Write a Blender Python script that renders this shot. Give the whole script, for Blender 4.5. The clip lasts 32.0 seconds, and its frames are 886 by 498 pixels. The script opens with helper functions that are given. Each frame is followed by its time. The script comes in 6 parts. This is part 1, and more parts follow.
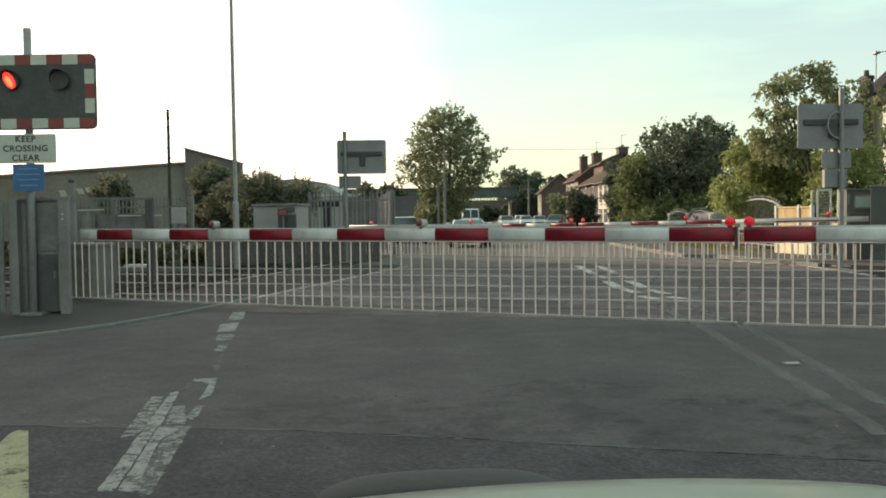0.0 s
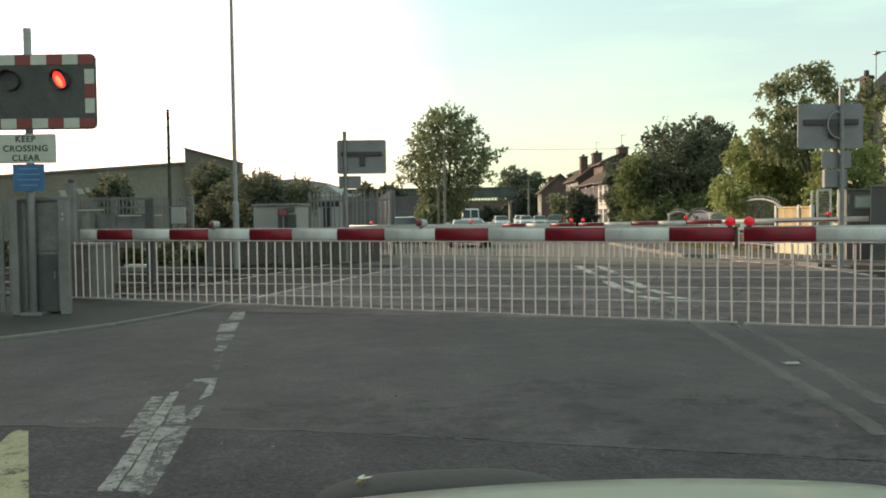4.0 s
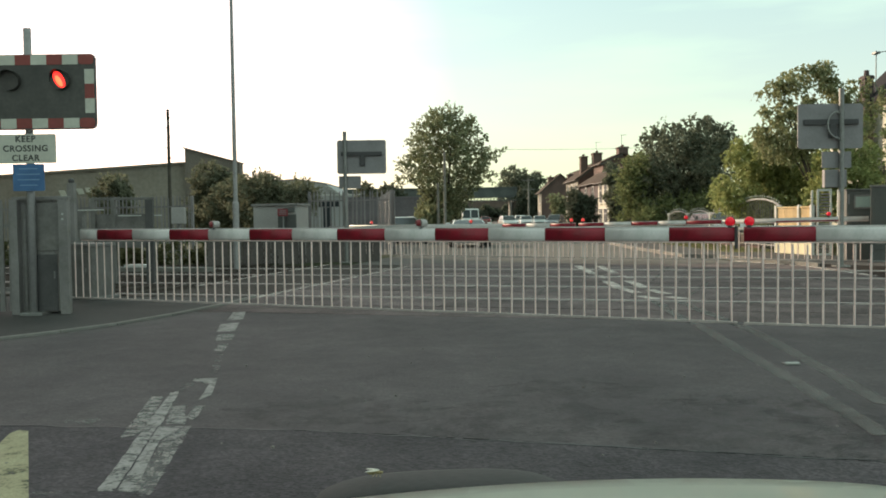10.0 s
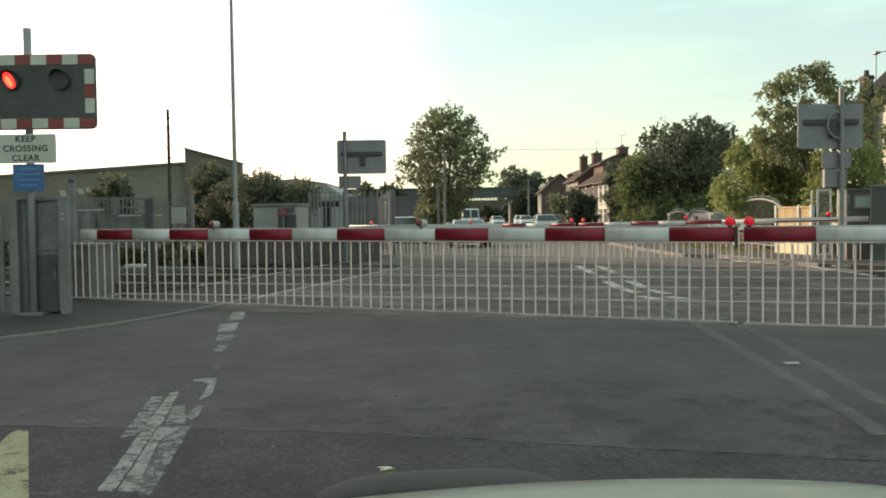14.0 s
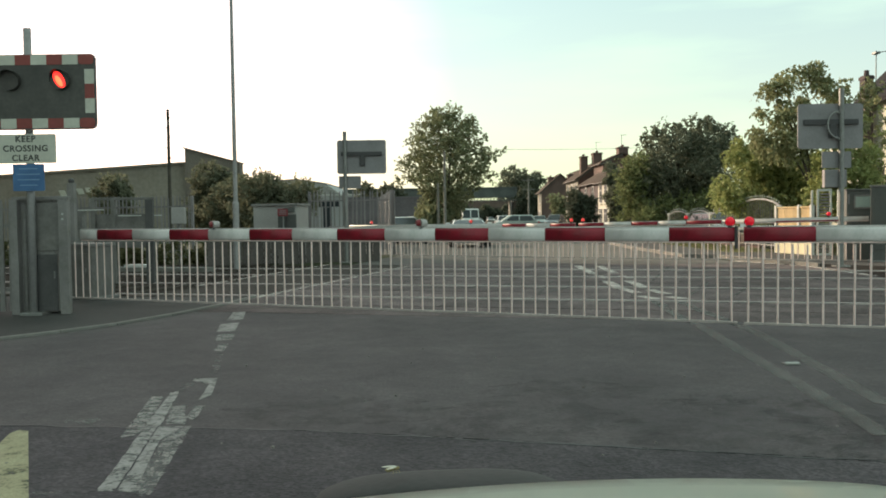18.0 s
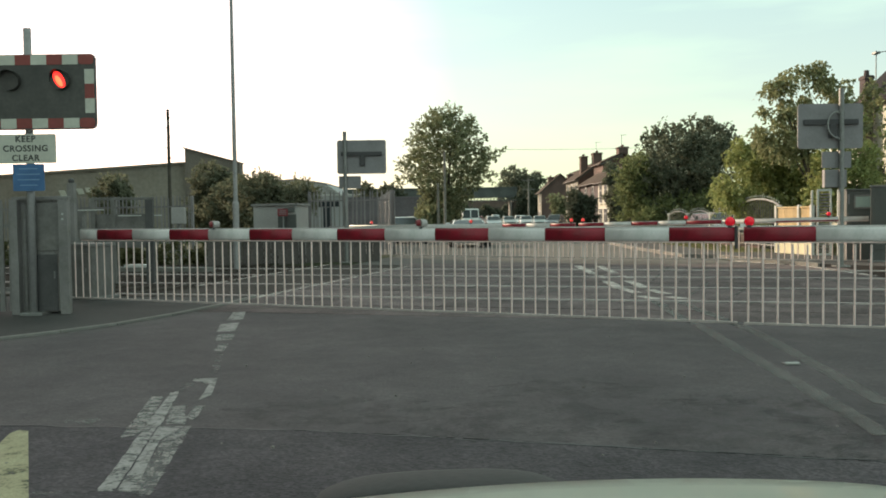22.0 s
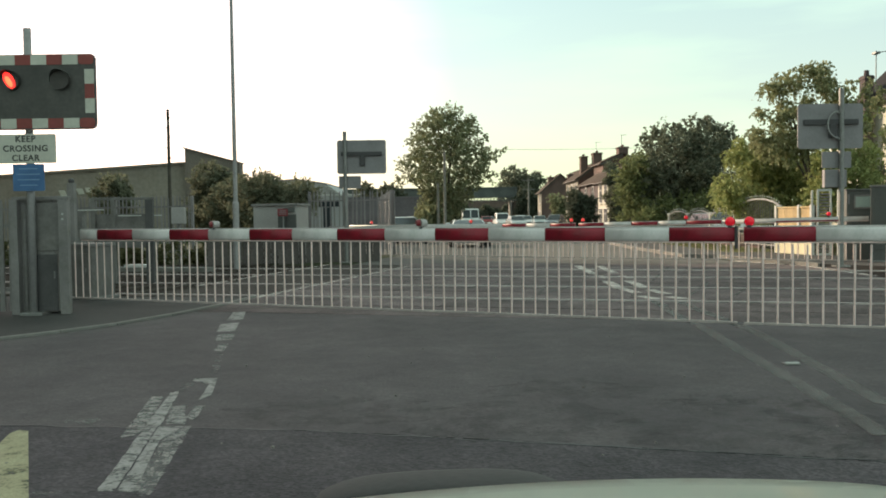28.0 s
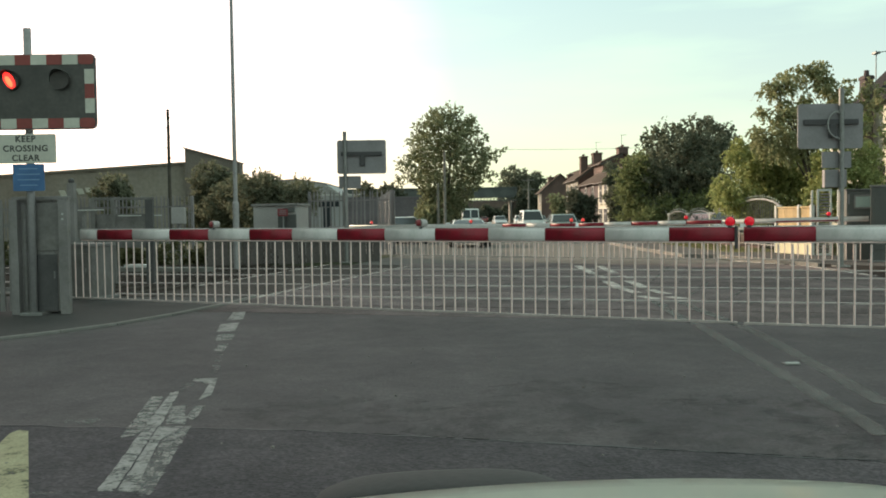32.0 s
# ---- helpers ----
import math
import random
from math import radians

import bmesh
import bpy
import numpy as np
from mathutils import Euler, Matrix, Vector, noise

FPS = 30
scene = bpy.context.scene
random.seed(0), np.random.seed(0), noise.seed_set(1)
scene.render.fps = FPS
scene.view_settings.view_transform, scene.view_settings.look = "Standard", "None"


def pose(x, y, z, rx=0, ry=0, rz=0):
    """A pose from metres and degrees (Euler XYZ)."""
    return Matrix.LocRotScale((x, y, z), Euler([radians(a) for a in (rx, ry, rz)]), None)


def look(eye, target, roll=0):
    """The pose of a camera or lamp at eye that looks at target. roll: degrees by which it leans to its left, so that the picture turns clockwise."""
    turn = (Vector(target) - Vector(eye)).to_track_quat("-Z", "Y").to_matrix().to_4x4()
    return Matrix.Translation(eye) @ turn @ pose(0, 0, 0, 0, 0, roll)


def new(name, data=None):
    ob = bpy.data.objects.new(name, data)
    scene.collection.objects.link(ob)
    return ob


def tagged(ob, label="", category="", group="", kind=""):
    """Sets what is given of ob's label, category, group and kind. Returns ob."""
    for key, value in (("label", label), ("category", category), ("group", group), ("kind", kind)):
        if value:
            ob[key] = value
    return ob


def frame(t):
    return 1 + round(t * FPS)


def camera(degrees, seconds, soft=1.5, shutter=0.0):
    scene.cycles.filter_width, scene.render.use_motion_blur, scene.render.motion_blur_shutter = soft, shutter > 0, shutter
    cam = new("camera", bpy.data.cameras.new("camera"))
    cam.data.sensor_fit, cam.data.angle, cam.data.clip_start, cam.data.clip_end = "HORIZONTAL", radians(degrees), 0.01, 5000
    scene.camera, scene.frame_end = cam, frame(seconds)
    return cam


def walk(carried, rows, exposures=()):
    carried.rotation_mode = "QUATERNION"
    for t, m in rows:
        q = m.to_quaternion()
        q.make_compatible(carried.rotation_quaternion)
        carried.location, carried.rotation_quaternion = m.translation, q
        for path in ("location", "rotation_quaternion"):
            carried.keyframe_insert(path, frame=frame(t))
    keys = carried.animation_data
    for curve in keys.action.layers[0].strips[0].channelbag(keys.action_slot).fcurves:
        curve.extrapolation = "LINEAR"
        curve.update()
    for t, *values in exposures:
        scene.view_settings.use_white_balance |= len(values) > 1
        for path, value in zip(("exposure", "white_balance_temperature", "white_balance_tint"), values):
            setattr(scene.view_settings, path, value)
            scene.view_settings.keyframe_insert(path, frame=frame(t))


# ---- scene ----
# The camera stands still behind a car's windscreen.
cam = camera(55.18, 32.0, soft=1.8)
EYE = (0.0, 0.0, 1.30)
STAND = look(EYE, (0.0, 100.0, 1.30 - 100.0 * 55 / 1500), -0.8)
walk(cam, [(0.0, STAND), (32.0, STAND)], exposures=[(0.0, 0.33, 6900, 22), (32.0, 0.33, 6900, 22)])

# World, sun and sky.
SUN_AZIMUTH = radians(-50)      # from the road's direction, to the left
SUN_HEIGHT = radians(20)


def daylight():
    world = bpy.data.worlds.new("evening_sky")
    scene.world = world
    world.use_nodes = True
    nt = world.node_tree
    nt.nodes.clear()
    out = nt.nodes.new("ShaderNodeOutputWorld")
    back = nt.nodes.new("ShaderNodeBackground")
    sky = nt.nodes.new("ShaderNodeTexSky")
    sky.sky_type = "NISHITA"
    sky.sun_disc = False
    sky.sun_elevation = SUN_HEIGHT
    sky.sun_rotation = SUN_AZIMUTH
    sky.air_density = 1.0
    sky.dust_density = 1.5
    sky.ozone_density = 1.2
    # thin high cloud, drawn out along the horizon
    co = nt.nodes.new("ShaderNodeTexCoord")
    mp = nt.nodes.new("ShaderNodeMapping")
    mp.inputs["Scale"].default_value = (1.2, 1.2, 8.0)
    mp.inputs["Rotation"].default_value = (0.0, 0.12, 0.5)
    veil = nt.nodes.new("ShaderNodeTexNoise")
    veil.inputs["Scale"].default_value = 2.2
    veil.inputs["Detail"].default_value = 6.0
    ramp = nt.nodes.new("ShaderNodeValToRGB")
    ramp.color_ramp.elements[0].position = 0.40
    ramp.color_ramp.elements[0].color = (0.42, 0.42, 0.42, 1)
    ramp.color_ramp.elements[1].position = 0.64
    ramp.color_ramp.elements[1].color = (0.70, 0.70, 0.70, 1)
    mix = nt.nodes.new("ShaderNodeMix")
    mix.data_type = "RGBA"
    # the veil is whiter round the sun and greener away from it
    near_sun = nt.nodes.new("ShaderNodeVectorMath")
    near_sun.operation = "DOT_PRODUCT"
    near_sun.inputs[1].default_value = (math.sin(SUN_AZIMUTH), math.cos(SUN_AZIMUTH), 0.0)
    tone = nt.nodes.new("ShaderNodeMapRange")
    tone.inputs["From Min"].default_value = 0.62
    tone.inputs["From Max"].default_value = 0.97
    cloud = nt.nodes.new("ShaderNodeMix")
    cloud.data_type = "RGBA"
    # and warmer towards the horizon
    height = nt.nodes.new("ShaderNodeSeparateXYZ")
    low = nt.nodes.new("ShaderNodeMapRange")
    low.inputs["From Min"].default_value = 0.06
    low.inputs["From Max"].default_value = 0.26
    away = nt.nodes.new("ShaderNodeMix")
    away.data_type = "RGBA"
    away.inputs["A"].default_value = (5.8, 7.8, 4.75, 1)
    away.inputs["B"].default_value = (4.65, 7.8, 5.75, 1)
    nt.links.new(co.outputs["Generated"], height.inputs[0])
    nt.links.new(height.outputs["Z"], low.inputs["Value"])
    nt.links.new(low.outputs["Result"], away.inputs["Factor"])
    # overhead and behind, the thin cloud is less green
    top = nt.nodes.new("ShaderNodeMapRange")
    top.inputs["From Min"].default_value = 0.30
    top.inputs["From Max"].default_value = 0.60
    rear = nt.nodes.new("ShaderNodeMapRange")
    rear.inputs["From Min"].default_value = 0.45
    rear.inputs["From Max"].default_value = 0.0
    either = nt.nodes.new("ShaderNodeMath")
    either.operation = "MAXIMUM"
    pale = nt.nodes.new("ShaderNodeMix")
    pale.data_type = "RGBA"
    pale.inputs["B"].default_value = (5.1, 7.65, 6.15, 1)
    nt.links.new(height.outputs["Z"], top.inputs["Value"])
    nt.links.new(near_sun.outputs["Value"], rear.inputs["Value"])
    nt.links.new(top.outputs["Result"], either.inputs[0])
    nt.links.new(rear.outputs["Result"], either.inputs[1])
    nt.links.new(either.outputs[0], pale.inputs["Factor"])
    nt.links.new(away.outputs["Result"], pale.inputs["A"])
    nt.links.new(pale.outputs["Result"], cloud.inputs["A"])
    cloud.inputs["B"].default_value = (21.0, 15.5, 14.5, 1)
    nt.links.new(co.outputs["Generated"], near_sun.inputs[0])
    nt.links.new(near_sun.outputs["Value"], tone.inputs["Value"])
    nt.links.new(tone.outputs["Result"], cloud.inputs["Factor"])
    nt.links.new(cloud.outputs["Result"], mix.inputs["B"])
    nt.links.new(co.outputs["Generated"], mp.inputs["Vector"])
    nt.links.new(mp.outputs["Vector"], veil.inputs["Vector"])
    nt.links.new(veil.outputs["Fac"], ramp.inputs["Fac"])
    nt.links.new(ramp.outputs["Color"], mix.inputs["Factor"])
    nt.links.new(sky.outputs["Color"], mix.inputs["A"])
    nt.links.new(mix.outputs["Result"], back.inputs["Color"])
    back.inputs["Strength"].default_value = 0.138
    nt.links.new(back.outputs["Background"], out.inputs["Surface"])
    lamp = bpy.data.lights.new("sun", "SUN")
    lamp.energy = 4.2
    lamp.angle = radians(0.6)
    lamp.color = (1.0, 0.90, 0.64)
    ob = new("sun", lamp)
    way = Vector((math.sin(SUN_AZIMUTH) * math.cos(SUN_HEIGHT), math.cos(SUN_AZIMUTH) * math.cos(SUN_HEIGHT), math.sin(SUN_HEIGHT)))
    ob.matrix_basis = look(way * 60, (0, 0, 0))


daylight()


# ---- materials ----
def surface(name, color, rough=0.7, metal=0.0, grain=40.0, fine=0.12, stain=1.2, blotch=0.2, bump=0.15, coat=0.0, per_piece=0.0, dirt=None, worn=(0.48, 0.68, 0.75), shine=0.5):
    """A node material: base colour varied by a coarse stain and a fine grain, with relief from the grain."""
    m = bpy.data.materials.new(name)
    m.use_nodes = True
    nt = m.node_tree
    bsdf = nt.nodes["Principled BSDF"]
    bsdf.inputs["Roughness"].default_value = rough
    bsdf.inputs["Metallic"].default_value = metal
    bsdf.inputs["Specular IOR Level"].default_value = shine
    bsdf.inputs["Coat Weight"].default_value = coat
    co = nt.nodes.new("ShaderNodeTexCoord")
    big = nt.nodes.new("ShaderNodeTexNoise")
    big.inputs["Scale"].default_value = stain
    big.inputs["Detail"].default_value = 5.0
    small = nt.nodes.new("ShaderNodeTexNoise")
    small.inputs["Scale"].default_value = grain
    small.inputs["Detail"].default_value = 3.0
    nt.links.new(co.outputs["Object"], big.inputs["Vector"])
    nt.links.new(co.outputs["Object"], small.inputs["Vector"])

    def spread(source, amount):
        r = nt.nodes.new("ShaderNodeMapRange")
        r.inputs["From Min"].default_value = 0.25
        r.inputs["From Max"].default_value = 0.75
        r.inputs["To Min"].default_value = 1.0 - amount
        r.inputs["To Max"].default_value = 1.0 + amount
        nt.links.new(source, r.inputs["Value"])
        return r.outputs["Result"]

    def times(a, b):
        k = nt.nodes.new("ShaderNodeMath")
        k.operation = "MULTIPLY"
        nt.links.new(a, k.inputs[0])
        nt.links.new(b, k.inputs[1])
        return k.outputs[0]

    value = times(spread(big.outputs["Fac"], blotch), spread(small.outputs["Fac"], fine))
    if per_piece:
        info = nt.nodes.new("ShaderNodeObjectInfo")
        r = nt.nodes.new("ShaderNodeMapRange")
        r.inputs["To Min"].default_value = 1.0 - per_piece
        r.inputs["To Max"].default_value = 1.0 + per_piece
        nt.links.new(info.outputs["Random"], r.inputs["Value"])
        value = times(value, r.outputs["Result"])
    base = nt.nodes.new("ShaderNodeRGB")
    base.outputs[0].default_value = (*color, 1)
    tint = base.outputs[0]
    if dirt:
        mx = nt.nodes.new("ShaderNodeMix")
        mx.data_type = "RGBA"
        mx.inputs["B"].default_value = (*dirt, 1)
        wear = nt.nodes.new("ShaderNodeTexNoise")
        wear.inputs["Scale"].default_value = stain * 3.1
        wear.inputs["Detail"].default_value = 8.0
        wear.inputs["Roughness"].default_value = 0.7
        r = nt.nodes.new("ShaderNodeMapRange")
        r.inputs["From Min"].default_value = worn[0]
        r.inputs["From Max"].default_value = worn[1]
        r.inputs["To Max"].default_value = worn[2]
        nt.links.new(co.outputs["Object"], wear.inputs["Vector"])
        nt.links.new(wear.outputs["Fac"], r.inputs["Value"])
        nt.links.new(r.outputs["Result"], mx.inputs["Factor"])
        nt.links.new(tint, mx.inputs["A"])
        tint = mx.outputs["Result"]
    scale = nt.nodes.new("ShaderNodeVectorMath")
    scale.operation = "SCALE"
    nt.links.new(tint, scale.inputs[0])
    nt.links.new(value, scale.inputs["Scale"])
    nt.links.new(scale.outputs["Vector"], bsdf.inputs["Base Color"])
    if bump:
        bp = nt.nodes.new("ShaderNodeBump")
        bp.inputs["Strength"].default_value = bump
        bp.inputs["Distance"].default_value = 0.01
        nt.links.new(small.outputs["Fac"], bp.inputs["Height"])
        nt.links.new(bp.outputs["Normal"], bsdf.inputs["Normal"])
    return m


def aggregate(name, tar, stone, contrast, relief):
    """Asphalt: stones of 6 to 12 mm in dark binder, polished and stained in patches of several sizes."""
    m = bpy.data.materials.new(name)
    m.use_nodes = True
    nt = m.node_tree
    bsdf = nt.nodes["Principled BSDF"]
    bsdf.inputs["Roughness"].default_value = 0.86
    bsdf.inputs["Specular IOR Level"].default_value = 0.4
    co = nt.nodes.new("ShaderNodeTexCoord")

    def noise_at(size, detail=4.0, rough=0.6):
        n = nt.nodes.new("ShaderNodeTexNoise")
        n.inputs["Scale"].default_value = 1.0 / size
        n.inputs["Detail"].default_value = detail
        n.inputs["Roughness"].default_value = rough
        nt.links.new(co.outputs["Object"], n.inputs["Vector"])
        return n.outputs["Fac"]

    def spread(value, lo, hi, a=0.3, b=0.7):
        r = nt.nodes.new("ShaderNodeMapRange")
        for key, k in (("From Min", a), ("From Max", b), ("To Min", lo), ("To Max", hi)):
            r.inputs[key].default_value = k
        nt.links.new(value, r.inputs["Value"])
        return r.outputs["Result"]

    def times(a, b):
        k = nt.nodes.new("ShaderNodeMath")
        k.operation = "MULTIPLY"
        nt.links.new(a, k.inputs[0])
        nt.links.new(b, k.inputs[1])
        return k.outputs[0]

    cells = nt.nodes.new("ShaderNodeTexVoronoi")
    cells.inputs["Scale"].default_value = 58.0
    nt.links.new(co.outputs["Object"], cells.inputs["Vector"])
    grey = nt.nodes.new("ShaderNodeSeparateColor")
    nt.links.new(cells.outputs["Color"], grey.inputs["Color"])
    chips = spread(grey.outputs["Red"], 1.0 - contrast * 0.5, 1.0 + contrast * 0.6, 0.2, 0.95)
    patches = times(times(spread(noise_at(1.7), 0.82, 1.18), spread(noise_at(0.34, 6.0, 0.7), 0.88 - contrast * 0.22, 1.12 + contrast * 0.22)), spread(noise_at(0.06, 5.0, 0.75), 1.0 - contrast * 0.35, 1.0 + contrast * 0.35))
    mx = nt.nodes.new("ShaderNodeMix")
    mx.data_type = "RGBA"
    mx.inputs["A"].default_value = (*tar, 1)
    mx.inputs["B"].default_value = (*stone, 1)
    nt.links.new(spread(noise_at(0.9, 8.0, 0.65), 0.0, 1.0, 0.4, 0.64), mx.inputs["Factor"])
    scale = nt.nodes.new("ShaderNodeVectorMath")
    scale.operation = "SCALE"
    nt.links.new(mx.outputs["Result"], scale.inputs[0])
    nt.links.new(times(chips, patches), scale.inputs["Scale"])
    nt.links.new(scale.outputs["Vector"], bsdf.inputs["Base Color"])
    bp = nt.nodes.new("ShaderNodeBump")
    bp.inputs["Strength"].default_value = 0.6
    bp.inputs["Distance"].default_value = 0.006 * relief
    nt.links.new(cells.outputs["Distance"], bp.inputs["Height"])
    nt.links.new(bp.outputs["Normal"], bsdf.inputs["Normal"])
    return m


def leafage(name, color, second):
    """Leaves: matt, letting some light through, varied leaf by leaf."""
    m = bpy.data.materials.new(name)
    m.use_nodes = True
    nt = m.node_tree
    nt.nodes.clear()
    out = nt.nodes.new("ShaderNodeOutputMaterial")
    geo = nt.nodes.new("ShaderNodeNewGeometry")
    mx = nt.nodes.new("ShaderNodeMix")
    mx.data_type = "RGBA"
    mx.inputs["A"].default_value = (*color, 1)
    mx.inputs["B"].default_value = (*second, 1)
    nt.links.new(geo.outputs["Random Per Island"], mx.inputs["Factor"])
    dif = nt.nodes.new("ShaderNodeBsdfDiffuse")
    tra = nt.nodes.new("ShaderNodeBsdfTranslucent")
    glo = nt.nodes.new("ShaderNodeBsdfGlossy")
    glo.inputs["Roughness"].default_value = 0.45
    glo.inputs["Color"].default_value = (0.35, 0.35, 0.35, 1)
    a = nt.nodes.new("ShaderNodeMixShader")
    a.inputs["Fac"].default_value = 0.36
    b = nt.nodes.new("ShaderNodeMixShader")
    b.inputs["Fac"].default_value = 0.02
    nt.links.new(mx.outputs["Result"], dif.inputs["Color"])
    nt.links.new(mx.outputs["Result"], tra.inputs["Color"])
    nt.links.new(dif.outputs[0], a.inputs[1])
    nt.links.new(tra.outputs[0], a.inputs[2])
    nt.links.new(a.outputs[0], b.inputs[1])
    nt.links.new(glo.outputs[0], b.inputs[2])
    nt.links.new(b.outputs[0], out.inputs["Surface"])
    return m


def worn_paint(name, color, low, high, most, scale=5.0, streak=(1.0, 1.0)):
    """Thin road paint, worn through in patches and streaks so that the road shows between."""
    m = surface(name, color, 0.85, grain=90, fine=0.25, stain=scale, blotch=0.2, bump=0.3)
    nt = m.node_tree
    out, bsdf = nt.nodes["Material Output"], nt.nodes["Principled BSDF"]
    co = nt.nodes.new("ShaderNodeTexCoord")
    mp = nt.nodes.new("ShaderNodeMapping")
    mp.inputs["Scale"].default_value = (streak[0], streak[1], 1.0)
    nt.links.new(co.outputs["Object"], mp.inputs["Vector"])
    wear = nt.nodes.new("ShaderNodeTexNoise")
    wear.inputs["Scale"].default_value = scale
    wear.inputs["Detail"].default_value = 9.0
    wear.inputs["Roughness"].default_value = 0.78
    pits = nt.nodes.new("ShaderNodeTexVoronoi")
    pits.inputs["Scale"].default_value = 60.0
    nt.links.new(co.outputs["Object"], pits.inputs["Vector"])
    half = nt.nodes.new("ShaderNodeMath")
    half.operation = "MULTIPLY_ADD"
    half.inputs[1].default_value = -0.12
    nt.links.new(pits.outputs["Distance"], half.inputs[0])
    r = nt.nodes.new("ShaderNodeMapRange")
    r.inputs["From Min"].default_value = low
    r.inputs["From Max"].default_value = high
    r.inputs["To Max"].default_value = most
    bare = nt.nodes.new("ShaderNodeBsdfTransparent")
    mx = nt.nodes.new("ShaderNodeMixShader")
    nt.links.new(mp.outputs["Vector"], wear.inputs["Vector"])
    nt.links.new(wear.outputs["Fac"], half.inputs[2])
    nt.links.new(half.outputs[0], r.inputs["Value"])
    nt.links.new(r.outputs["Result"], mx.inputs["Fac"])
    nt.links.new(bare.outputs[0], mx.inputs[1])
    nt.links.new(bsdf.outputs[0], mx.inputs[2])
    nt.links.new(mx.outputs[0], out.inputs["Surface"])
    return m


def glow(name, color, strength):
    m = bpy.data.materials.new(name)
    m.use_nodes = True
    bsdf = m.node_tree.nodes["Principled BSDF"]
    bsdf.inputs["Base Color"].default_value = (*color, 1)
    bsdf.inputs["Roughness"].default_value = 0.3
    bsdf.inputs["Emission Color"].default_value = (*color, 1)
    bsdf.inputs["Emission Strength"].default_value = strength
    return m


ASPHALT = aggregate("asphalt", (0.0645, 0.055, 0.058), (0.0855, 0.073, 0.075), 0.30, 0.5)
OLD_ASPHALT = surface("old_asphalt", (0.082, 0.074, 0.067), 0.9, grain=55, fine=0.3, stain=0.4, blotch=0.25, bump=0.5, dirt=(0.11, 0.099, 0.086))
COARSE = aggregate("coarse_asphalt", (0.044, 0.038, 0.043), (0.068, 0.058, 0.063), 0.6, 1.1)
TAR = surface("tar", (0.036, 0.035, 0.036), 0.6, grain=60, bump=0.3)
DECK = surface("rubber_deck", (0.098, 0.076, 0.075), 0.85, shine=0.22, grain=30, fine=0.55, stain=1.3, blotch=0.6, bump=0.8, per_piece=0.26, dirt=(0.136, 0.107, 0.102))
KERB = surface("kerb_concrete", (0.175, 0.165, 0.15), 0.9, grain=60, fine=0.2, stain=2, blotch=0.25, bump=0.4, per_piece=0.12)
PAVING = surface("footway_asphalt", (0.043, 0.038, 0.036), 0.9, grain=60, fine=0.3, stain=0.7, blotch=0.3, bump=0.5)
EARTH = surface("earth", (0.042, 0.048, 0.024), 0.95, shine=0.1, grain=8, fine=0.35, stain=0.25, blotch=0.35, bump=0.8)
BALLAST = surface("ballast", (0.037, 0.026, 0.022), 0.95, shine=0.08, grain=18, fine=0.5, stain=1, blotch=0.25, bump=1.0)
STONE = surface("ballast_stone", (0.06, 0.047, 0.042), 0.95, shine=0.1, grain=20, fine=0.4, stain=3, blotch=0.5, bump=0.3)
DRY_GRASS = surface("dry_grass", (0.135, 0.135, 0.05), 0.95, shine=0.1, grain=25, fine=0.4, stain=1.2, blotch=0.35, bump=0.8)
RAIL_STEEL = surface("rail_steel", (0.45, 0.385, 0.365), 0.45, 0.1, grain=30, fine=0.2, stain=3, blotch=0.4, bump=0.05)
RUST = surface("rusty_steel", (0.12, 0.07, 0.045), 0.8, 0.2, grain=30, fine=0.3, stain=4, blotch=0.3)
WORN_WHITE = worn_paint("worn_white_paint", (0.32, 0.298, 0.285), 0.27, 0.46, 0.9, 9.0, (1.0, 1.15))
FADED_WHITE = worn_paint("faded_white_paint", (0.22, 0.205, 0.195), 0.28, 0.58, 0.75, 5.0)
GHOST_WHITE = worn_paint("ghost_white_paint", (0.22, 0.203, 0.197), 0.27, 0.61, 0.58, 5.0)
DARK_MOTTLE = worn_paint("oil_stain", (0.045, 0.039, 0.043), 0.38, 0.70, 0.22, 2.6)
JOINT = surface("open_joint", (0.022, 0.02, 0.021), 0.95, shine=0.05, grain=60, bump=0.3)
THIN_WHITE = worn_paint("thin_white_paint", (0.29, 0.275, 0.255), 0.44, 0.66, 0.7, 4.0, (1.0, 2.2))
STREAKY_WHITE = worn_paint("streaky_white_paint", (0.31, 0.288, 0.275), 0.32, 0.54, 0.85, 9.0, (1.0, 1.2))
CENTRE_WHITE = worn_paint("centre_white_paint", (0.52, 0.47, 0.43), 0.24, 0.46, 0.92, 4.0)
FOOT_DECK = surface("brown_foot_deck", (0.052, 0.043, 0.038), 0.9, shine=0.12, grain=30, fine=0.35, stain=1.0, blotch=0.3, bump=0.5)
WEED = leafage("weeds", (0.085, 0.085, 0.042), (0.14, 0.13, 0.066))
LINE_WHITE = worn_paint("line_white_paint", (0.60, 0.53, 0.49), 0.32, 0.52, 0.92, 4.0)
# pale yellow of a windscreen reflection, put into a flat ground patch
YELLOW_REFLECTION = worn_paint("old_yellow_paint", (0.34, 0.31, 0.19), 0.24, 0.42, 0.95, 6.0)
RAIL_GREY = surface("dull_rail_paint", (0.44, 0.37, 0.345), 0.6, grain=25, fine=0.2, stain=3, blotch=0.25, bump=0.1)
BOOM_WHITE = surface("boom_white", (0.70, 0.655, 0.635), 0.38, grain=30, fine=0.05, stain=2.5, blotch=0.10, bump=0.05, dirt=(0.54, 0.525, 0.495))
HOOD_WHITE = surface("hood_white", (0.42, 0.39, 0.37), 0.5, grain=30, fine=0.1, stain=9, blotch=0.2)
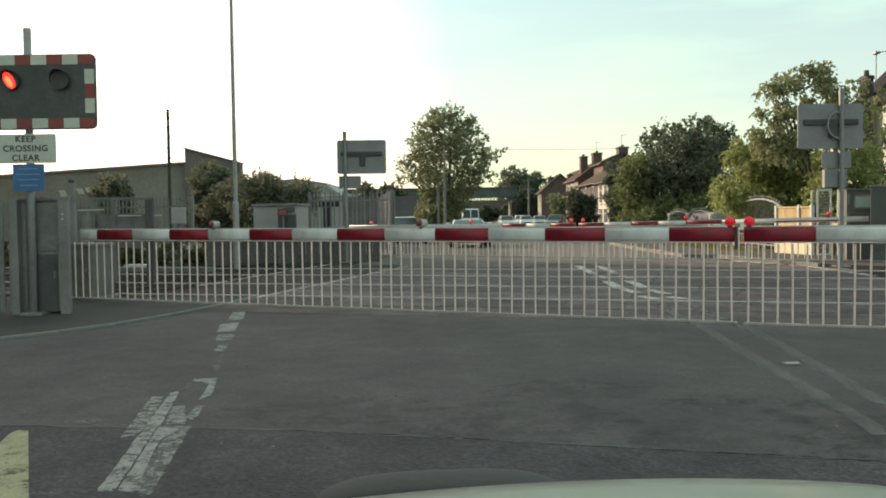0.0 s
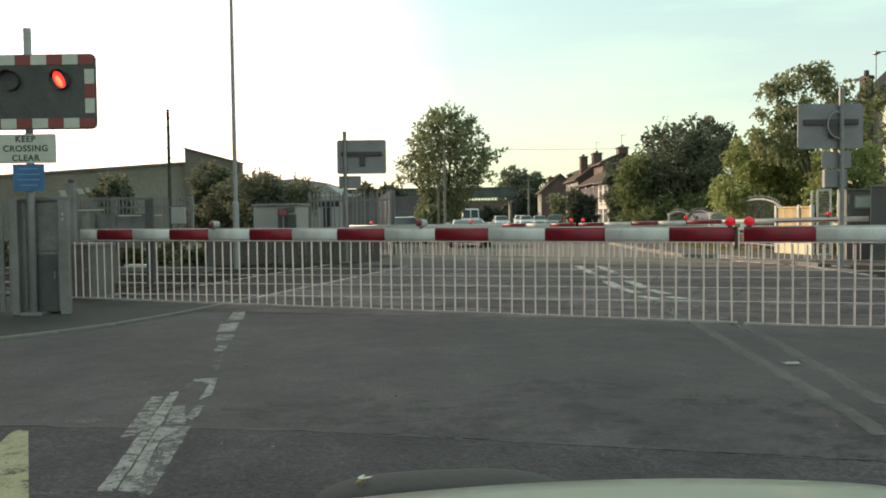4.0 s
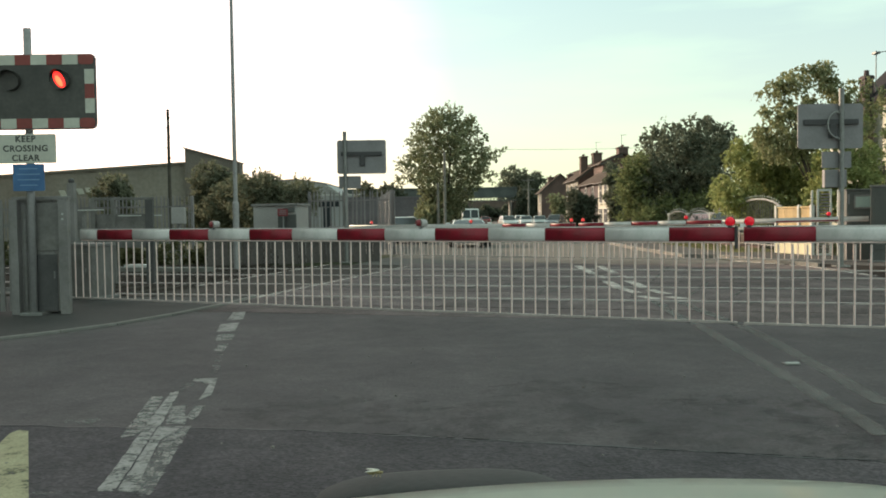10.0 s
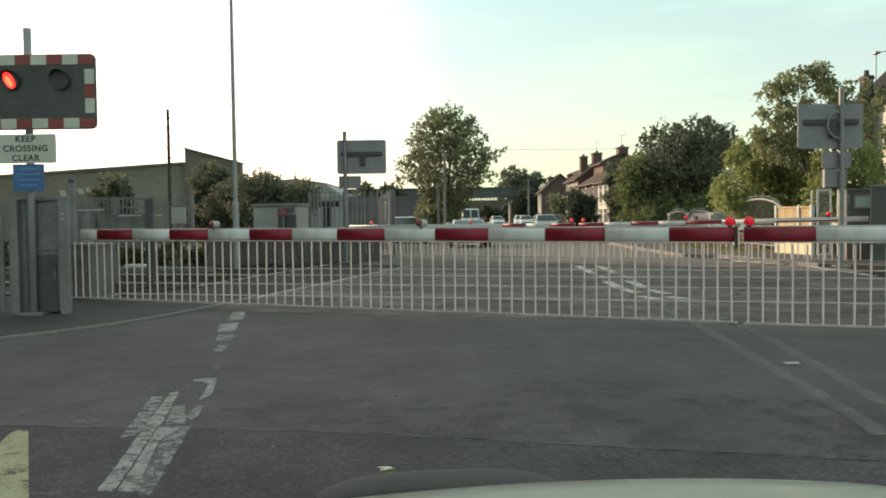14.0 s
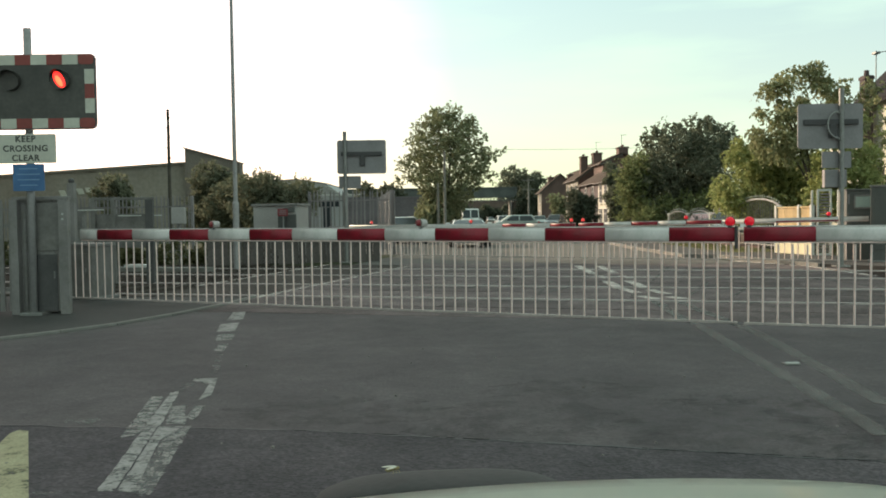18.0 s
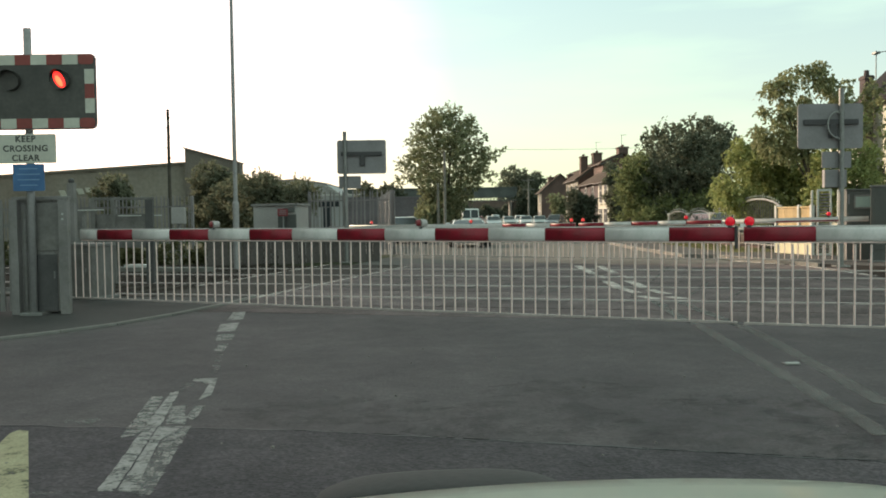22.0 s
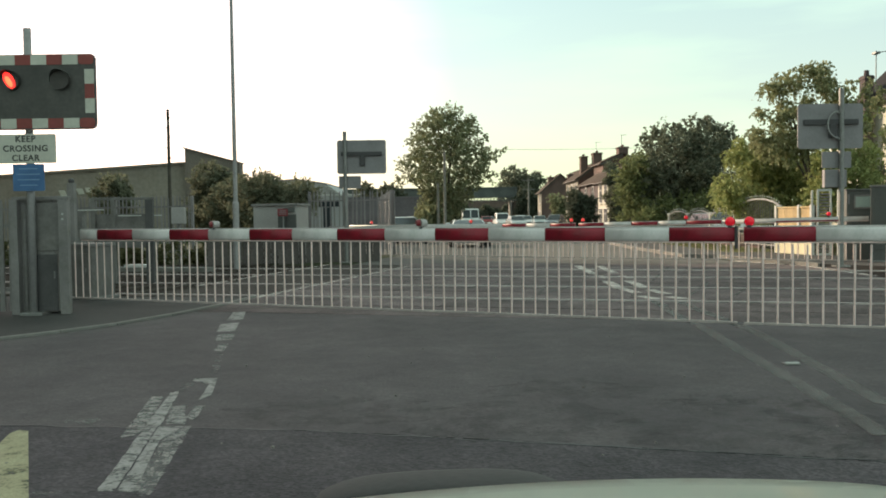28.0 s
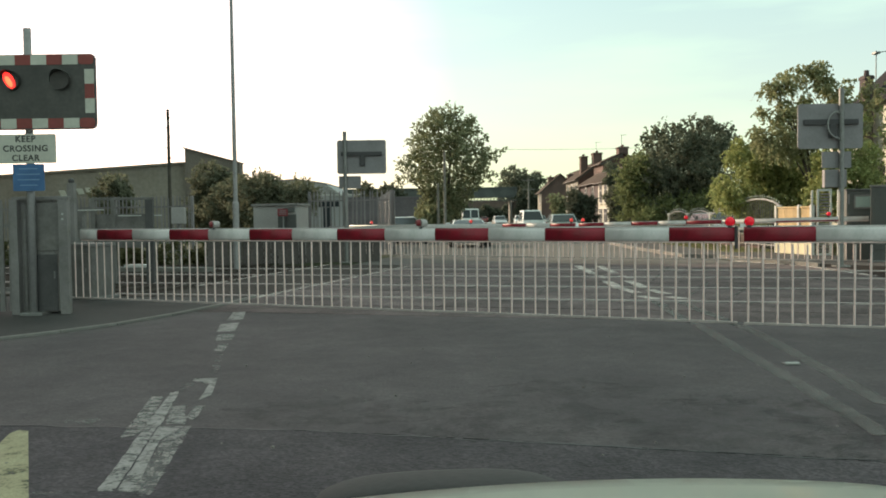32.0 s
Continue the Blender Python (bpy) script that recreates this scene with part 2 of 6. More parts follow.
BOOM_RED = surface("boom_red", (0.285, 0.010, 0.024), 0.42, grain=30, fine=0.08, stain=2.5, blotch=0.15, bump=0.05, dirt=(0.15, 0.009, 0.014))
SKIRT_WHITE = surface("skirt_white", (0.89, 0.69, 0.635), 0.5, grain=25, fine=0.1, stain=3, blotch=0.15, bump=0.1)
GALVANISED = surface("galvanised_steel", (0.245, 0.24, 0.23), 0.5, 0.55, grain=18, fine=0.12, stain=2, blotch=0.2, bump=0.1)
GREY_PAINT = surface("grey_green_paint", (0.215, 0.198, 0.19), 0.6, grain=30, fine=0.1, stain=1.6, blotch=0.22, bump=0.1, dirt=(0.144, 0.136, 0.118))
DARK_PAINT = surface("dark_paint", (0.056, 0.052, 0.054), 0.55, grain=30, fine=0.12, stain=2, blotch=0.2, bump=0.1)
BLACK_BOARD = surface("black_board", (0.066, 0.061, 0.055), 0.45, grain=20, fine=0.15, stain=2, blotch=0.3, bump=0.05, dirt=(0.085, 0.078, 0.069))
SIGN_WHITE = surface("sign_white", (0.56, 0.55, 0.47), 0.5, grain=25, fine=0.06, stain=2.5, blotch=0.12, bump=0.03)
SIGN_RED = surface("sign_red", (0.28, 0.055, 0.045), 0.5, grain=25, fine=0.1, stain=2.5, blotch=0.2, bump=0.03)
SIGN_BLUE = surface("sign_blue", (0.05, 0.15, 0.32), 0.5, grain=25, fine=0.08, stain=4, blotch=0.2, bump=0.03)
PALE_BLUE = surface("pale_blue_text", (0.16, 0.29, 0.46), 0.6)
SIGN_BACK = surface("sign_back_grey", (0.245, 0.23, 0.235), 0.55, 0.1, grain=20, fine=0.08, stain=2, blotch=0.15, bump=0.05)
INK = surface("black_lettering", (0.05, 0.05, 0.046), 0.6, grain=60, fine=0.3, stain=12, blotch=0.4)
LAMP_LIT = glow("lit_red_lamp", (1.0, 0.03, 0.02), 1.6)
LAMP_CORE = glow("lit_orange_core", (1.0, 0.14, 0.05), 2.0)
LAMP_DARK = surface("unlit_red_lens", (0.062, 0.054, 0.048), 0.55, stain=8)
BOOM_LAMP = glow("lit_boom_lamp", (0.8, 0.01, 0.025), 0.22)
PALE_LAMP = glow("faint_boom_lamp", (0.85, 0.06, 0.05), 0.35)
DULL_LENS = surface("dull_red_lens", (0.22, 0.02, 0.025), 0.35, stain=8)
BARK = surface("bark", (0.075, 0.066, 0.052), 0.95, grain=25, fine=0.4, stain=4, blotch=0.3, bump=1.0)
POLE_GREY = surface("grey_pole", (0.2, 0.19, 0.17), 0.9, grain=25, fine=0.3, stain=4, blotch=0.25, bump=0.5)
LAMP_STEEL = surface("pale_galvanised", (0.33, 0.315, 0.31), 0.5, 0.1, grain=18, fine=0.12, stain=2, blotch=0.15, bump=0.1)
FENCE_GREY = surface("fence_grey", (0.225, 0.205, 0.208), 0.65, grain=30, fine=0.12, stain=1.6, blotch=0.25, bump=0.1, per_piece=0.18)
LEAF_GREY = leafage("leaf_grey", (0.13, 0.14, 0.095), (0.2, 0.205, 0.14))
LEAF_GREEN = leafage("leaf_green", (0.135, 0.168, 0.075), (0.25, 0.275, 0.13))
LEAF_DARK = leafage("leaf_dark", (0.11, 0.125, 0.092), (0.225, 0.238, 0.168))
LEAF_YELLOW = leafage("leaf_yellow", (0.22, 0.255, 0.1), (0.4, 0.42, 0.175))
LEAF_AIRY = leafage("leaf_airy", (0.19, 0.21, 0.11), (0.36, 0.36, 0.2))
LEAF_SHADE = leafage("leaf_shade", (0.07, 0.08, 0.06), (0.125, 0.135, 0.095))
LEAF_OLIVE = leafage("leaf_olive", (0.16, 0.18, 0.105), (0.3, 0.315, 0.185))
KIOSK_GREEN = surface("kiosk_green", (0.088, 0.09, 0.084), 0.55, grain=30, fine=0.1, stain=1.6, blotch=0.2, bump=0.1)
HUT_GREY = surface("hut_grey", (0.36, 0.335, 0.32), 0.7, grain=20, fine=0.08, stain=1.2, blotch=0.15, bump=0.1)
FRONT_CREAM = surface("cream_front", (0.23, 0.215, 0.175), 0.85, grain=20, fine=0.08, stain=0.6, blotch=0.15, bump=0.1)
BRICK = surface("red_brick", (0.125, 0.078, 0.066), 0.9, grain=14, fine=0.25, stain=0.6, blotch=0.25, bump=0.4)
BROWN_BRICK = surface("brown_brick", (0.094, 0.069, 0.056), 0.9, grain=10, fine=0.25, stain=0.5, blotch=0.25, bump=0.4)
SLATE = surface("roof_slate", (0.075, 0.054, 0.044), 0.95, shine=0.1, grain=8, fine=0.25, stain=0.5, blotch=0.2, bump=0.4)
DARK_SLATE = surface("dark_slate", (0.03, 0.028, 0.03), 0.9, shine=0.1, grain=8, fine=0.25, stain=0.5, blotch=0.2, bump=0.4)
# darker brick for the set-back front wall and one chimney
DARK_BRICK = surface("soot_brick", (0.075, 0.055, 0.055), 0.9, grain=14, fine=0.25, stain=1.5, blotch=0.3, bump=0.4)
PANEL_GREY = surface("grey_panel", (0.172, 0.16, 0.15), 0.75, grain=20, fine=0.12, stain=2.2, blotch=0.3, bump=0.1, dirt=(0.112, 0.106, 0.088))
DOOR_GREY = surface("door_grey", (0.08, 0.075, 0.074), 0.65, grain=30, fine=0.12, stain=2, blotch=0.3, bump=0.1)
DARK_BOARD = surface("dark_board", (0.108, 0.092, 0.085), 0.85, shine=0.2, grain=14, fine=0.2, stain=1.5, blotch=0.3, bump=0.3, per_piece=0.2)
TRIM_DARK = surface("dark_brown_trim", (0.07, 0.055, 0.045), 0.6, grain=20, fine=0.1, stain=1, blotch=0.15, bump=0.0)
RENDER_WHITE = surface("white_render", (0.504, 0.476, 0.392), 0.85, grain=20, fine=0.06, stain=0.6, blotch=0.12, bump=0.1)
PLASTIC_WHITE = surface("white_plastic", (0.52, 0.52, 0.49), 0.4, grain=20, fine=0.04, stain=1, blotch=0.06, bump=0.0)
TIMBER = surface("pale_timber", (0.483, 0.34, 0.17), 0.75, grain=12, fine=0.12, stain=2, blotch=0.15, bump=0.2, per_piece=0.12)
CREAM_WALL = surface("cream_wall", (0.62, 0.56, 0.38), 0.85, grain=25, fine=0.08, stain=1, blotch=0.12, bump=0.1)
CLADDING = surface("grey_cladding", (0.34, 0.345, 0.34), 0.6, 0.2, grain=6, fine=0.05, stain=0.3, blotch=0.1, bump=0.1)
BLOCKWORK = surface("grey_blockwork", (0.15, 0.137, 0.145), 0.9, grain=8, fine=0.15, stain=0.7, blotch=0.25, bump=0.3)
SHED_BRICK = surface("shed_brick", (0.205, 0.177, 0.15), 0.9, grain=10, fine=0.25, stain=0.5, blotch=0.25, bump=0.4)
SHED_WALL = surface("weathered_shed", (0.28, 0.25, 0.208), 0.9, grain=4, fine=0.15, stain=0.2, blotch=0.25, bump=0.3, dirt=(0.24, 0.21, 0.165))
BRIDGE_STEEL = surface("bridge_steel", (0.083, 0.095, 0.09), 0.6, 0.1, grain=5, fine=0.2, stain=0.5, blotch=0.25)
PALE_GREEN_PAINT = surface("bonnet_paint", (0.651, 0.68, 0.6), 0.35, grain=300, fine=0.03, stain=1.5, blotch=0.05, bump=0.0, coat=0.4)
# dark tone of a windscreen reflection, given to a solid shape
DASH_REFLECTION = surface("bonnet_lip", (0.05, 0.046, 0.045), 0.85, grain=60, fine=0.1, stain=2, blotch=0.1)
RUBBER = surface("tyre_rubber", (0.02, 0.02, 0.02), 0.85)
RIM = surface("alloy_rim", (0.5, 0.5, 0.5), 0.35, 0.8)
GLASS = surface("car_glass", (0.03, 0.038, 0.042), 0.12, 0.0, fine=0.02, blotch=0.02, bump=0.0, coat=0.15, shine=0.35)
PANE = surface("window_pane", (0.03, 0.034, 0.04), 0.5, 0.0, fine=0.05, blotch=0.1, bump=0.0, shine=0.12)
HEADLAMP = surface("headlamp", (0.75, 0.76, 0.74), 0.15, 0.3, bump=0.0)
TAIL = surface("tail_lamp", (0.42, 0.02, 0.02), 0.25, bump=0.0)
PLATE = surface("number_plate", (0.72, 0.72, 0.62), 0.4, bump=0.0)


# ---- building helpers ----
def thing(name, m, label, category, group="", kind=""):
    ob = new(name)
    ob.empty_display_size = 0.2
    ob.matrix_basis = m
    return tagged(ob, label, category, group, kind)


def part(name, bm, material, parent=None, label="", smooth=False):
    """One mesh object from a bmesh, under a thing or a part."""
    me = bpy.data.meshes.new(name)
    bm.to_mesh(me)
    bm.free()
    me.materials.append(material)
    if smooth:
        for p in me.polygons:
            p.use_smooth = True
    ob = new(name, me)
    if parent is not None:
        ob.parent = parent
    if label:
        ob["label"] = label
    return ob


def again(ob, m, parent=None, name=None):
    """Another object on the same mesh."""
    o = new(name or ob.name.split(".")[0], ob.data)
    o.parent = parent if parent is not None else ob.parent
    o.matrix_basis = m
    return o


def box(bm, sx, sy, sz, cx=0, cy=0, cz=0, bevel=0.0, turn=None):
    m = Matrix.Translation((cx, cy, cz))
    if turn is not None:
        m = m @ Euler([radians(a) for a in turn]).to_matrix().to_4x4()
    r = bmesh.ops.create_cube(bm, size=1.0, matrix=m @ Matrix.Diagonal((sx, sy, sz, 1)))
    if bevel:
        edges = list({e for v in r["verts"] for e in v.link_edges})
        bmesh.ops.bevel(bm, geom=edges, offset=bevel, segments=2, profile=0.6, affect="EDGES")
    return bm


def rod(bm, p, q, r1, r2=None, seg=10):
    p, q = Vector(p), Vector(q)
    d = q - p
    m = Matrix.Translation((p + q) / 2) @ d.to_track_quat("Z", "Y").to_matrix().to_4x4()
    bmesh.ops.create_cone(bm, cap_ends=True, segments=seg, radius1=r1, radius2=r1 if r2 is None else r2, depth=d.length, matrix=m)
    return bm


def slab(bm, pts, z0, z1):
    """A flat plate over a polygon, with thickness."""
    top = [bm.verts.new((x, y, z1)) for x, y in pts]
    low = [bm.verts.new((x, y, z0)) for x, y in pts]
    bm.faces.new(top)
    bm.faces.new(low[::-1])
    n = len(pts)
    for i in range(n):
        j = (i + 1) % n
        bm.faces.new((top[j], top[i], low[i], low[j]))
    bmesh.ops.recalc_face_normals(bm, faces=bm.faces[:])
    return bm


def prism(bm, pts, y0, y1):
    """A side outline (x, z) drawn out along y."""
    a = [bm.verts.new((x, y0, z)) for x, z in pts]
    b = [bm.verts.new((x, y1, z)) for x, z in pts]
    bm.faces.new(a)
    bm.faces.new(b[::-1])
    n = len(pts)
    for i in range(n):
        j = (i + 1) % n
        bm.faces.new((a[j], a[i], b[i], b[j]))
    bmesh.ops.recalc_face_normals(bm, faces=bm.faces[:])
    return bm


B = bmesh.new


# ---- ground, road and crossing ----
SKEW = -0.287                      # the railway and the crossing lie askew to the road
ALONG = Vector((1.0, SKEW, 0)).normalized()


def plate(name, pts, z0, z1, material, label, category, kind="structure", parent=None):
    ob = part(name, slab(B(), pts, z0, z1), material, parent)
    return tagged(ob, label, category, kind=kind)


def ground():
    bm = B()
    bmesh.ops.create_grid(bm, x_segments=8, y_segments=8, size=2500)
    tagged(part("ground", bm, EARTH), "dull brown earth and rough verge reaching the horizon", "ground", kind="structure").location = (0, 400, -0.03)
    plate("road", [(-16, -12), (12, -12), (12, 8.1), (3.2, 10.75), (-3.4, 13.0), (-16, 13.0)], -0.028, 0.0, ASPHALT,
          "worn grey asphalt road before the level crossing", "road")
    plate("far_road", [(-2.6, 24.2), (9.0, 20.0), (7.35, 25.9), (7.3, 33.0), (7.6, 41.0), (15.2, 190.0), (17.0, 420.0), (7.5, 420.0), (6.2, 190.0), (0.2, 60.0), (-1.2, 32.0)],
          -0.028, 0.0, OLD_ASPHALT, "old grey asphalt road running away under the bridge", "road")
    plate("side_yard", [(-1.25, 31.0), (0.15, 60.0), (-10.0, 60.0), (-8.0, 31.0)], -0.028, 0.002, OLD_ASPHALT, "grey asphalt parking strip beside the road", "yard")
    bed = plate("track_bed", [(-60, 31.0), (-60, 28.0), (-4.9, 14.1), (-3.7, 13.05), (9.0, 9.4), (60, -5.0), (60, 8), (9.4, 19.9), (-3.0, 24.2), (-12.0, 27.0)],
                -0.03, -0.02, BALLAST, "grey-brown railway ballast beside the crossing", "track bed")
    return bed


ground()


def crossing_deck():
    """Rubber panels between and beside the rails, one by one."""
    plate("footway_deck", [(-5.2, 14.9), (-3.3, 13.4), (-0.9, 23.1), (-3.4, 24.6)], -0.019, 0.0, FOOT_DECK, "dark brown footway deck across the railway", "footway")
    deck = thing("crossing_deck", pose(0, 0, 0), "dark worn rubber panels laid between the railway rails", "crossing deck", kind="structure")
    rows = [(11.15, 12.35), (12.37, 13.54), (13.87, 14.98), (15.0, 16.06), (16.39, 17.6), (17.62, 18.74), (19.08, 20.15), (20.17, 21.24), (21.58, 22.7), (22.72, 24.2)]
    meshes = {}
    for a, b in rows:
        w = (b - a) * math.cos(math.atan(SKEW))
        x = -4.3
        while x < 9.2:
            key = round(w, 2)
            mid = (a + b) / 2 + x * SKEW
            if x - 0.5 < -3.35 + (mid - 13.5) * 0.2526:
                x += 0.58
                continue
            m = pose(x, (a + b) / 2 + x * SKEW, -0.012 + random.uniform(-0.0012, 0.0012), 0, 0, math.degrees(math.atan(SKEW)))
            if key not in meshes:
                meshes[key] = part("panel", box(B(), 1.806, w - 0.035, 0.03, 0, 0, 0, 0.003), DECK, deck)
                meshes[key].matrix_basis = m
            else:
                again(meshes[key], m, deck)
            x += 1.74


def rail_line(y0, name):
    t = thing(name, pose(0, y0, 0, 0, 0, math.degrees(math.atan(SKEW))), "polished steel running rail across the road", "rail", "railway rails", "structure")
    part("rail_head", box(B(), 110, 0.065, 0.034, 0, 0, -0.003, 0.006), RAIL_STEEL, t)
    part("rail_web", box(B(), 110, 0.14, 0.012, 0, 0, -0.024), RUST, t, "rusty foot of the rail")


crossing_deck()
for k, y0 in enumerate((13.70, 16.22, 18.91, 21.41)):
    rail_line(y0, "rail")


def ballast_stones():
    """Loose stones on the track bed beside the crossing."""
    rng = np.random.default_rng(8)
    n = 5200
    along, across = rng.uniform(-9.5, -3.2, n), rng.uniform(0.0, 9.0, n)
    keep = across > 0.35
    along, across = along[keep], across[keep]
    n = len(along)
    corner = np.array([(-1, -1, -1), (1, -1, -1), (0, 1.2, -1), (0.1, 0.0, 1.0)], float)
    size = rng.uniform(0.022, 0.05, (n, 1, 1))
    turn = rng.uniform(0, 2 * math.pi, n)
    c, s = np.cos(turn)[:, None], np.sin(turn)[:, None]
    v = corner[None] * size * rng.uniform(0.7, 1.3, (n, 1, 3))
    v = np.stack([v[..., 0] * c - v[..., 1] * s, v[..., 0] * s + v[..., 1] * c, v[..., 2] * 0.6], axis=-1)
    base = np.stack([along, 13.7 + along * SKEW + across + 0.3, np.full(n, -0.012)], axis=-1)
    v = (v + base[:, None]).reshape(-1, 3)
    faces = [(4 * i + a, 4 * i + b, 4 * i + d) for i in range(n) for a, b, d in ((0, 1, 3), (1, 2, 3), (2, 0, 3))]
    inside = v.reshape(n, 4, 3)[:, 0, 0] < -4.95 + (v.reshape(n, 4, 3)[:, 0, 1] - 14.9) * 0.19 - 0.1
    faces = [f for f in faces if inside[f[0] // 4]]
    me = bpy.data.meshes.new("ballast_stones")
    me.from_pydata(v.tolist(), [], faces)
    me.materials.append(STONE)
    tagged(new("ballast_stones", me), "loose dark railway stones between the sleepers", "ballast", kind="stuff")


ballast_stones()


def sleepers():
    bm = B()
    for mid in (14.96, 20.16):
        for i in range(-34, 40):
            x = i * 0.72
            if -4.6 < x < 9.4:
                continue
            p = Vector((0, mid, 0)) + ALONG * x
            box(bm, 0.25, 3.3, 0.02, p.x, p.y, -0.012, turn=(0, 0, math.degrees(math.atan(SKEW))))
    tagged(part("sleepers", bm, surface("concrete_sleeper", (0.055, 0.047, 0.04), 0.9, fine=0.3, shine=0.1)), "weathered concrete sleepers in the ballast", "sleepers", kind="stuff")


sleepers()


def strip(name, pts, material, label, z=0.006, group="road markings"):
    ob = part(name, slab(B(), pts, 0.0005, z), material)
    return tagged(ob, label, "road marking", group, "structure")


def ragged(a, b, w, material, label, seed, z=0.006, steps=14, keep=0.85):
    """A worn painted line: an uneven outline, with bits missing."""
    rng = random.Random(seed)
    bm = B()
    a, b = Vector((*a, 0)), Vector((*b, 0))
    d = b - a
    n = d.normalized().cross(Vector((0, 0, 1))) * w / 2
    left, right = [[rng.uniform(0.8, 1.05) for _ in range(steps + 1)] for _ in range(2)]
    for i in range(steps):
        if rng.random() > keep:
            continue
        s, e = i / steps, (i + 1) / steps
        l0, l1, r0, r1 = left[i], left[i + 1], right[i], right[i + 1]
        slab(bm, [(a + d * s - n * l0)[:2], (a + d * e - n * l1)[:2], (a + d * e + n * r1)[:2], (a + d * s + n * r0)[:2]], 0.0005, z)
    return tagged(part("road_line", bm, material), label, "road marking", "road markings", "structure")


def markings():
    w = "worn white painted line on the asphalt"
    # worn double line where the side road meets the carriageway
    for k, (pts, mat) in enumerate((
            ([(-1.69, 4.05), (-1.605, 4.05), (-1.83, 5.35), (-1.905, 5.32)], WORN_WHITE),
            ([(-1.592, 4.05), (-1.50, 4.03), (-1.70, 5.0), (-1.66, 5.32), (-1.822, 5.35)], WORN_WHITE),
            ([(-1.50, 4.0), (-1.41, 4.0), (-1.61, 5.32), (-1.65, 5.32), (-1.69, 5.0)], STREAKY_WHITE),
            ([(-2.02, 4.05), (-2.0, 4.0), (-1.43, 3.97), (-1.43, 4.04)], THIN_WHITE),
            ([(-1.92, 5.38), (-1.82, 5.38), (-2.03, 6.43), (-2.085, 6.43)], WORN_WHITE),
            ([(-1.79, 5.38), (-1.66, 5.38), (-1.84, 5.95), (-1.92, 5.9)], STREAKY_WHITE),
            ([(-1.96, 5.05), (-1.86, 5.14), (-2.09, 6.25), (-2.18, 6.26)], STREAKY_WHITE),
            ([(-2.07, 6.97), (-1.88, 6.97), (-1.745, 6.30), (-1.79, 6.12), (-1.88, 6.72), (-2.05, 6.86)], WORN_WHITE),
            ([(-1.72, 5.55), (-1.64, 5.50), (-1.69, 5.92), (-1.75, 5.92)], STREAKY_WHITE),
            ([(-2.05, 6.45), (-1.97, 6.5), (-2.02, 6.93), (-2.09, 6.93)], THIN_WHITE),
            ([(-1.99, 7.15), (-1.93, 7.15), (-2.16, 8.25), (-2.22, 8.25)], THIN_WHITE),
            ([(-2.31, 8.45), (-2.21, 8.45), (-2.28, 8.95), (-2.37, 8.88)], STREAKY_WHITE),
            ([(-2.49, 9.15), (-2.32, 9.2), (-2.40, 9.70), (-2.57, 9.62)], STREAKY_WHITE),
            ([(-2.67, 9.9), (-2.47, 9.98), (-2.61, 10.75), (-2.81, 10.65)], WORN_WHITE),
            ([(-2.83, 11.05), (-2.64, 11.1), (-2.83, 12.07), (-2.99, 12.0)], WORN_WHITE),
            ([(-2.52, 5.59), (-2.28, 5.57), (-2.28, 5.45), (-2.48, 5.44)], THIN_WHITE))):
        rng = random.Random(k)
        rough = []
        for i, p in enumerate(pts):
            q = pts[(i + 1) % len(pts)]
            n = max(1, int(math.hypot(q[0] - p[0], q[1] - p[1]) / 0.05))
            for j in range(n):
                f = j / n
                rough.append((p[0] + (q[0] - p[0]) * f + rng.uniform(-0.004, 0.004), p[1] + (q[1] - p[1]) * f + rng.uniform(-0.012, 0.012)))
        strip("road_line", rough, mat, w, z=0.0044)
    # yellow windscreen reflection, laid flat on the asphalt as a coloured patch
    strip("road_line", [(-2.05, 3.8), (-1.89, 3.79), (-2.61, 5.26), (-2.68, 5.29), (-2.7, 5.21), (-2.61, 4.86)], YELLOW_REFLECTION, "pale yellow patch in place of a windscreen reflection", z=0.0050)
    # faded pair of lines in the middle of the road
    for k, (a, b) in enumerate((((3.19, 12.78), (2.99, 10.81)), ((2.99, 10.81), (3.01, 10.17)), ((3.01, 10.17), (2.82, 8.04)), ((2.82, 8.04), (2.71, 6.60)), ((2.71, 6.60), (2.55, 4.87)), ((3.52, 12.56), (3.46, 11.21)), ((3.46, 11.21), (3.44, 10.01)), ((3.44, 10.01), (3.40, 9.13)), ((3.40, 9.13), (3.16, 7.10)), ((3.16, 7.10), (2.97, 5.68)))):
        far = k < 2 or k in (5, 6)
        ragged(a, b, 0.16, GHOST_WHITE, "faded white centre line on the asphalt", 60 + k, z=0.0044, steps=18, keep=1.0)
        ragged(a, b, 0.10, GHOST_WHITE, "faded white centre line on the asphalt", 160 + k, z=0.0052, steps=18, keep=1.0)
        if far:
            ragged(a, b, 0.15, FADED_WHITE, "faded white centre line on the asphalt", 260 + k, z=0.0090, steps=18, keep=1.0)
    for k, (a, b) in enumerate((((3.50, 22.06), (3.34, 18.78)),((3.33, 18.23), (3.41, 17.53)),((3.23, 16.78), (3.13, 15.05)),((3.13, 15.05), (3.24, 14.12)),((3.15, 13.53), (3.29, 13.03)),((4.02, 21.93), (3.85, 19.05)),((3.82, 18.13), (3.87, 17.44)),((3.65, 16.70), (3.60, 15.09)),((3.56, 14.62), (3.65, 13.85)),((3.56, 13.37), (3.73, 12.88)))):
        ragged(a, b, 0.20, CENTRE_WHITE, "worn white centre line across the crossing", 80 + k, z=0.009, steps=6, keep=1.0)
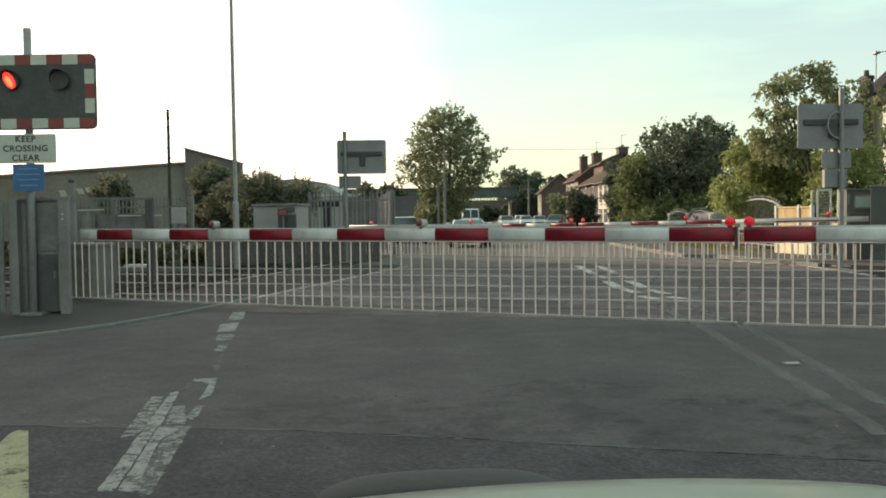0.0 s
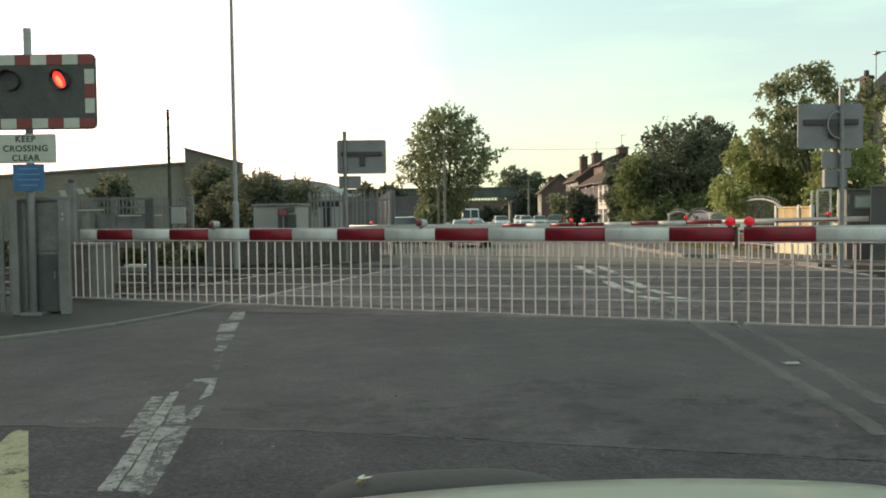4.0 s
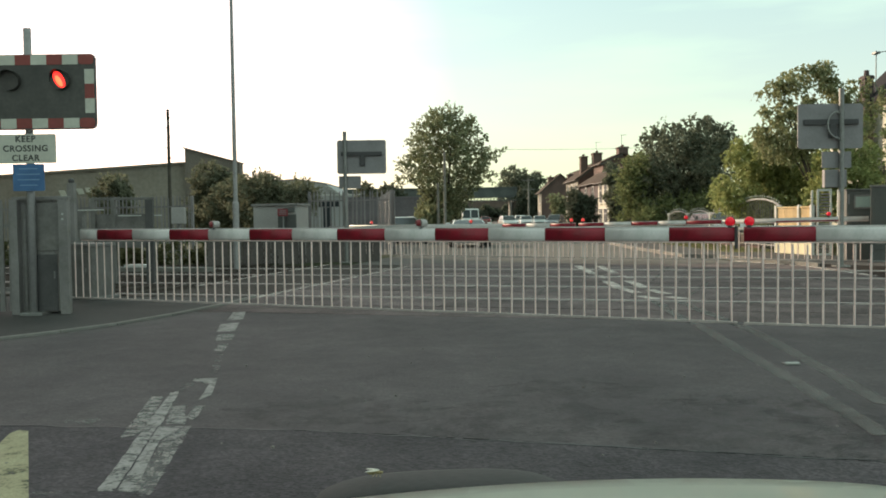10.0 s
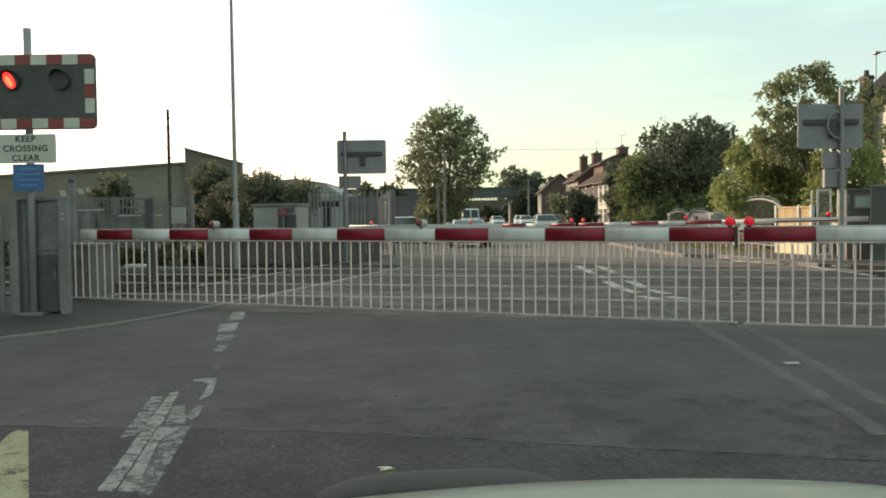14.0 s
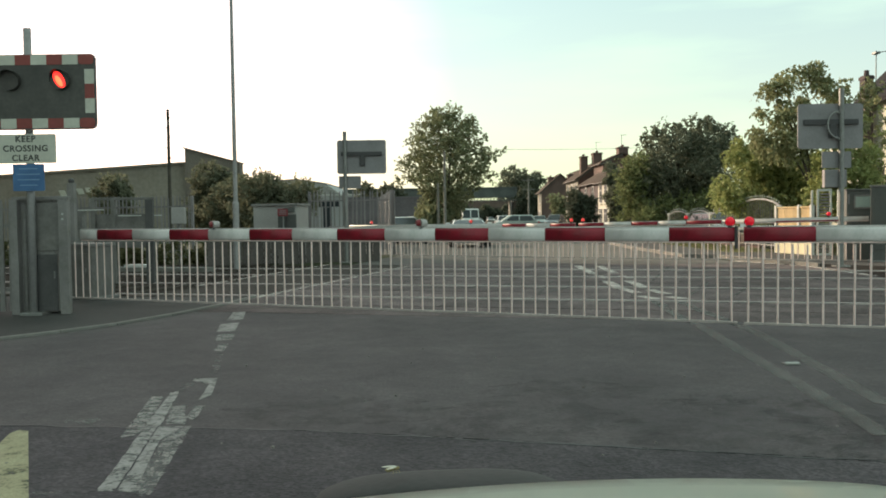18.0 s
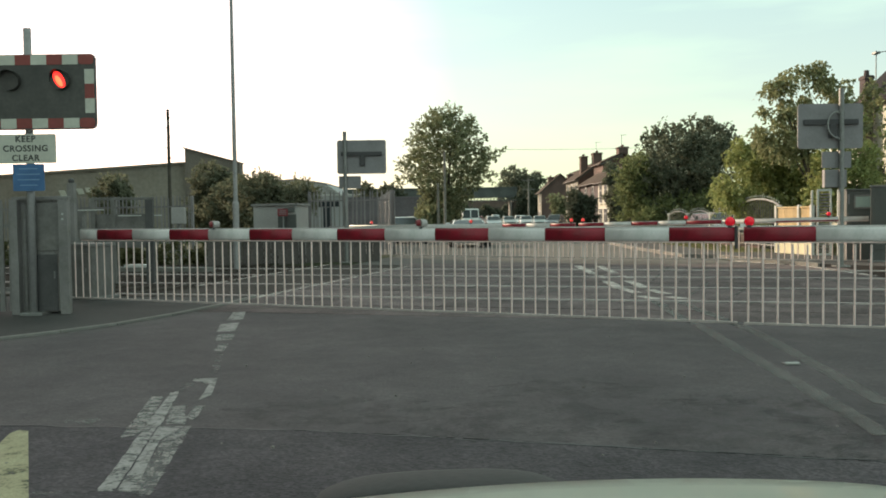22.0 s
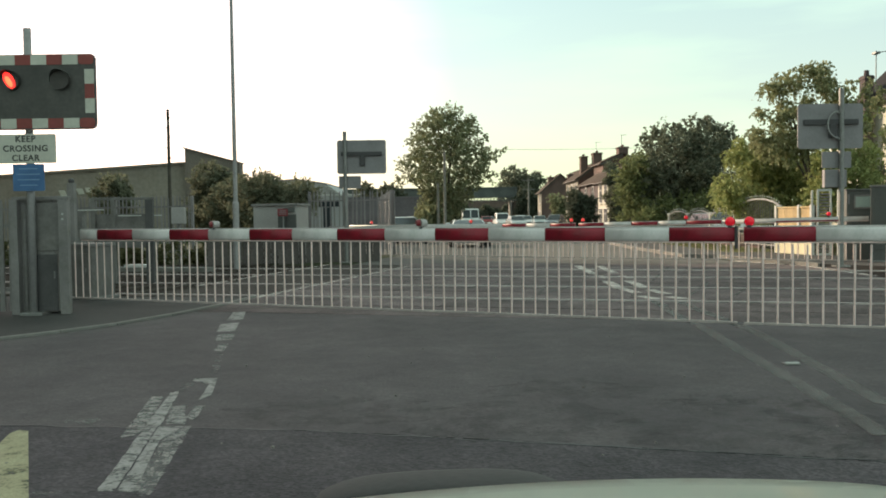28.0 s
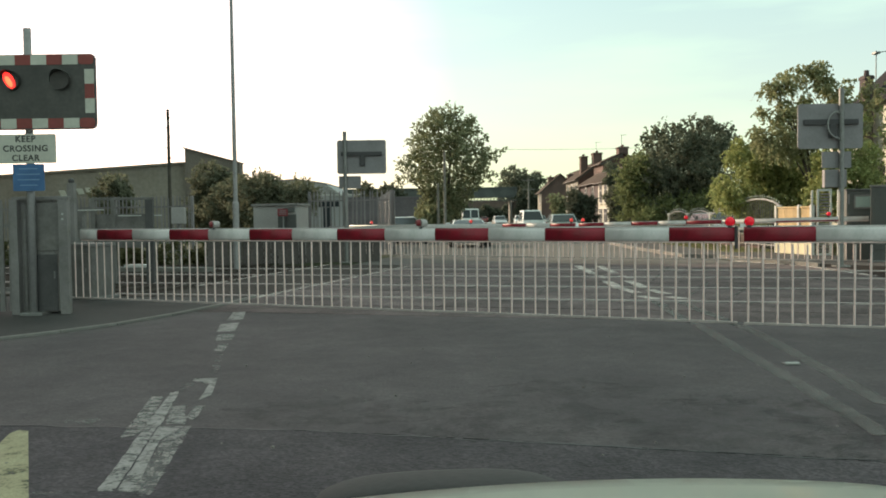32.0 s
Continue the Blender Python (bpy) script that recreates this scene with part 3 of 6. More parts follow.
    for k, (a, b) in enumerate((((2.19, 16.98), (1.40, 13.31)),((2.34, 15.55), (1.48, 13.88)),((5.60, 21.05), (4.05, 16.48)),((5.07, 16.15), (3.97, 13.60)),((1.54, 19.16), (2.87, 21.46)),((3.26, 14.34), (2.95, 13.27)),((5.29, 14.80), (4.61, 13.40)))):
        ragged(a, b, 0.06, FADED_WHITE, "thin faded box line on the crossing", 40 + k, z=0.009, keep=0.9)
    # edge lines of the footway over the crossing
    ragged((-3.35, 13.5), (-0.95, 23.0), 0.11, LINE_WHITE, "white edge line of the footway over the crossing", 14, z=0.009, steps=24, keep=0.95)
    ragged((-4.95, 17.0), (-3.3, 24.4), 0.10, LINE_WHITE, "white edge line of the footway over the crossing", 15, z=0.009, steps=24, keep=0.85)
    ragged((8.75, 17.2), (8.85, 20.5), 0.16, LINE_WHITE, "white edge line at the far side of the crossing", 16, z=0.009, keep=1)
    ragged((8.85, 20.5), (7.95, 23.6), 0.12, LINE_WHITE, "white edge line at the far side of the crossing", 17, z=0.009, keep=0.9)
    # thin crossed lines of an old box marking
    for a, b, c in (((-0.95, 16.8), (-0.5, 18.1), 18), ((0.4, 15.4), (1.6, 18.0), 20), ((-0.2, 20.3), (0.7, 22.4), 24), ((7.5, 14.2), (7.3, 16.6), 25)):
        ragged(a, b, 0.06, FADED_WHITE, "thin faded box line on the crossing", c, z=0.009, keep=0.9)
    plate("road_patch", [(-3.6, -3), (3.8, -3), (3.8, 3.97), (1.95, 4.45), (1.0, 4.70), (0.0, 4.96), (-0.95, 5.20), (-1.6, 5.28), (-3.2, 5.44)], 0.0, 0.002, COARSE, "older coarse dark asphalt nearest the car", "road")
    # ragged, partly see-through patches that darken the asphalt
    for k, (cx, cy, rx, ry) in enumerate(((0.55, 5.35, 0.85, 0.55), (1.9, 5.2, 1.0, 0.75), (-0.75, 5.75, 0.7, 0.45), (2.9, 5.0, 0.8, 0.9), (0.9, 6.3, 0.6, 0.4))):
        rng = random.Random(300 + k)
        rim = [(cx + rx * rng.uniform(0.7, 1.2) * math.cos(a * math.pi / 22), cy + ry * rng.uniform(0.7, 1.2) * math.sin(a * math.pi / 22)) for a in range(44)]
        strip("oil_stain", rim, DARK_MOTTLE, "dark mottled patch on the asphalt", z=0.0022 + k * 0.0004, group="road stains")
    seam = [(3.0, 4.19), (1.95, 4.455), (1.0, 4.705), (0.0, 4.965), (-0.95, 5.205)]
    for k, (a, b) in enumerate(zip(seam, seam[1:])):
        ragged(a, b, 0.030, JOINT, "dark open joint between two layers of asphalt", 320 + k, z=0.0030, steps=20, keep=0.72)
    # dark uneven cracks between the deck panels and beside the rails
    for k, (a, b) in enumerate((((-0.4, 13.55), (2.6, 12.75)), ((0.2, 16.35), (3.1, 15.5)), ((1.0, 18.75), (3.4, 18.1)), ((3.6, 12.45), (4.6, 12.3)), ((4.1, 14.9), (6.4, 14.3)), ((5.2, 17.4), (7.6, 16.6)), ((5.2, 11.85), (6.0, 12.15)), ((-1.9, 19.3), (0.4, 18.6)), ((6.6, 13.9), (7.0, 12.0)))):
        rng = random.Random(200 + k)
        bm = B()
        a, b = Vector(a), Vector(b)
        n = 16
        pts = [a.lerp(b, i / n) + Vector((0, rng.uniform(-0.05, 0.05))) for i in range(n + 1)]
        for p, q in zip(pts, pts[1:]):
            t = rng.uniform(0.006, 0.022)
            slab(bm, [(p.x, p.y - t), (q.x, q.y - t), (q.x, q.y + t), (p.x, p.y + t)], 0.0005, 0.0062)
        tagged(part("deck_crack", bm, TAR), "dark uneven crack across the crossing deck", "crack", "deck cracks", "structure")
    # cat's-eye stud and tar joint
    stud = thing("road_stud", pose(2.98, 7.25, 0), "white reflecting road stud between the centre lines", "road stud")
    part("stud_base", box(B(), 0.13, 0.10, 0.012, 0, 0, 0.006, 0.004), GREY_PAINT, stud)
    part("reflector", box(B(), 0.11, 0.03, 0.016, 0, -0.03, 0.016, 0.004), PLASTIC_WHITE, stud)
    bm = B()
    rng = random.Random(3)
    pts = [(-3.2, 5.28)]
    while pts[-1][0] < 3.4:
        pts.append((pts[-1][0] + 0.13, 5.20 - 0.12 * (pts[-1][0] + 1.09) - 0.138 * max(0.0, pts[-1][0] + 1.09) + rng.uniform(-0.02, 0.02)))
    for p, q in zip(pts, pts[1:]):
        t = 0.006 + rng.random() * 0.008
        slab(bm, [(p[0], p[1] - t), (q[0], q[1] - t), (q[0], q[1] + t), (p[0], p[1] + t)], 0.0, 0.0045)
    tagged(part("tar_joint", bm, TAR), "thin dark tar joint across the asphalt", "road joint", kind="structure")
    bm = B()
    for i in range(22):
        x, y, s = rng.uniform(-2.5, 2.8), rng.uniform(4.2, 10), rng.uniform(0.006, 0.013)
        box(bm, s, s * 1.4, 0.008, x, y, 0.004, turn=(0, 0, rng.uniform(0, 90)))
    for x, y, w in ((-0.985, 4.79, 0.016), (-1.77, 7.53, 0.014), (1.05, 6.37, 0.013), (-0.36, 6.15, 0.012)):
        box(bm, w, w * 1.6, 0.012, x, y, 0.008, 0.003, turn=(0, 0, 30))
    tagged(part("grit", bm, KERB), "small pale bits of grit and litter on the road", "grit", kind="stuff")


markings()


def kerb_run(pts, owner, width=0.13, height=0.10, step=0.92):
    """Kerbstones laid end to end along a line."""
    pts = [Vector((*p, 0)) for p in pts]
    shared = None
    for p, q in zip(pts, pts[1:]):
        d = q - p
        n = max(1, round(d.length / step))
        for i in range(n):
            c = p + d * ((i + 0.5) / n)
            m = pose(c.x, c.y, 0, 0, 0, math.degrees(math.atan2(d.y, d.x))) @ Matrix.Diagonal((d.length / n / step, 1, 1, 1))
            if shared is None:
                shared = part("kerbstone", box(B(), step - 0.012, width, height + 0.03, 0, 0, (height - 0.03) / 2, 0.012), KERB, owner)
                shared.matrix_basis = m
            else:
                again(shared, m, owner)


def verge():
    ob = plate("verge", [(9.1, 27.0), (10.9, 27.0), (11.2, 46.0), (9.6, 46.0)], -0.02, 0.086, DRY_GRASS, "sunlit yellow-green grass verge along the garden walls", "verge")
    rng = np.random.default_rng(12)
    n = 5200
    at = np.stack([rng.uniform(9.15, 10.95, n), rng.uniform(27.0, 46.0, n), np.full(n, 0.086)], axis=-1)
    lean = rng.normal(size=(n, 3)) * 0.025
    tall = rng.uniform(0.03, 0.09, n)
    side = rng.normal(size=(n, 3))
    side[:, 2] = 0
    side *= 0.008 / np.linalg.norm(side, axis=1, keepdims=True)
    tip = at + lean
    tip[:, 2] = 0.086 + tall
    v = np.stack([at - side, at + side, tip], axis=1).reshape(-1, 3)
    me = bpy.data.meshes.new("grass_blades")
    me.from_pydata(v.tolist(), [], [(3 * i, 3 * i + 1, 3 * i + 2) for i in range(n)])
    me.materials.append(WEED)
    tagged(new("grass_blades", me), "short dry yellow-green grass blades on the verge", "grass", kind="stuff")


verge()


def footways():
    near = plate("pavement", [(-5.05, 9.50), (-4.62, 10.04), (-4.20, 10.68), (-3.82, 11.66), (-3.42, 13.10), (-3.25, 14.0), (-4.6, 14.3), (-8.5, 15.0), (-16, 17.0), (-16, 8.2), (-9, 8.6), (-6.5, 9.0)],
                 -0.028, 0.028, PAVING, "dark asphalt footway behind the curved kerb", "pavement")
    kerb_run([(-9.0, 8.5), (-6.5, 8.92), (-4.99, 9.45), (-4.56, 10.0), (-4.15, 10.66), (-3.77, 11.65), (-3.37, 13.09), (-3.2, 14.3)], near, width=0.08, height=0.036)
    far = plate("far_pavement", [(7.38, 25.9), (8.2, 25.3), (9.0, 20.2), (10.2, 18.6), (11.3, 20.0), (11.2, 28), (11.4, 60), (16.5, 190), (15.3, 190), (7.65, 41.0), (7.35, 33.0)],
                -0.028, 0.08, PAVING, "asphalt footway along the garden fronts", "pavement")
    kerb_run([(9.0, 20.2), (8.2, 25.3), (7.38, 25.9), (7.35, 33.0), (7.65, 41.0), (8.55, 60.0)], far)


footways()


# ---- barriers ----
def oval(bm, x0, x1, hy, hz, z, seg=14):
    """A tube of flattened oval section along x."""
    rings = []
    for x in (x0, x1):
        ring = []
        for i in range(seg):
            a = 2 * math.pi * i / seg
            c, s = math.cos(a), math.sin(a)
            ring.append(bm.verts.new((x, hy * math.copysign(abs(c) ** 0.62, c), z + hz * math.copysign(abs(s) ** 0.62, s))))
        rings.append(ring)
    for i in range(seg):
        j = (i + 1) % seg
        bm.faces.new((rings[0][i], rings[1][i], rings[1][j], rings[0][j]))
    bm.faces.new(rings[0])
    bm.faces.new(rings[1][::-1])
    bmesh.ops.recalc_face_normals(bm, faces=bm.faces[:])
    return bm


def boom_lamp(owner, x, z, radius, lens, lit_label, back=1):
    """A small round lamp on a bracket on top of the boom."""
    body = part("boom_lamp", rod(box(B(), 0.05, 0.06, 0.05, x, 0, z - radius - 0.01, 0.006), (x, back * 0.03, z), (x, back * 0.09, z), radius * 0.96, radius * 0.6, 16), DARK_PAINT, owner, "lamp on a short bracket")
    bm = B()
    bmesh.ops.create_uvsphere(bm, u_segments=18, v_segments=10, radius=radius, matrix=Matrix.Translation((x, 0.0, z)) @ Matrix.Diagonal((1, 0.6, 1, 1)))
    part("lens", bm, lens, body, lit_label, smooth=True)
    collar = B()
    for i in range(18):
        a, b = 2 * math.pi * i / 18, 2 * math.pi * (i + 1) / 18
        rod(collar, (x + radius * 0.98 * math.cos(a), back * 0.012, z + radius * 0.98 * math.sin(a)), (x + radius * 0.98 * math.cos(b), back * 0.012, z + radius * 0.98 * math.sin(b)), 0.006, seg=6)
    part("bezel", collar, DARK_PAINT, body, "dark rim")


def barrier(p, q, z0, z1, first, first_red, lamps, gap0=0.0, spacing=0.15, label="", hoods=(), thick=0.081, start=0.073, bend=0.0, bands=(), strip=()):
    """A boom from p to q in red and white bands, with a skirt of hanging bars."""
    p, q = Vector((*p, 0)), Vector((*q, 0))
    d = q - p
    length = d.length
    lean = math.degrees(math.atan2(z1 - z0, length))
    t = thing("barrier_boom", pose(p.x, p.y, 0, 0, 0, math.degrees(math.atan2(d.y, d.x))), label, "level crossing barrier", "crossing barriers")
    slope = (z1 - z0) / length
    x, red, k = 0.0, first_red, 0
    while x < length - 0.01:
        run = bands[k] if k < len(bands) else (first if k == 0 else 0.7346 + (0.008 if thick > 0.08 and x < 3.2 else 0.0))
        e = min(x + run, length)
        ob = part("boom_band", oval(B(), 0, e - x, 0.042 if thick > 0.08 else 0.03, thick, 0), BOOM_RED if red else BOOM_WHITE, t, "dark red band" if red else "white band")
        ob.matrix_basis = pose(x, 0, z0 + slope * x, 0, -lean, 0)
        for f in ob.data.polygons:
            f.use_smooth = len(f.vertices) == 4
        x, red, k = e, not red, k + 1
    # thin dark red line along the lower side of the white tube
    if strip:
        a, b = strip
        m = (a + b) / 2
        part("reflective_strip", box(B(), b - a, 0.012, 0.03, m, -0.034, z0 + slope * m - 0.03, 0.003, turn=(0, -lean, 0)), BOOM_RED, t, "dark red strip along the lower side")
    # flat flange along the top and hanger under the tube
    part("top_flange", box(B(), length, 0.05, 0.012, length / 2, 0.0, (z0 + z1) / 2 + thick + 0.005, turn=(0, -lean, 0)), BOOM_WHITE, t)
    part("hanger_rail", box(B(), length, 0.03, 0.016, length / 2, 0.0, (z0 + z1) / 2 - thick - 0.007, 0.004, turn=(0, -lean, 0)), SKIRT_WHITE, t)
    part("bottom_rail", box(B(), length + gap0, 0.03, 0.028, (length - gap0) / 2, 0, 0.10, 0.006), RAIL_GREY, t, "bottom rail of the skirt")
    bar = None
    n = int((length + gap0) / spacing) + 2
    for i in range(n + 1):
        x = start + i * spacing + bend * i * i
        if x > length - 0.02:
            break
        m = pose(x, random.uniform(-0.006, 0.006), 0.10, random.uniform(-0.6, 0.6), random.uniform(-0.5, 0.5), 0)
        if bar is None:
            bar = part("skirt_bar", rod(B(), (0, 0, 0), (0, 0, z0 - 0.215), 0.0108, seg=8), SKIRT_WHITE, t)
            bar.matrix_basis = m
        else:
            again(bar, m, t)
    if thick > 0.08:
        x = length - 0.01
        z = z0 + slope * x
        if not first_red:
            part("end_bracket", box(B(), 0.03, 0.09, 0.25, x, 0, z - 0.035, 0.006), DARK_PAINT, t, "dark end bracket")
    for x, lens, text in lamps:
        boom_lamp(t, x, z0 + slope * x + thick + (0.058 if thick > 0.08 else 0.085), 0.053, lens, text, 1 if d.x > 0 else -1)
    for x in hoods:
        z = z0 + slope * x + 0.150
        body = part("hooded_lamp", rod(B(), (x + 0.01, -0.055, z), (x + 0.045, 0.04, z), 0.05, 0.044, 18), HOOD_WHITE, t, "pale hooded warning lamp")
        part("bracket", box(B(), 0.05, 0.05, 0.08, x + 0.01, 0, z - 0.07, 0.006), DARK_PAINT, body)
        part("lens", rod(B(), (x - 0.022, -0.082, z - 0.004), (x + 0.01, -0.05, z), 0.036, 0.046, 18), DULL_LENS, body, "dull red lens")
    return t


NEAR_A, NEAR_B = (-5.767, 13.547), (3.237, 9.316)
barrier(NEAR_A, NEAR_B, 1.112, 1.075, 0.37, False, [(9.872, BOOM_LAMP, "lit red lamp")], gap0=0.35, spacing=0.15776, start=-0.319, bend=-0.0000467,
        label="lowered red and white banded barrier boom with a white barred skirt", hoods=(2.68, 6.06))
barrier((3.290, 9.259), (7.92, 7.46), 1.076, 1.062, 0.72, True, [(0.055, BOOM_LAMP, "lit red lamp")], gap0=0.0,
        label="lowered red and white barrier boom meeting the longer one", hoods=(), start=0.042)
barrier((3.83, 24.50), (-3.2, 29.2), 1.045, 1.04, 0.80, True, [(0.12, PALE_LAMP, "red lamp"), (3.55, PALE_LAMP, "red lamp"), (7.5, PALE_LAMP, "red lamp")],
        label="lowered barrier boom with a barred skirt beyond the railway", spacing=0.16, thick=0.05, bands=(0.80, 0.80, 0.81, 7.0))
barrier((3.92, 24.40), (10.55, 21.0), 1.045, 1.14, 0.74, True, [(0.12, PALE_LAMP, "red lamp"), (3.02, BOOM_LAMP, "lit red lamp"), (6.55, BOOM_LAMP, "lit red lamp")],
        label="lowered barrier boom with a barred skirt on the sunny far side", spacing=0.16, thick=0.05, bands=(0.74, 0.78, 0.74, 0.76, 0.93, 4.0), strip=(5.3, 6.85))


def barrier_machine(m, height, label, coat=DARK_PAINT):
    t = thing("barrier_machine", m, label, "barrier machine", "barrier machines")
    part("housing", box(B(), 0.5, 0.5, height, 0, 0, height / 2, 0.02), coat, t)
    part("access_door", box(B(), 0.4, 0.02, height * 0.7, 0, -0.255, height * 0.52, 0.006), coat, t)
    part("lock", box(B(), 0.03, 0.02, 0.08, 0.14, -0.27, height * 0.55, 0.004), GALVANISED, t)
    part("lid", box(B(), 0.54, 0.54, 0.05, 0, 0, height + 0.025, 0.01), GREY_PAINT, t)
    part("base_plate", box(B(), 0.62, 0.62, 0.04, 0, 0, 0.02, 0.005), GALVANISED, t)
    return t


barrier_machine(pose(8.3, 7.3, 0.0, 0, 0, -21), 1.0, "dark barrier machine at the end of the short boom")
barrier_machine(pose(10.75, 20.75, 0.08, 0, 0, -27), 1.82, "tall dark barrier machine on the far footway", KIOSK_GREEN)
barrier_machine(pose(-3.6, 29.5, 0.0, 0, 0, -33), 1.0, "dark barrier machine in front of the palisade fence")
barrier_machine(pose(-5.95, 14.35, 0.028, 0, 0, -25), 0.88, "low grey barrier machine under the boom's end", PANEL_GREY)


# ---- signals and signs ----
def lettering(parent, text, x, z, size, y, material=INK, name="lettering"):
    cu = bpy.data.curves.new(name, "FONT")
    cu.body = text
    cu.size = size
    cu.align_x, cu.align_y = "CENTER", "CENTER"
    cu.extrude = 0.0015
    cu.offset = 0.003
    cu.space_character = 1.12
    ob = new(name, cu)
    ob.parent = parent
    ob.matrix_basis = pose(x, y, z, 90, 0, 0)
    deps = bpy.context.evaluated_depsgraph_get()
    deps.update()
    me = bpy.data.meshes.new_from_object(ob.evaluated_get(deps))
    me.materials.clear()
    me.materials.append(material)
    bpy.data.objects.remove(ob)
    o = new(name, me)
    o.parent = parent
    o.matrix_basis = pose(x, y, z, 90, 0, 0)
    return o


def round_plate(bm, w, h, r, y0, y1, cx, cz, seg=5):
    pts = []
    for sx, sz, a0 in ((1, 1, 0), (-1, 1, 90), (-1, -1, 180), (1, -1, 270)):
        for i in range(seg + 1):
            a = radians(a0 + 90 * i / seg)
            pts.append((cx + sx * (w / 2 - r) + r * math.cos(a), cz + sz * (h / 2 - r) + r * math.sin(a)))
    return prism(bm, pts, y0, y1)


LENSES = []


def crossing_signal():
    """The twin flashing signal that faces the road."""
    t = thing("crossing_signal", pose(-5.70, 11.75, 0.075), "twin red flashing signal on a black board with a chequered border", "level crossing signal", "crossing signals")
    part("post", rod(B(), (-0.03, 0.06, -0.047), (0.0, 0.06, 3.92), 0.052, seg=16), LAMP_STEEL, t, smooth=True)
    part("post_base", box(B(), 0.3, 0.3, 0.04, 0, 0.06, -0.027, 0.005), GALVANISED, t)
    cx, cz, w, h = 0.20, 3.03, 1.51, 1.0
    board = part("backing_board", round_plate(B(), w, h, 0.07, -0.06, -0.03, cx, cz), BLACK_BOARD, t, "black backing board")
    part("board_rim", round_plate(B(), w + 0.03, h + 0.03, 0.08, -0.03, -0.015, cx, cz), SIGN_BACK, t)
    tw, th, bd = w / 7, h / 5, 0.135
    for i in range(7):
        for s in (-1, 1):
            red = i % 2 == 0
            bm = round_plate(B(), tw - 0.002, bd, 0.05 if i in (0, 6) else 0.002, -0.066, -0.0605, cx - w / 2 + tw * (i + 0.5), cz + s * (h / 2 - bd / 2), 3)
            part("chequer", bm, SIGN_RED if red else SIGN_WHITE, board, "faded red chequer" if red else "white chequer")
    for j in range(1, 4):
        for s in (-1, 1):
            red = j % 2 == 0
            z = cz - h / 2 + th * (j + 0.5)
            part("chequer", box(B(), 0.13, 0.0055, th, cx + s * (w / 2 - 0.065), -0.06325, z), SIGN_RED if red else SIGN_WHITE, board, "faded red chequer" if red else "white chequer")
    for x in (-0.18, 0.502):
        lamp = part("signal_lamp", rod(B(), (x, -0.06, 3.18), (x, -0.10, 3.18), 0.135, 0.13, 28), BLACK_BOARD, t, "round black lamp housing")
        hood = B()
        for i in range(15):
            a, b = radians(-15 + 14 * i), radians(-15 + 14 * (i + 1))
            k = [(0.132 * math.cos(v), y, 0.132 * math.sin(v)) for v in (a, b) for y in (-0.10, -0.10 - 0.12 * max(0.25, math.sin((a + b) / 2)))]
            vs = [hood.verts.new((x + c[0], c[1], 3.18 + c[2])) for c in (k[0], k[1], k[3], k[2])]
            hood.faces.new(vs)
        bmesh.ops.solidify(hood, geom=hood.faces[:], thickness=0.004)
        part("hood", hood, BLACK_BOARD, lamp, "black visor")
        # the lens turns its bright or its dark side to the road
        slant = Matrix.Rotation(radians(-30), 4, "Y") @ Matrix.Diagonal((0.60, 1, 1.10, 1))
        bm = B()
        rod(bm, (0, -0.010, 0), (0, 0, 0), 0.112, 0.112, 28)
        bmesh.ops.create_cone(bm, cap_ends=True, segments=20, radius1=0.085, radius2=0.03, depth=0.006, matrix=Matrix.Translation((-0.02, -0.013, -0.012)) @ Matrix.Diagonal((0.7, 1, 0.9, 1)) @ Matrix.Rotation(radians(90), 4, "X"))
        bmesh.ops.transform(bm, matrix=slant, verts=bm.verts[:])
        rod(bm, (0, 0.0, 0), (0, 0.010, 0), 0.130, 0.130, 32)
        lens = part("lens", bm, LAMP_LIT, lamp, "red signal lens")
        lens.data.materials.append(LAMP_DARK)
        lens.data.materials.append(LAMP_CORE)
        for f in lens.data.polygons:
            f.material_index = 2 if f.center.y < -0.0102 else (0 if f.center.y < -0.0095 else 1)
        LENSES.append((lens, (x, -0.114, 3.18)))
    keep = part("warning_plate", round_plate(B(), 0.83, 0.40, 0.02, -0.05, -0.03, -0.02, 2.255), SIGN_WHITE, t, "white plate with black capitals")
    for s, z in (("KEEP", 2.385), ("CROSSING", 2.255), ("CLEAR", 2.125)):
        lettering(keep, s, -0.02, z, 0.118, -0.0515)
    blue = part("notice_plate", round_plate(B(), 0.43, 0.37, 0.015, -0.05, -0.035, 0.01, 1.86), SIGN_BLUE, t, "small blue notice with a few lines")
    for i, ww in enumerate((0.26, 0.32, 0.3, 0.24)):
        part("text_bar", box(B(), ww, 0.003, 0.014, 0.01, -0.052, 1.98 - i * 0.075), PALE_BLUE, blue)
    cable = B()
    for i in range(8):
        a, b = i / 8, (i + 1) / 8
        rod(cable, (0.09 - 0.12 * a, -0.02, 2.55 - 0.08 * math.sin(a * 3.1)), (0.09 - 0.12 * b, -0.02, 2.55 - 0.08 * math.sin(b * 3.1)), 0.008, seg=6)
    part("cable", cable, DARK_PAINT, t)


crossing_signal()


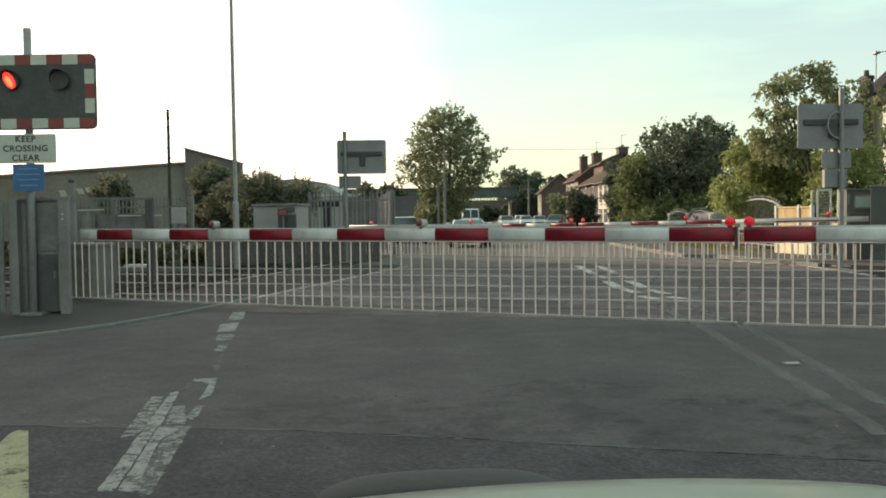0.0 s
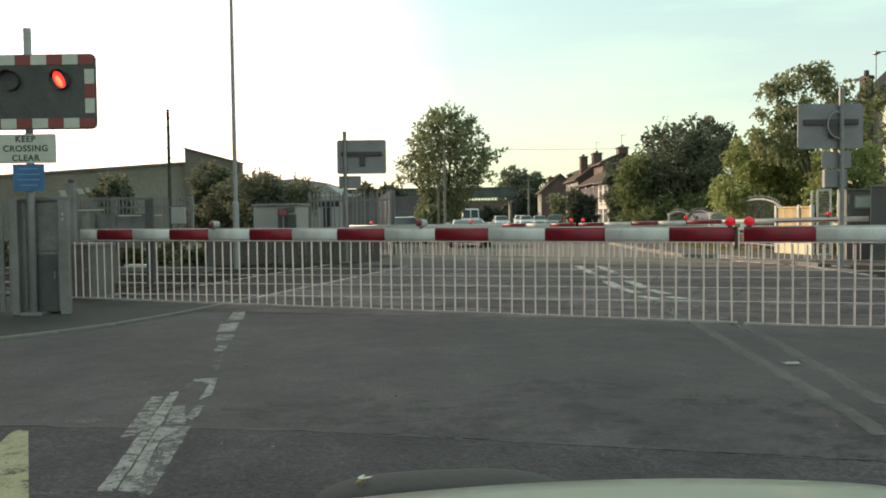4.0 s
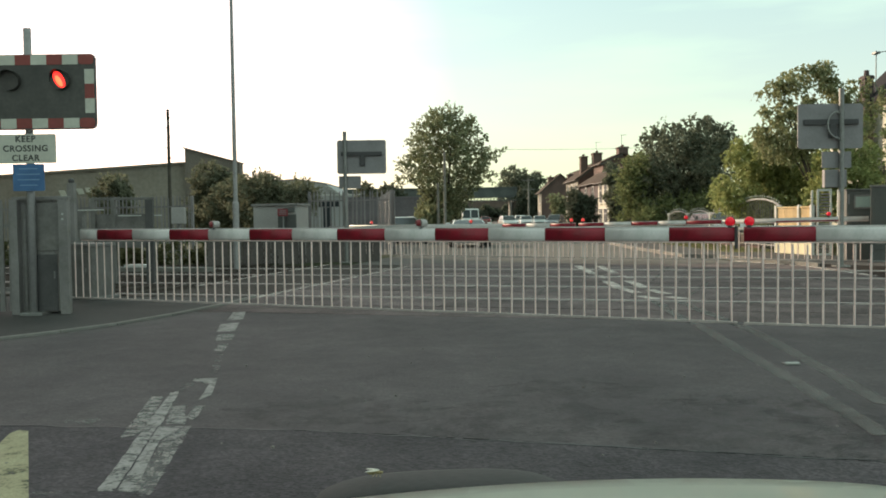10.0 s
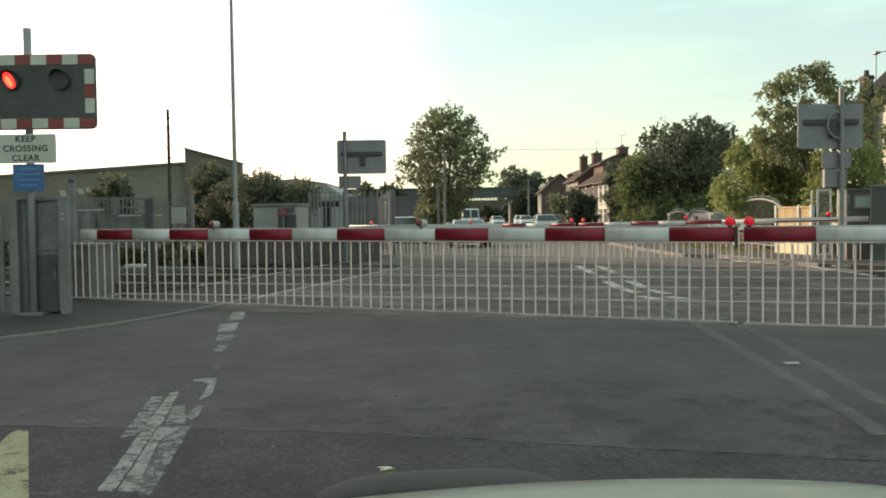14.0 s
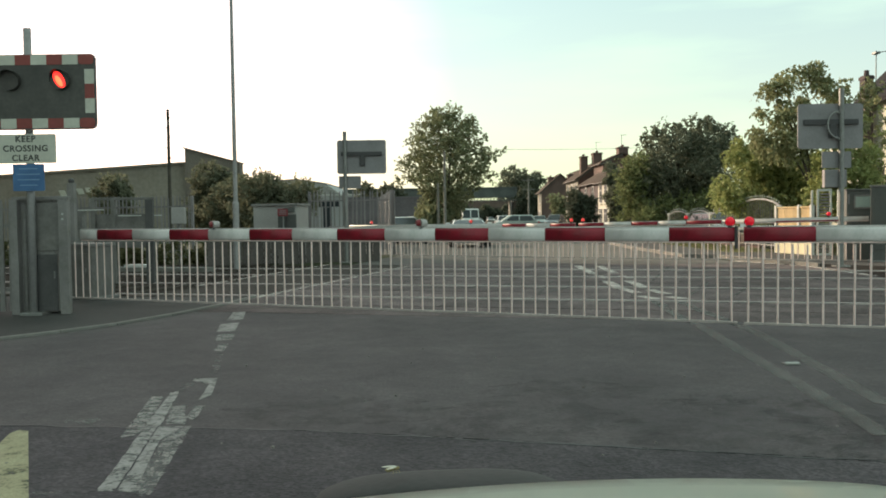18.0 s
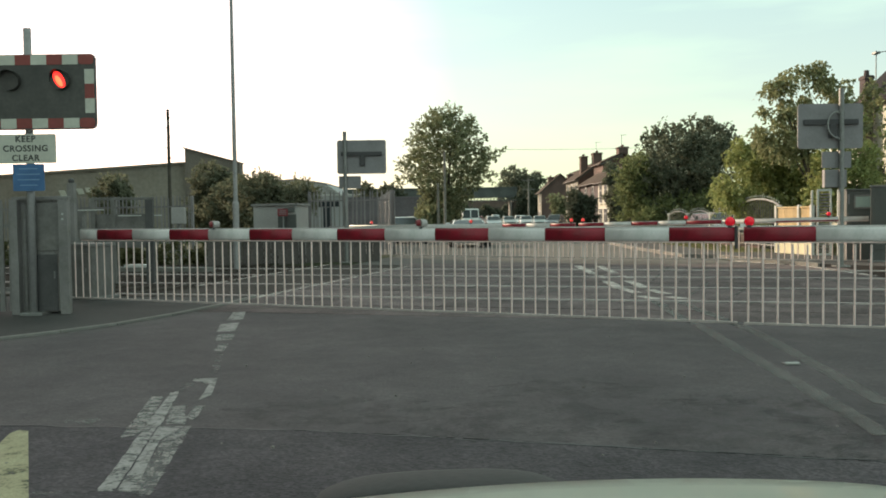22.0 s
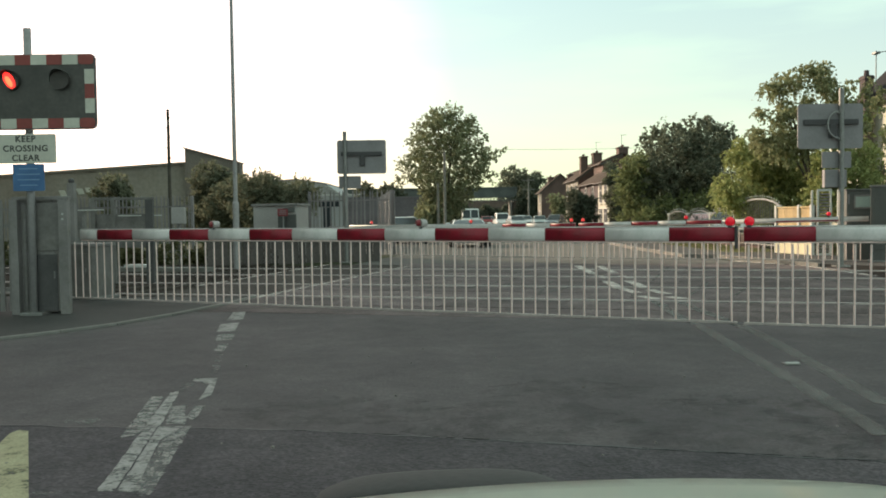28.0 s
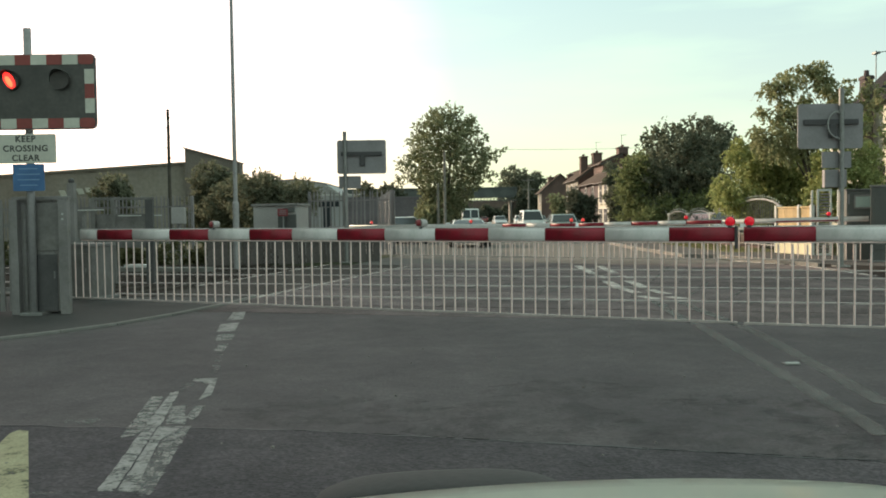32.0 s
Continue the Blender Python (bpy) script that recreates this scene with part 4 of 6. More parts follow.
def signal_back(m, post_x, top, small, hose, label):
    """A twin signal seen from behind, for the road's other direction."""
    t = thing("crossing_signal", m, label, "level crossing signal", "crossing signals")
    part("post", rod(B(), (0, 0, 0), (0, 0, top), 0.055, seg=16), GALVANISED, t)
    part("backing_board", round_plate(B(), 1.46, 1.0, 0.07, 0.06, 0.085, post_x, 3.15), SIGN_BACK, t, "plain grey back of the board")
    part("lamp_channel", box(B(), 1.22, 0.06, 0.125, post_x, 0.03, 3.24, 0.01), DARK_PAINT, t, "dark cross channel")
    part("junction_box", box(B(), 0.15, 0.08, 0.30, post_x + 0.03, 0.02, 3.03, 0.01), DARK_PAINT, t)
    part("small_plate", round_plate(B(), 0.66, 0.37, 0.02, 0.06, 0.075, small, 2.40), SIGN_BACK, t, "grey back of a small plate")
    part("post_base", box(B(), 0.3, 0.3, 0.03, 0, 0, 0.015), GALVANISED, t)
    for z in (2.85, 3.45):
        part("clamp", box(B(), 0.16, 0.1, 0.05, 0, 0.03, z, 0.008), GALVANISED, t)
    if hose:
        part("control_box", box(B(), 0.50, 0.14, 0.40, -0.10, 0.12, 1.98, 0.015), SIGN_BACK, t, "grey control box")
        bm = B()
        for i in range(14):
            a, b = radians(100 + 12 * i), radians(100 + 12 * (i + 1))
            rod(bm, (-0.06 + 0.26 * math.cos(a), -0.03, 3.17 + 0.3 * math.sin(a)), (-0.06 + 0.26 * math.cos(b), -0.03, 3.17 + 0.3 * math.sin(b)), 0.024, seg=8)
        part("cable_loop", bm, GALVANISED, t, "grey looped conduit")
    return t


signal_back(pose(-2.88, 25.3, 0), 0.49, 3.90, 0.13, False, "grey back of a twin signal board on a steel post")
signal_back(pose(8.93, 19.0, 0.08), -0.22, 3.98, -0.08, True, "grey back of a twin signal board with a looped conduit")


def lamp_column():
    t = thing("street_lamp", pose(-5.6, 23.0, 0.0), "tall slim galvanised street lamp column", "street lamp")
    part("column_base", rod(B(), (0, 0, 0), (0, 0, 1.78), 0.09, 0.085, 18), LAMP_STEEL, t, smooth=False)
    part("column", rod(B(), (0, 0, 1.78), (0.0, 0, 9.0), 0.060, 0.035, 16), LAMP_STEEL, t)
    part("shoulder", rod(B(), (0, 0, 1.78), (0, 0, 1.83), 0.085, 0.060, 18), LAMP_STEEL, t)
    part("column_door", box(B(), 0.09, 0.02, 0.5, 0, -0.085, 0.9, 0.005), LAMP_STEEL, t)
    part("arm", rod(B(), (0, 0, 9.0), (0.9, 0, 9.15), 0.03, seg=10), LAMP_STEEL, t)
    part("lantern", box(B(), 0.6, 0.25, 0.14, 1.1, 0, 9.15, 0.04), GREY_PAINT, t)


lamp_column()


def wooden_pole(m, height, r, label, arm=False, wood=POLE_GREY):
    t = thing("telegraph_pole", m, label, "utility pole", "utility poles")
    part("pole", rod(B(), (0, 0, 0), (0, 0, height), r, r * 0.7, 12), wood, t)
    if arm:
        for z in (0.25, 1.5):
            part("crossarm", box(B(), 1.7, 0.1, 0.1, 0, -0.1, height - z), wood, t)
    for i in range(5):
        part("step_iron", rod(B(), (0, 0, height - 0.3 - i * 0.35), (0.12 * (-1) ** i, -0.08, height - 0.3 - i * 0.35), 0.012, seg=6), RUST, t)
    return t


wooden_pole(pose(-9.62, 30.0, 0, 0, 0, 0), 5.25, 0.07, "bare weathered wooden pole beyond the fence", wood=BARK)
wooden_pole(pose(0.14, 45.0, 0), 4.8, 0.085, "grey wooden pole beside the roadside tree")
wooden_pole(pose(-0.23, 46.0, 0), 3.2, 0.09, "short grey wooden pole beside the roadside tree")
wooden_pole(pose(12.0, 118.0, 0), 6.6, 0.14, "far utility pole with a cross arm by the houses", True)


# ---- fences and trackside equipment ----
def palisade(p, q, height, material, label, spacing=0.16, width=0.07):
    """A steel palisade fence: pales with pointed tops on two rails, between posts."""
    p, q = Vector(p), Vector(q)
    d = q - p
    t = thing("palisade_fence", pose(p.x, p.y, p.z, 0, 0, math.degrees(math.atan2(d.y, d.x))), label, "fence", "palisade fences")
    length = Vector((d.x, d.y, 0)).length
    for z in (0.35, height - 0.35):
        part("fence_rail", box(B(), length, 0.04, 0.05, length / 2, 0.04, z), material, t)
    pale = post = None
    for i in range(int(length / spacing) + 1):
        m = pose(i * spacing, 0, 0.04, random.uniform(-1, 1), random.uniform(-1, 1), 0)
        if pale is None:
            w = width / 2
            pale = part("pale", prism(B(), [(-w, 0), (w, 0), (w, height - 0.14), (w * 0.3, height - 0.02), (0, height - 0.06), (-w * 0.3, height - 0.02), (-w, height - 0.14)], 0, 0.015), material, t)
            pale.matrix_basis = m
        else:
            again(pale, m, t)
    n = max(1, round(length / 2.75))
    for i in range(n + 1):
        m = pose(length * i / n, 0.09, 0)
        if post is None:
            post = part("post", box(B(), 0.09, 0.07, height, 0, 0, height / 2), material, t)
            post.matrix_basis = m
        else:
            again(post, m, t)
    return t


palisade((-4.9, 31.2, 0), (-1.78, 30.5, 0), 2.33, FENCE_GREY, "grey steel palisade fence beside the railway", spacing=0.165, width=0.053)
palisade((-16.5, 29.6, 0), (-8.3, 28.02, 0), 2.15, FENCE_GREY, "grey steel palisade fence behind the track", spacing=0.14, width=0.045)
palisade((-1.78, 30.5, 0), (-3.05, 42.0, 0), 2.33, FENCE_GREY, "grey steel palisade fence running along the yard", spacing=0.2)
palisade((-9.0, 12.2, 0.028), (-6.04, 11.9, 0.028), 1.6, GREY_PAINT, "grey steel palisade fence beside the signal", spacing=0.14)


def control_cabinet():
    """Steel guard and cabinet round the foot of the signal."""
    t = thing("trackside_cabinet", pose(-5.4, 12.0, 0.028), "grey-green steel equipment cabinet with a dark recess", "equipment cabinet")
    part("cabinet_body", box(B(), 0.55, 0.45, 1.55, -0.315, 0.12, 0.80, 0.015), GREY_PAINT, t)
    part("cabinet_door", box(B(), 0.31, 0.02, 0.80, -0.165, -0.117, 0.44, 0.01), DOOR_GREY, t, "dark lower door")
    part("door_handle", box(B(), 0.02, 0.02, 0.1, -0.05, -0.13, 0.55, 0.004), GALVANISED, t)
    part("upper_panel", box(B(), 0.46, 0.012, 0.66, -0.20, -0.112, 1.22, 0.006), PANEL_GREY, t, "weathered upper panel")
    part("corner_post", box(B(), 0.13, 0.10, 1.60, 0.10, -0.12, 0.80, 0.008), GREY_PAINT, t)
    part("corner_post", box(B(), 0.11, 0.12, 1.60, -0.565, -0.16, 0.80, 0.008), GREY_PAINT, t)
    part("top_beam", box(B(), 0.80, 0.08, 0.05, -0.22, -0.12, 1.625, 0.008), GREY_PAINT, t)
    part("roof_plate", box(B(), 0.56, 0.5, 0.03, -0.31, 0.12, 1.59, 0.008), GREY_PAINT, t)
    part("cable_duct", rod(B(), (-0.46, -0.10, 0), (-0.46, -0.10, 1.55), 0.03, seg=10), GREY_PAINT, t)
    for z in (1.33, 1.40):
        part("bolt", rod(B(), (0.10, -0.18, z), (0.10, -0.168, z), 0.014, seg=8), PLASTIC_WHITE, t)
    g = thing("steel_post", pose(-6.98, 16.0, 0.0), "grey square steel post with a domed cap", "post")
    part("shaft", box(B(), 0.13, 0.13, 2.05, 0, 0, 1.03, 0.01), GREY_PAINT, g)
    bm = B()
    bmesh.ops.create_uvsphere(bm, u_segments=14, v_segments=8, radius=0.055, matrix=Matrix.Translation((0, 0, 2.09)))
    part("cap", bm, DARK_PAINT, g, "dark domed cap", smooth=True)
    f = thing("gate_frame", pose(-7.4, 18.0, 0.0), "grey steel gate frame beside the track", "gate frame")
    for x, wide, coat in ((0.0, 0.09, PANEL_GREY), (0.42, 0.08, PANEL_GREY), (1.19, 0.16, DOOR_GREY)):
        part("upright", box(B(), wide, 0.11, 1.78, x, 0, 0.89, 0.008), coat, f)
    part("beam", box(B(), 1.35, 0.08, 0.05, 0.62, 0, 1.80, 0.008), PANEL_GREY, f)
    part("infill", box(B(), 1.1, 0.03, 0.72, 0.6, 0.03, 1.12, 0.008), PANEL_GREY, f, "weathered infill board")
    part("edge_strip", box(B(), 0.54, 0.03, 0.022, -0.02, -0.075, 1.57), PLASTIC_WHITE, f, "white edge strip")
    part("edge_strip", box(B(), 0.48, 0.03, 0.022, 0.79, -0.075, 1.44), PLASTIC_WHITE, f, "white edge strip")
    for x, w, z in ((-1.10, 0.32, 1.57), (-0.62, 0.09, 1.57), (1.39, 0.16, 1.44)):
        part("edge_strip", box(B(), w, 0.03, 0.022, x, -0.075, z), PLASTIC_WHITE, f, "white edge strip")
    part("side_panel", box(B(), 1.1, 0.03, 0.75, -0.72, 0.0, 1.18, 0.008), PANEL_GREY, f, "weathered side board")
    for x in (-1.25, -0.2):
        part("upright", box(B(), 0.08, 0.08, 1.56, x, 0, 0.78, 0.008), GREY_PAINT, f)
    p = thing("cable_trough", pose(-8.6, 22.6, 0.0, 0, 0, -16), "white concrete trough lid beside the track", "cable trough")
    part("lid", box(B(), 0.7, 0.3, 0.07, 0.55, 0, 0.145, 0.01), PLASTIC_WHITE, p)
    part("trough", box(B(), 3.4, 0.4, 0.12, 1.0, 0, 0.05, 0.01), KERB, p)
    c = thing("location_box", pose(-8.08, 26.0, 0.0), "pale grey metal box on a thin post", "equipment box")
    part("box_body", box(B(), 0.40, 0.25, 0.5, 0, 0, 1.48, 0.02), HUT_GREY, c)
    part("box_post", rod(B(), (0, 0, 0), (0, 0, 1.25), 0.04, seg=10), GALVANISED, c)
    s = thing("relay_hut", pose(-4.98, 26.2, 0, 0, 0, -12), "pale flat-roofed equipment hut beside the railway", "hut")
    part("hut_wall", box(B(), 1.40, 1.0, 1.72, 0, 0, 0.86, 0.02), HUT_GREY, s)
    part("hut_roof", box(B(), 1.5, 1.1, 0.08, 0, 0, 1.76, 0.02), GREY_PAINT, s)
    part("hut_door", box(B(), 0.58, 0.04, 1.42, 0.40, -0.505, 0.76, 0.01), KIOSK_GREEN, s, "dark grey-green double door")
    part("door_seam", box(B(), 0.012, 0.012, 1.38, 0.40, -0.53, 0.76), DARK_PAINT, s)
    part("hut_vent", box(B(), 0.34, 0.03, 0.14, 0.48, -0.51, 1.60, 0.006), KIOSK_GREEN, s, "dark louvred vent")
    part("door_handle", box(B(), 0.03, 0.03, 0.12, 0.12, -0.54, 0.85, 0.004), GALVANISED, s)
    r = thing("warning_notice", pose(-4.78, 25.5, 0, 0, 0, -10), "small red warning notice on a post by the hut", "sign")
    part("notice_plate", round_plate(B(), 0.32, 0.22, 0.02, -0.07, -0.055, 0, 1.53), surface("notice_red", (0.24, 0.04, 0.045), 0.6), r)
    for z in (1.58, 1.53, 1.48):
        part("text_bar", box(B(), 0.22, 0.004, 0.02, 0, -0.072, z), SIGN_BACK, r)
    part("notice_post", rod(B(), (0, -0.03, 0), (0, -0.03, 1.62), 0.02, seg=8), GALVANISED, r)
    b = thing("board_fence", pose(-6.9, 24.75, 0, 0, 0, 15), "low dark boarded fence along the back of the track", "fence")
    shared = None
    for i in range(25):
        m = pose(0.1 + i * 0.205, 0, 0.45 + random.uniform(-0.02, 0.02))
        if shared is None:
            shared = part("board", box(B(), 0.19, 0.03, 0.92, 0, 0, 0, 0.005), DARK_BOARD, b)
            shared.matrix_basis = m
        else:
            again(shared, m, b)
    for z in (0.2, 0.75):
        part("fence_rail", box(B(), 5.2, 0.05, 0.08, 2.55, 0.042, z), DARK_BOARD, b)
    for i in range(4):
        part("post", box(B(), 0.1, 0.1, 0.95, 0.1 + i * 1.65, 0.12, 0.475, 0.008), DARK_BOARD, b)


control_cabinet()


# ---- trees ----
def limb(bm, p, q, r1, r2, rng, level):
    rod(bm, p, q, r1, r2, 8)
    if level == 0:
        return
    d = Vector(q) - Vector(p)
    for i in range(3):
        s = Vector(p).lerp(q, rng.uniform(0.5, 1.0))
        e = s + (d.normalized() * rng.uniform(0.3, 0.7) + Vector((rng.uniform(-1, 1), rng.uniform(-1, 1), rng.uniform(0, 0.7))) * 0.7) * d.length * 0.28
        limb(bm, s, e, r2 * 0.8, r2 * 0.3, rng, level - 1)


def leaves(name, parent, material, clumps, count, size, seed, label="", droop=0.0, spray=8):
    """Single leaves set along short twigs that grow out of clumps: each clump is a centre and radii."""
    rng = np.random.default_rng(seed)
    twigs = max(1, count // spray)
    weights = np.array([c[3] * c[4] * c[5] for c in clumps]) ** 0.75
    cl = np.array(clumps, float)[rng.choice(len(clumps), twigs, p=weights / weights.sum())]
    v = rng.normal(size=(twigs, 3))
    v /= np.linalg.norm(v, axis=1, keepdims=True)
    base = cl[:, :3] + v * (rng.random((twigs, 1)) ** 0.5 * 0.78) * cl[:, 3:6]
    grow = v + rng.normal(size=(twigs, 3)) * 0.55
    grow[:, 2] += 0.25 - droop
    grow /= np.linalg.norm(grow, axis=1, keepdims=True)
    reach = np.minimum(cl[:, 3:4] * 0.62, size * 5.5) * rng.uniform(0.6, 1.3, size=(twigs, 1))
    step = np.tile((np.arange(spray) + 0.5) / spray, twigs)[:, None]
    n = twigs * spray
    base, grow, reach = [np.repeat(k, spray, axis=0) for k in (base, grow, reach)]
    at = base + grow * reach * step + rng.normal(size=(n, 3)) * size * 0.45
    at[:, 2] -= droop * reach[:, 0] * step[:, 0] ** 2
    a = grow * 0.7 + rng.normal(size=(n, 3)) * 0.75
    a[:, 2] -= droop * 0.8
    a /= np.linalg.norm(a, axis=1, keepdims=True)
    b = np.cross(a, rng.normal(size=(n, 3)))
    b /= np.linalg.norm(b, axis=1, keepdims=True)
    s = size * rng.uniform(0.6, 1.4, size=(n, 1))
    quad = np.stack([at - a * s, at + b * s * 0.55, at + a * s, at - b * s * 0.55], axis=1).reshape(-1, 3)
    me = bpy.data.meshes.new(name)
    me.vertices.add(n * 4)
    me.vertices.foreach_set("co", quad.ravel())
    me.loops.add(n * 4)
    me.loops.foreach_set("vertex_index", np.arange(n * 4, dtype=np.int32))
    me.polygons.add(n)
    me.polygons.foreach_set("loop_start", np.arange(0, n * 4, 4, dtype=np.int32))
    me.update(calc_edges=True)
    me.materials.append(material)
    ob = new(name, me)
    ob.parent = parent
    if label:
        ob["label"] = label
    return ob


def crown_shape(rng, n, profile, r0, r1, deep=0.8):
    """Clumps spaced out through a crown given by heights and the left and right edges there."""
    zs, lefts, rights = zip(*profile)
    out = []
    for _ in range(n * 60):
        z = rng.uniform(zs[0], zs[-1])
        lo, hi = float(np.interp(z, zs, lefts)), float(np.interp(z, zs, rights))
        r = rng.uniform(r0, r1)
        half = max(0.05, (hi - lo) / 2 - r * 0.75)
        a, k = rng.uniform(0, 2 * math.pi), rng.random() ** 0.5
        c = ((lo + hi) / 2 + half * k * math.cos(a), half * k * math.sin(a) * deep, z)
        if all((c[0] - o[0]) ** 2 + ((c[1] - o[1]) * 0.5) ** 2 + (c[2] - o[2]) ** 2 > (0.36 * (r + o[3])) ** 2 for o in out):
            out.append((*c, r, r, r * 0.8))
            if len(out) == n:
                break
    return out


def cluster(rng, n, cx, cy, cz, rx, ry, rz, r0, r1):
    """Clumps spread evenly over an egg-shaped crown, with some inside."""
    out = []
    for i in range(n):
        h = 1 - 2 * (i + 0.5) / n
        a = i * 2.39996 + rng.uniform(-0.3, 0.3)
        k = math.sqrt(max(0.0, 1 - h * h))
        v = Vector((k * math.cos(a), k * math.sin(a), h)) * (rng.uniform(0.80, 1.0) if i % 3 else rng.uniform(0.3, 0.7))
        r = rng.uniform(r0, r1)
        out.append((cx + v.x * rx, cy + v.y * ry, cz + v.z * rz, r, r, r * 0.85))
    return out


SWAY = []


def tree(m, trunk_h, trunk_r, clumps, count, size, material, seed, label, name="tree", sway=0.4, groups=2, droop=0.0):
    t = thing(name, m, label, "tree" if name == "tree" else "bush", "trees" if name == "tree" else "bushes")
    rng = random.Random(seed)
    bm = B()
    top = Vector((rng.uniform(-0.1, 0.1), 0, trunk_h))
    rod(bm, (0, 0, -0.05), top, trunk_r, trunk_r * 0.75, 10)
    for c in rng.sample(clumps, min(9, len(clumps))):
        limb(bm, top * rng.uniform(0.7, 1.0), Vector(c[:3]) * 0.88, trunk_r * 0.5, trunk_r * 0.16, rng, 1)
    part("trunk", bm, BARK, t, "brown trunk and limbs")
    for g in range(groups):
        mine = clumps[g::groups]
        ob = leaves("crown", t, material, mine, int(count * 1.5) // groups, size * 0.86, seed + g, droop=droop)
        SWAY.append((ob, sway, seed * 0.7 + g * 1.9))
    return t


def woods():
    r = random.Random(11)
    # tall roadside tree behind the crossing
    c = crown_shape(r, 210, [(1.0, -1.6, 0.8), (2.0, -2.0, 1.3), (2.9, -2.6, 1.95), (3.5, -3.0, 2.9), (4.1, -3.15, 3.15), (4.6, -3.05, 3.0), (5.2, -2.6, 2.8), (6.0, -2.25, 2.4), (6.6, -2.0, 2.15), (7.0, -1.4, 1.6), (7.3, -0.7, 0.8)], 0.34, 0.56)
    c += [(2.7, 0, 4.75, 0.4, 0.4, 0.3), (3.05, 0, 5.0, 0.3, 0.3, 0.2), (3.3, 0, 5.15, 0.16, 0.2, 0.12), (2.6, 0, 3.5, 0.4, 0.4, 0.3), (-2.7, 0, 3.4, 0.4, 0.4, 0.3)]
    tree(pose(0.25, 48, 0), 1.9, 0.20, c, 19500, 0.085, LEAF_OLIVE, 5, "tall full roadside tree with dull olive leaves", sway=0.5)
    c = cluster(r, 12, 0, 0, 1.1, 0.9, 0.8, 0.9, 0.4, 0.6)
    tree(pose(-0.5, 47, 0), 0.5, 0.08, c, 3500, 0.10, LEAF_OLIVE, 6, "olive green bush at the foot of the roadside tree", "bush", 0.3, 1)
    # large dark round tree by the garden fronts
    c = cluster(r, 44, 0, 0, 3.7, 2.6, 2.2, 2.1, 0.7, 1.1) + cluster(r, 12, 1.0, 0, 5.6, 1.3, 1.0, 0.8, 0.35, 0.6) + cluster(r, 10, -1.8, -0.5, 2.4, 0.9, 0.9, 1.6, 0.5, 0.8) + cluster(r, 6, 1.0, 0, 6.35, 1.0, 0.6, 0.3, 0.15, 0.3) + cluster(r, 10, -0.6, 0, 5.55, 1.4, 0.8, 0.6, 0.3, 0.5) + cluster(r, 9, 2.3, 0.3, 4.9, 0.7, 0.8, 0.8, 0.35, 0.6)
    c += [(0.75 + 0.17 * i + r.uniform(-0.1, 0.1), 0, 6.3 + r.uniform(-0.1, 0.25) - 0.12 * abs(i - 2), 0.13, 0.13, r.uniform(0.35, 0.6)) for i in range(10) for _ in range(3)]
    c += [(-2.2 + 0.4 * i, 0.2, 5.35 + 0.13 * i + r.uniform(-0.1, 0.1), 0.16, 0.16, 0.4) for i in range(6) for _ in range(2)]
    tree(pose(13.15, 46, 0), 1.8, 0.25, c, 21000, 0.10, LEAF_DARK, 7, "broad dense dark green tree behind the garden railings", sway=0.7)
    c = cluster(r, 16, 0, 0, 2.6, 0.85, 0.9, 2.1, 0.5, 0.8)
    tree(pose(10.35, 45.5, 0), 1.0, 0.12, c, 5500, 0.09, LEAF_GREEN, 8, "upright olive green shrub beside the broad tree", "bush", 0.5, 1)
    # airy yellowing tree near the white house
    c = []
    while len(c) < 84:
        a, b = r.uniform(-2.0, 1.3), r.uniform(3.0, 6.45)
        inside = ((a + 0.4) / 1.25) ** 2 + ((b - 5.5) / 0.9) ** 2 < 1 or ((a + 0.75) / 1.15) ** 2 + ((b - 4.5) / 1.25) ** 2 < 1 or (0.2 < a < 1.3 and 4.9 < b < 5.6)
        if inside:
            k = r.uniform(0.22, 0.46)
            c.append((a, r.uniform(-0.6, 0.6), b, k, k, k * 0.8))
    c += [(1.8, 0.4, 4.3, 0.3, 0.3, 0.4), (2.0, 0.4, 3.2, 0.3, 0.3, 0.5), (1.95, 0.4, 3.8, 0.25, 0.3, 0.3), (-1.95, 0, 4.9, 0.2, 0.3, 0.2), (-2.0, 0, 4.0, 0.22, 0.3, 0.25)]
    c += [(r.uniform(1.45, 2.9), r.uniform(-0.3, 0.3), r.uniform(2.6, 5.5), 0.2, 0.2, 0.24) for _ in range(22)]
    c += [(r.uniform(0.9, 2.1), r.uniform(-0.4, 0.4), r.uniform(3.4, 5.9), 0.26, 0.26, 0.24) for _ in range(16)]
    tree(pose(13.15, 30, 0), 2.2, 0.09, c, 9900, 0.075, LEAF_AIRY, 9, "airy tree with yellowing leaves near the white house", sway=1.4, groups=3, droop=0.7)
    c = cluster(r, 38, 0, 0, 2.35, 2.15, 1.1, 1.45, 0.5, 0.75) + cluster(r, 10, -0.7, 0, 3.6, 1.0, 0.6, 0.6, 0.4, 0.6)
    tree(pose(12.8, 32.6, 0), 1.0, 0.12, c, 15000, 0.085, LEAF_YELLOW, 10, "drooping yellow-green tree over the garden wall", sway=0.9, droop=0.8)
    c = cluster(r, 18, 0.3, 0, 3.0, 0.95, 0.8, 2.0, 0.35, 0.6)
    tree(pose(15.2, 29.5, 0), 1.0, 0.1, c, 520, 0.08, LEAF_YELLOW, 12, "green shrub in front of the white house", "bush", 0.6, 1)
    c = cluster(r, 24, 0, 0, 2.45, 1.15, 0.6, 1.35, 0.35, 0.55)
    tree(pose(13.5, 28.6, 0), 0.9, 0.08, c, 5600, 0.075, LEAF_YELLOW, 27, "yellow-green shrub growing up behind the slatted gate", "bush", 0.5, 1)
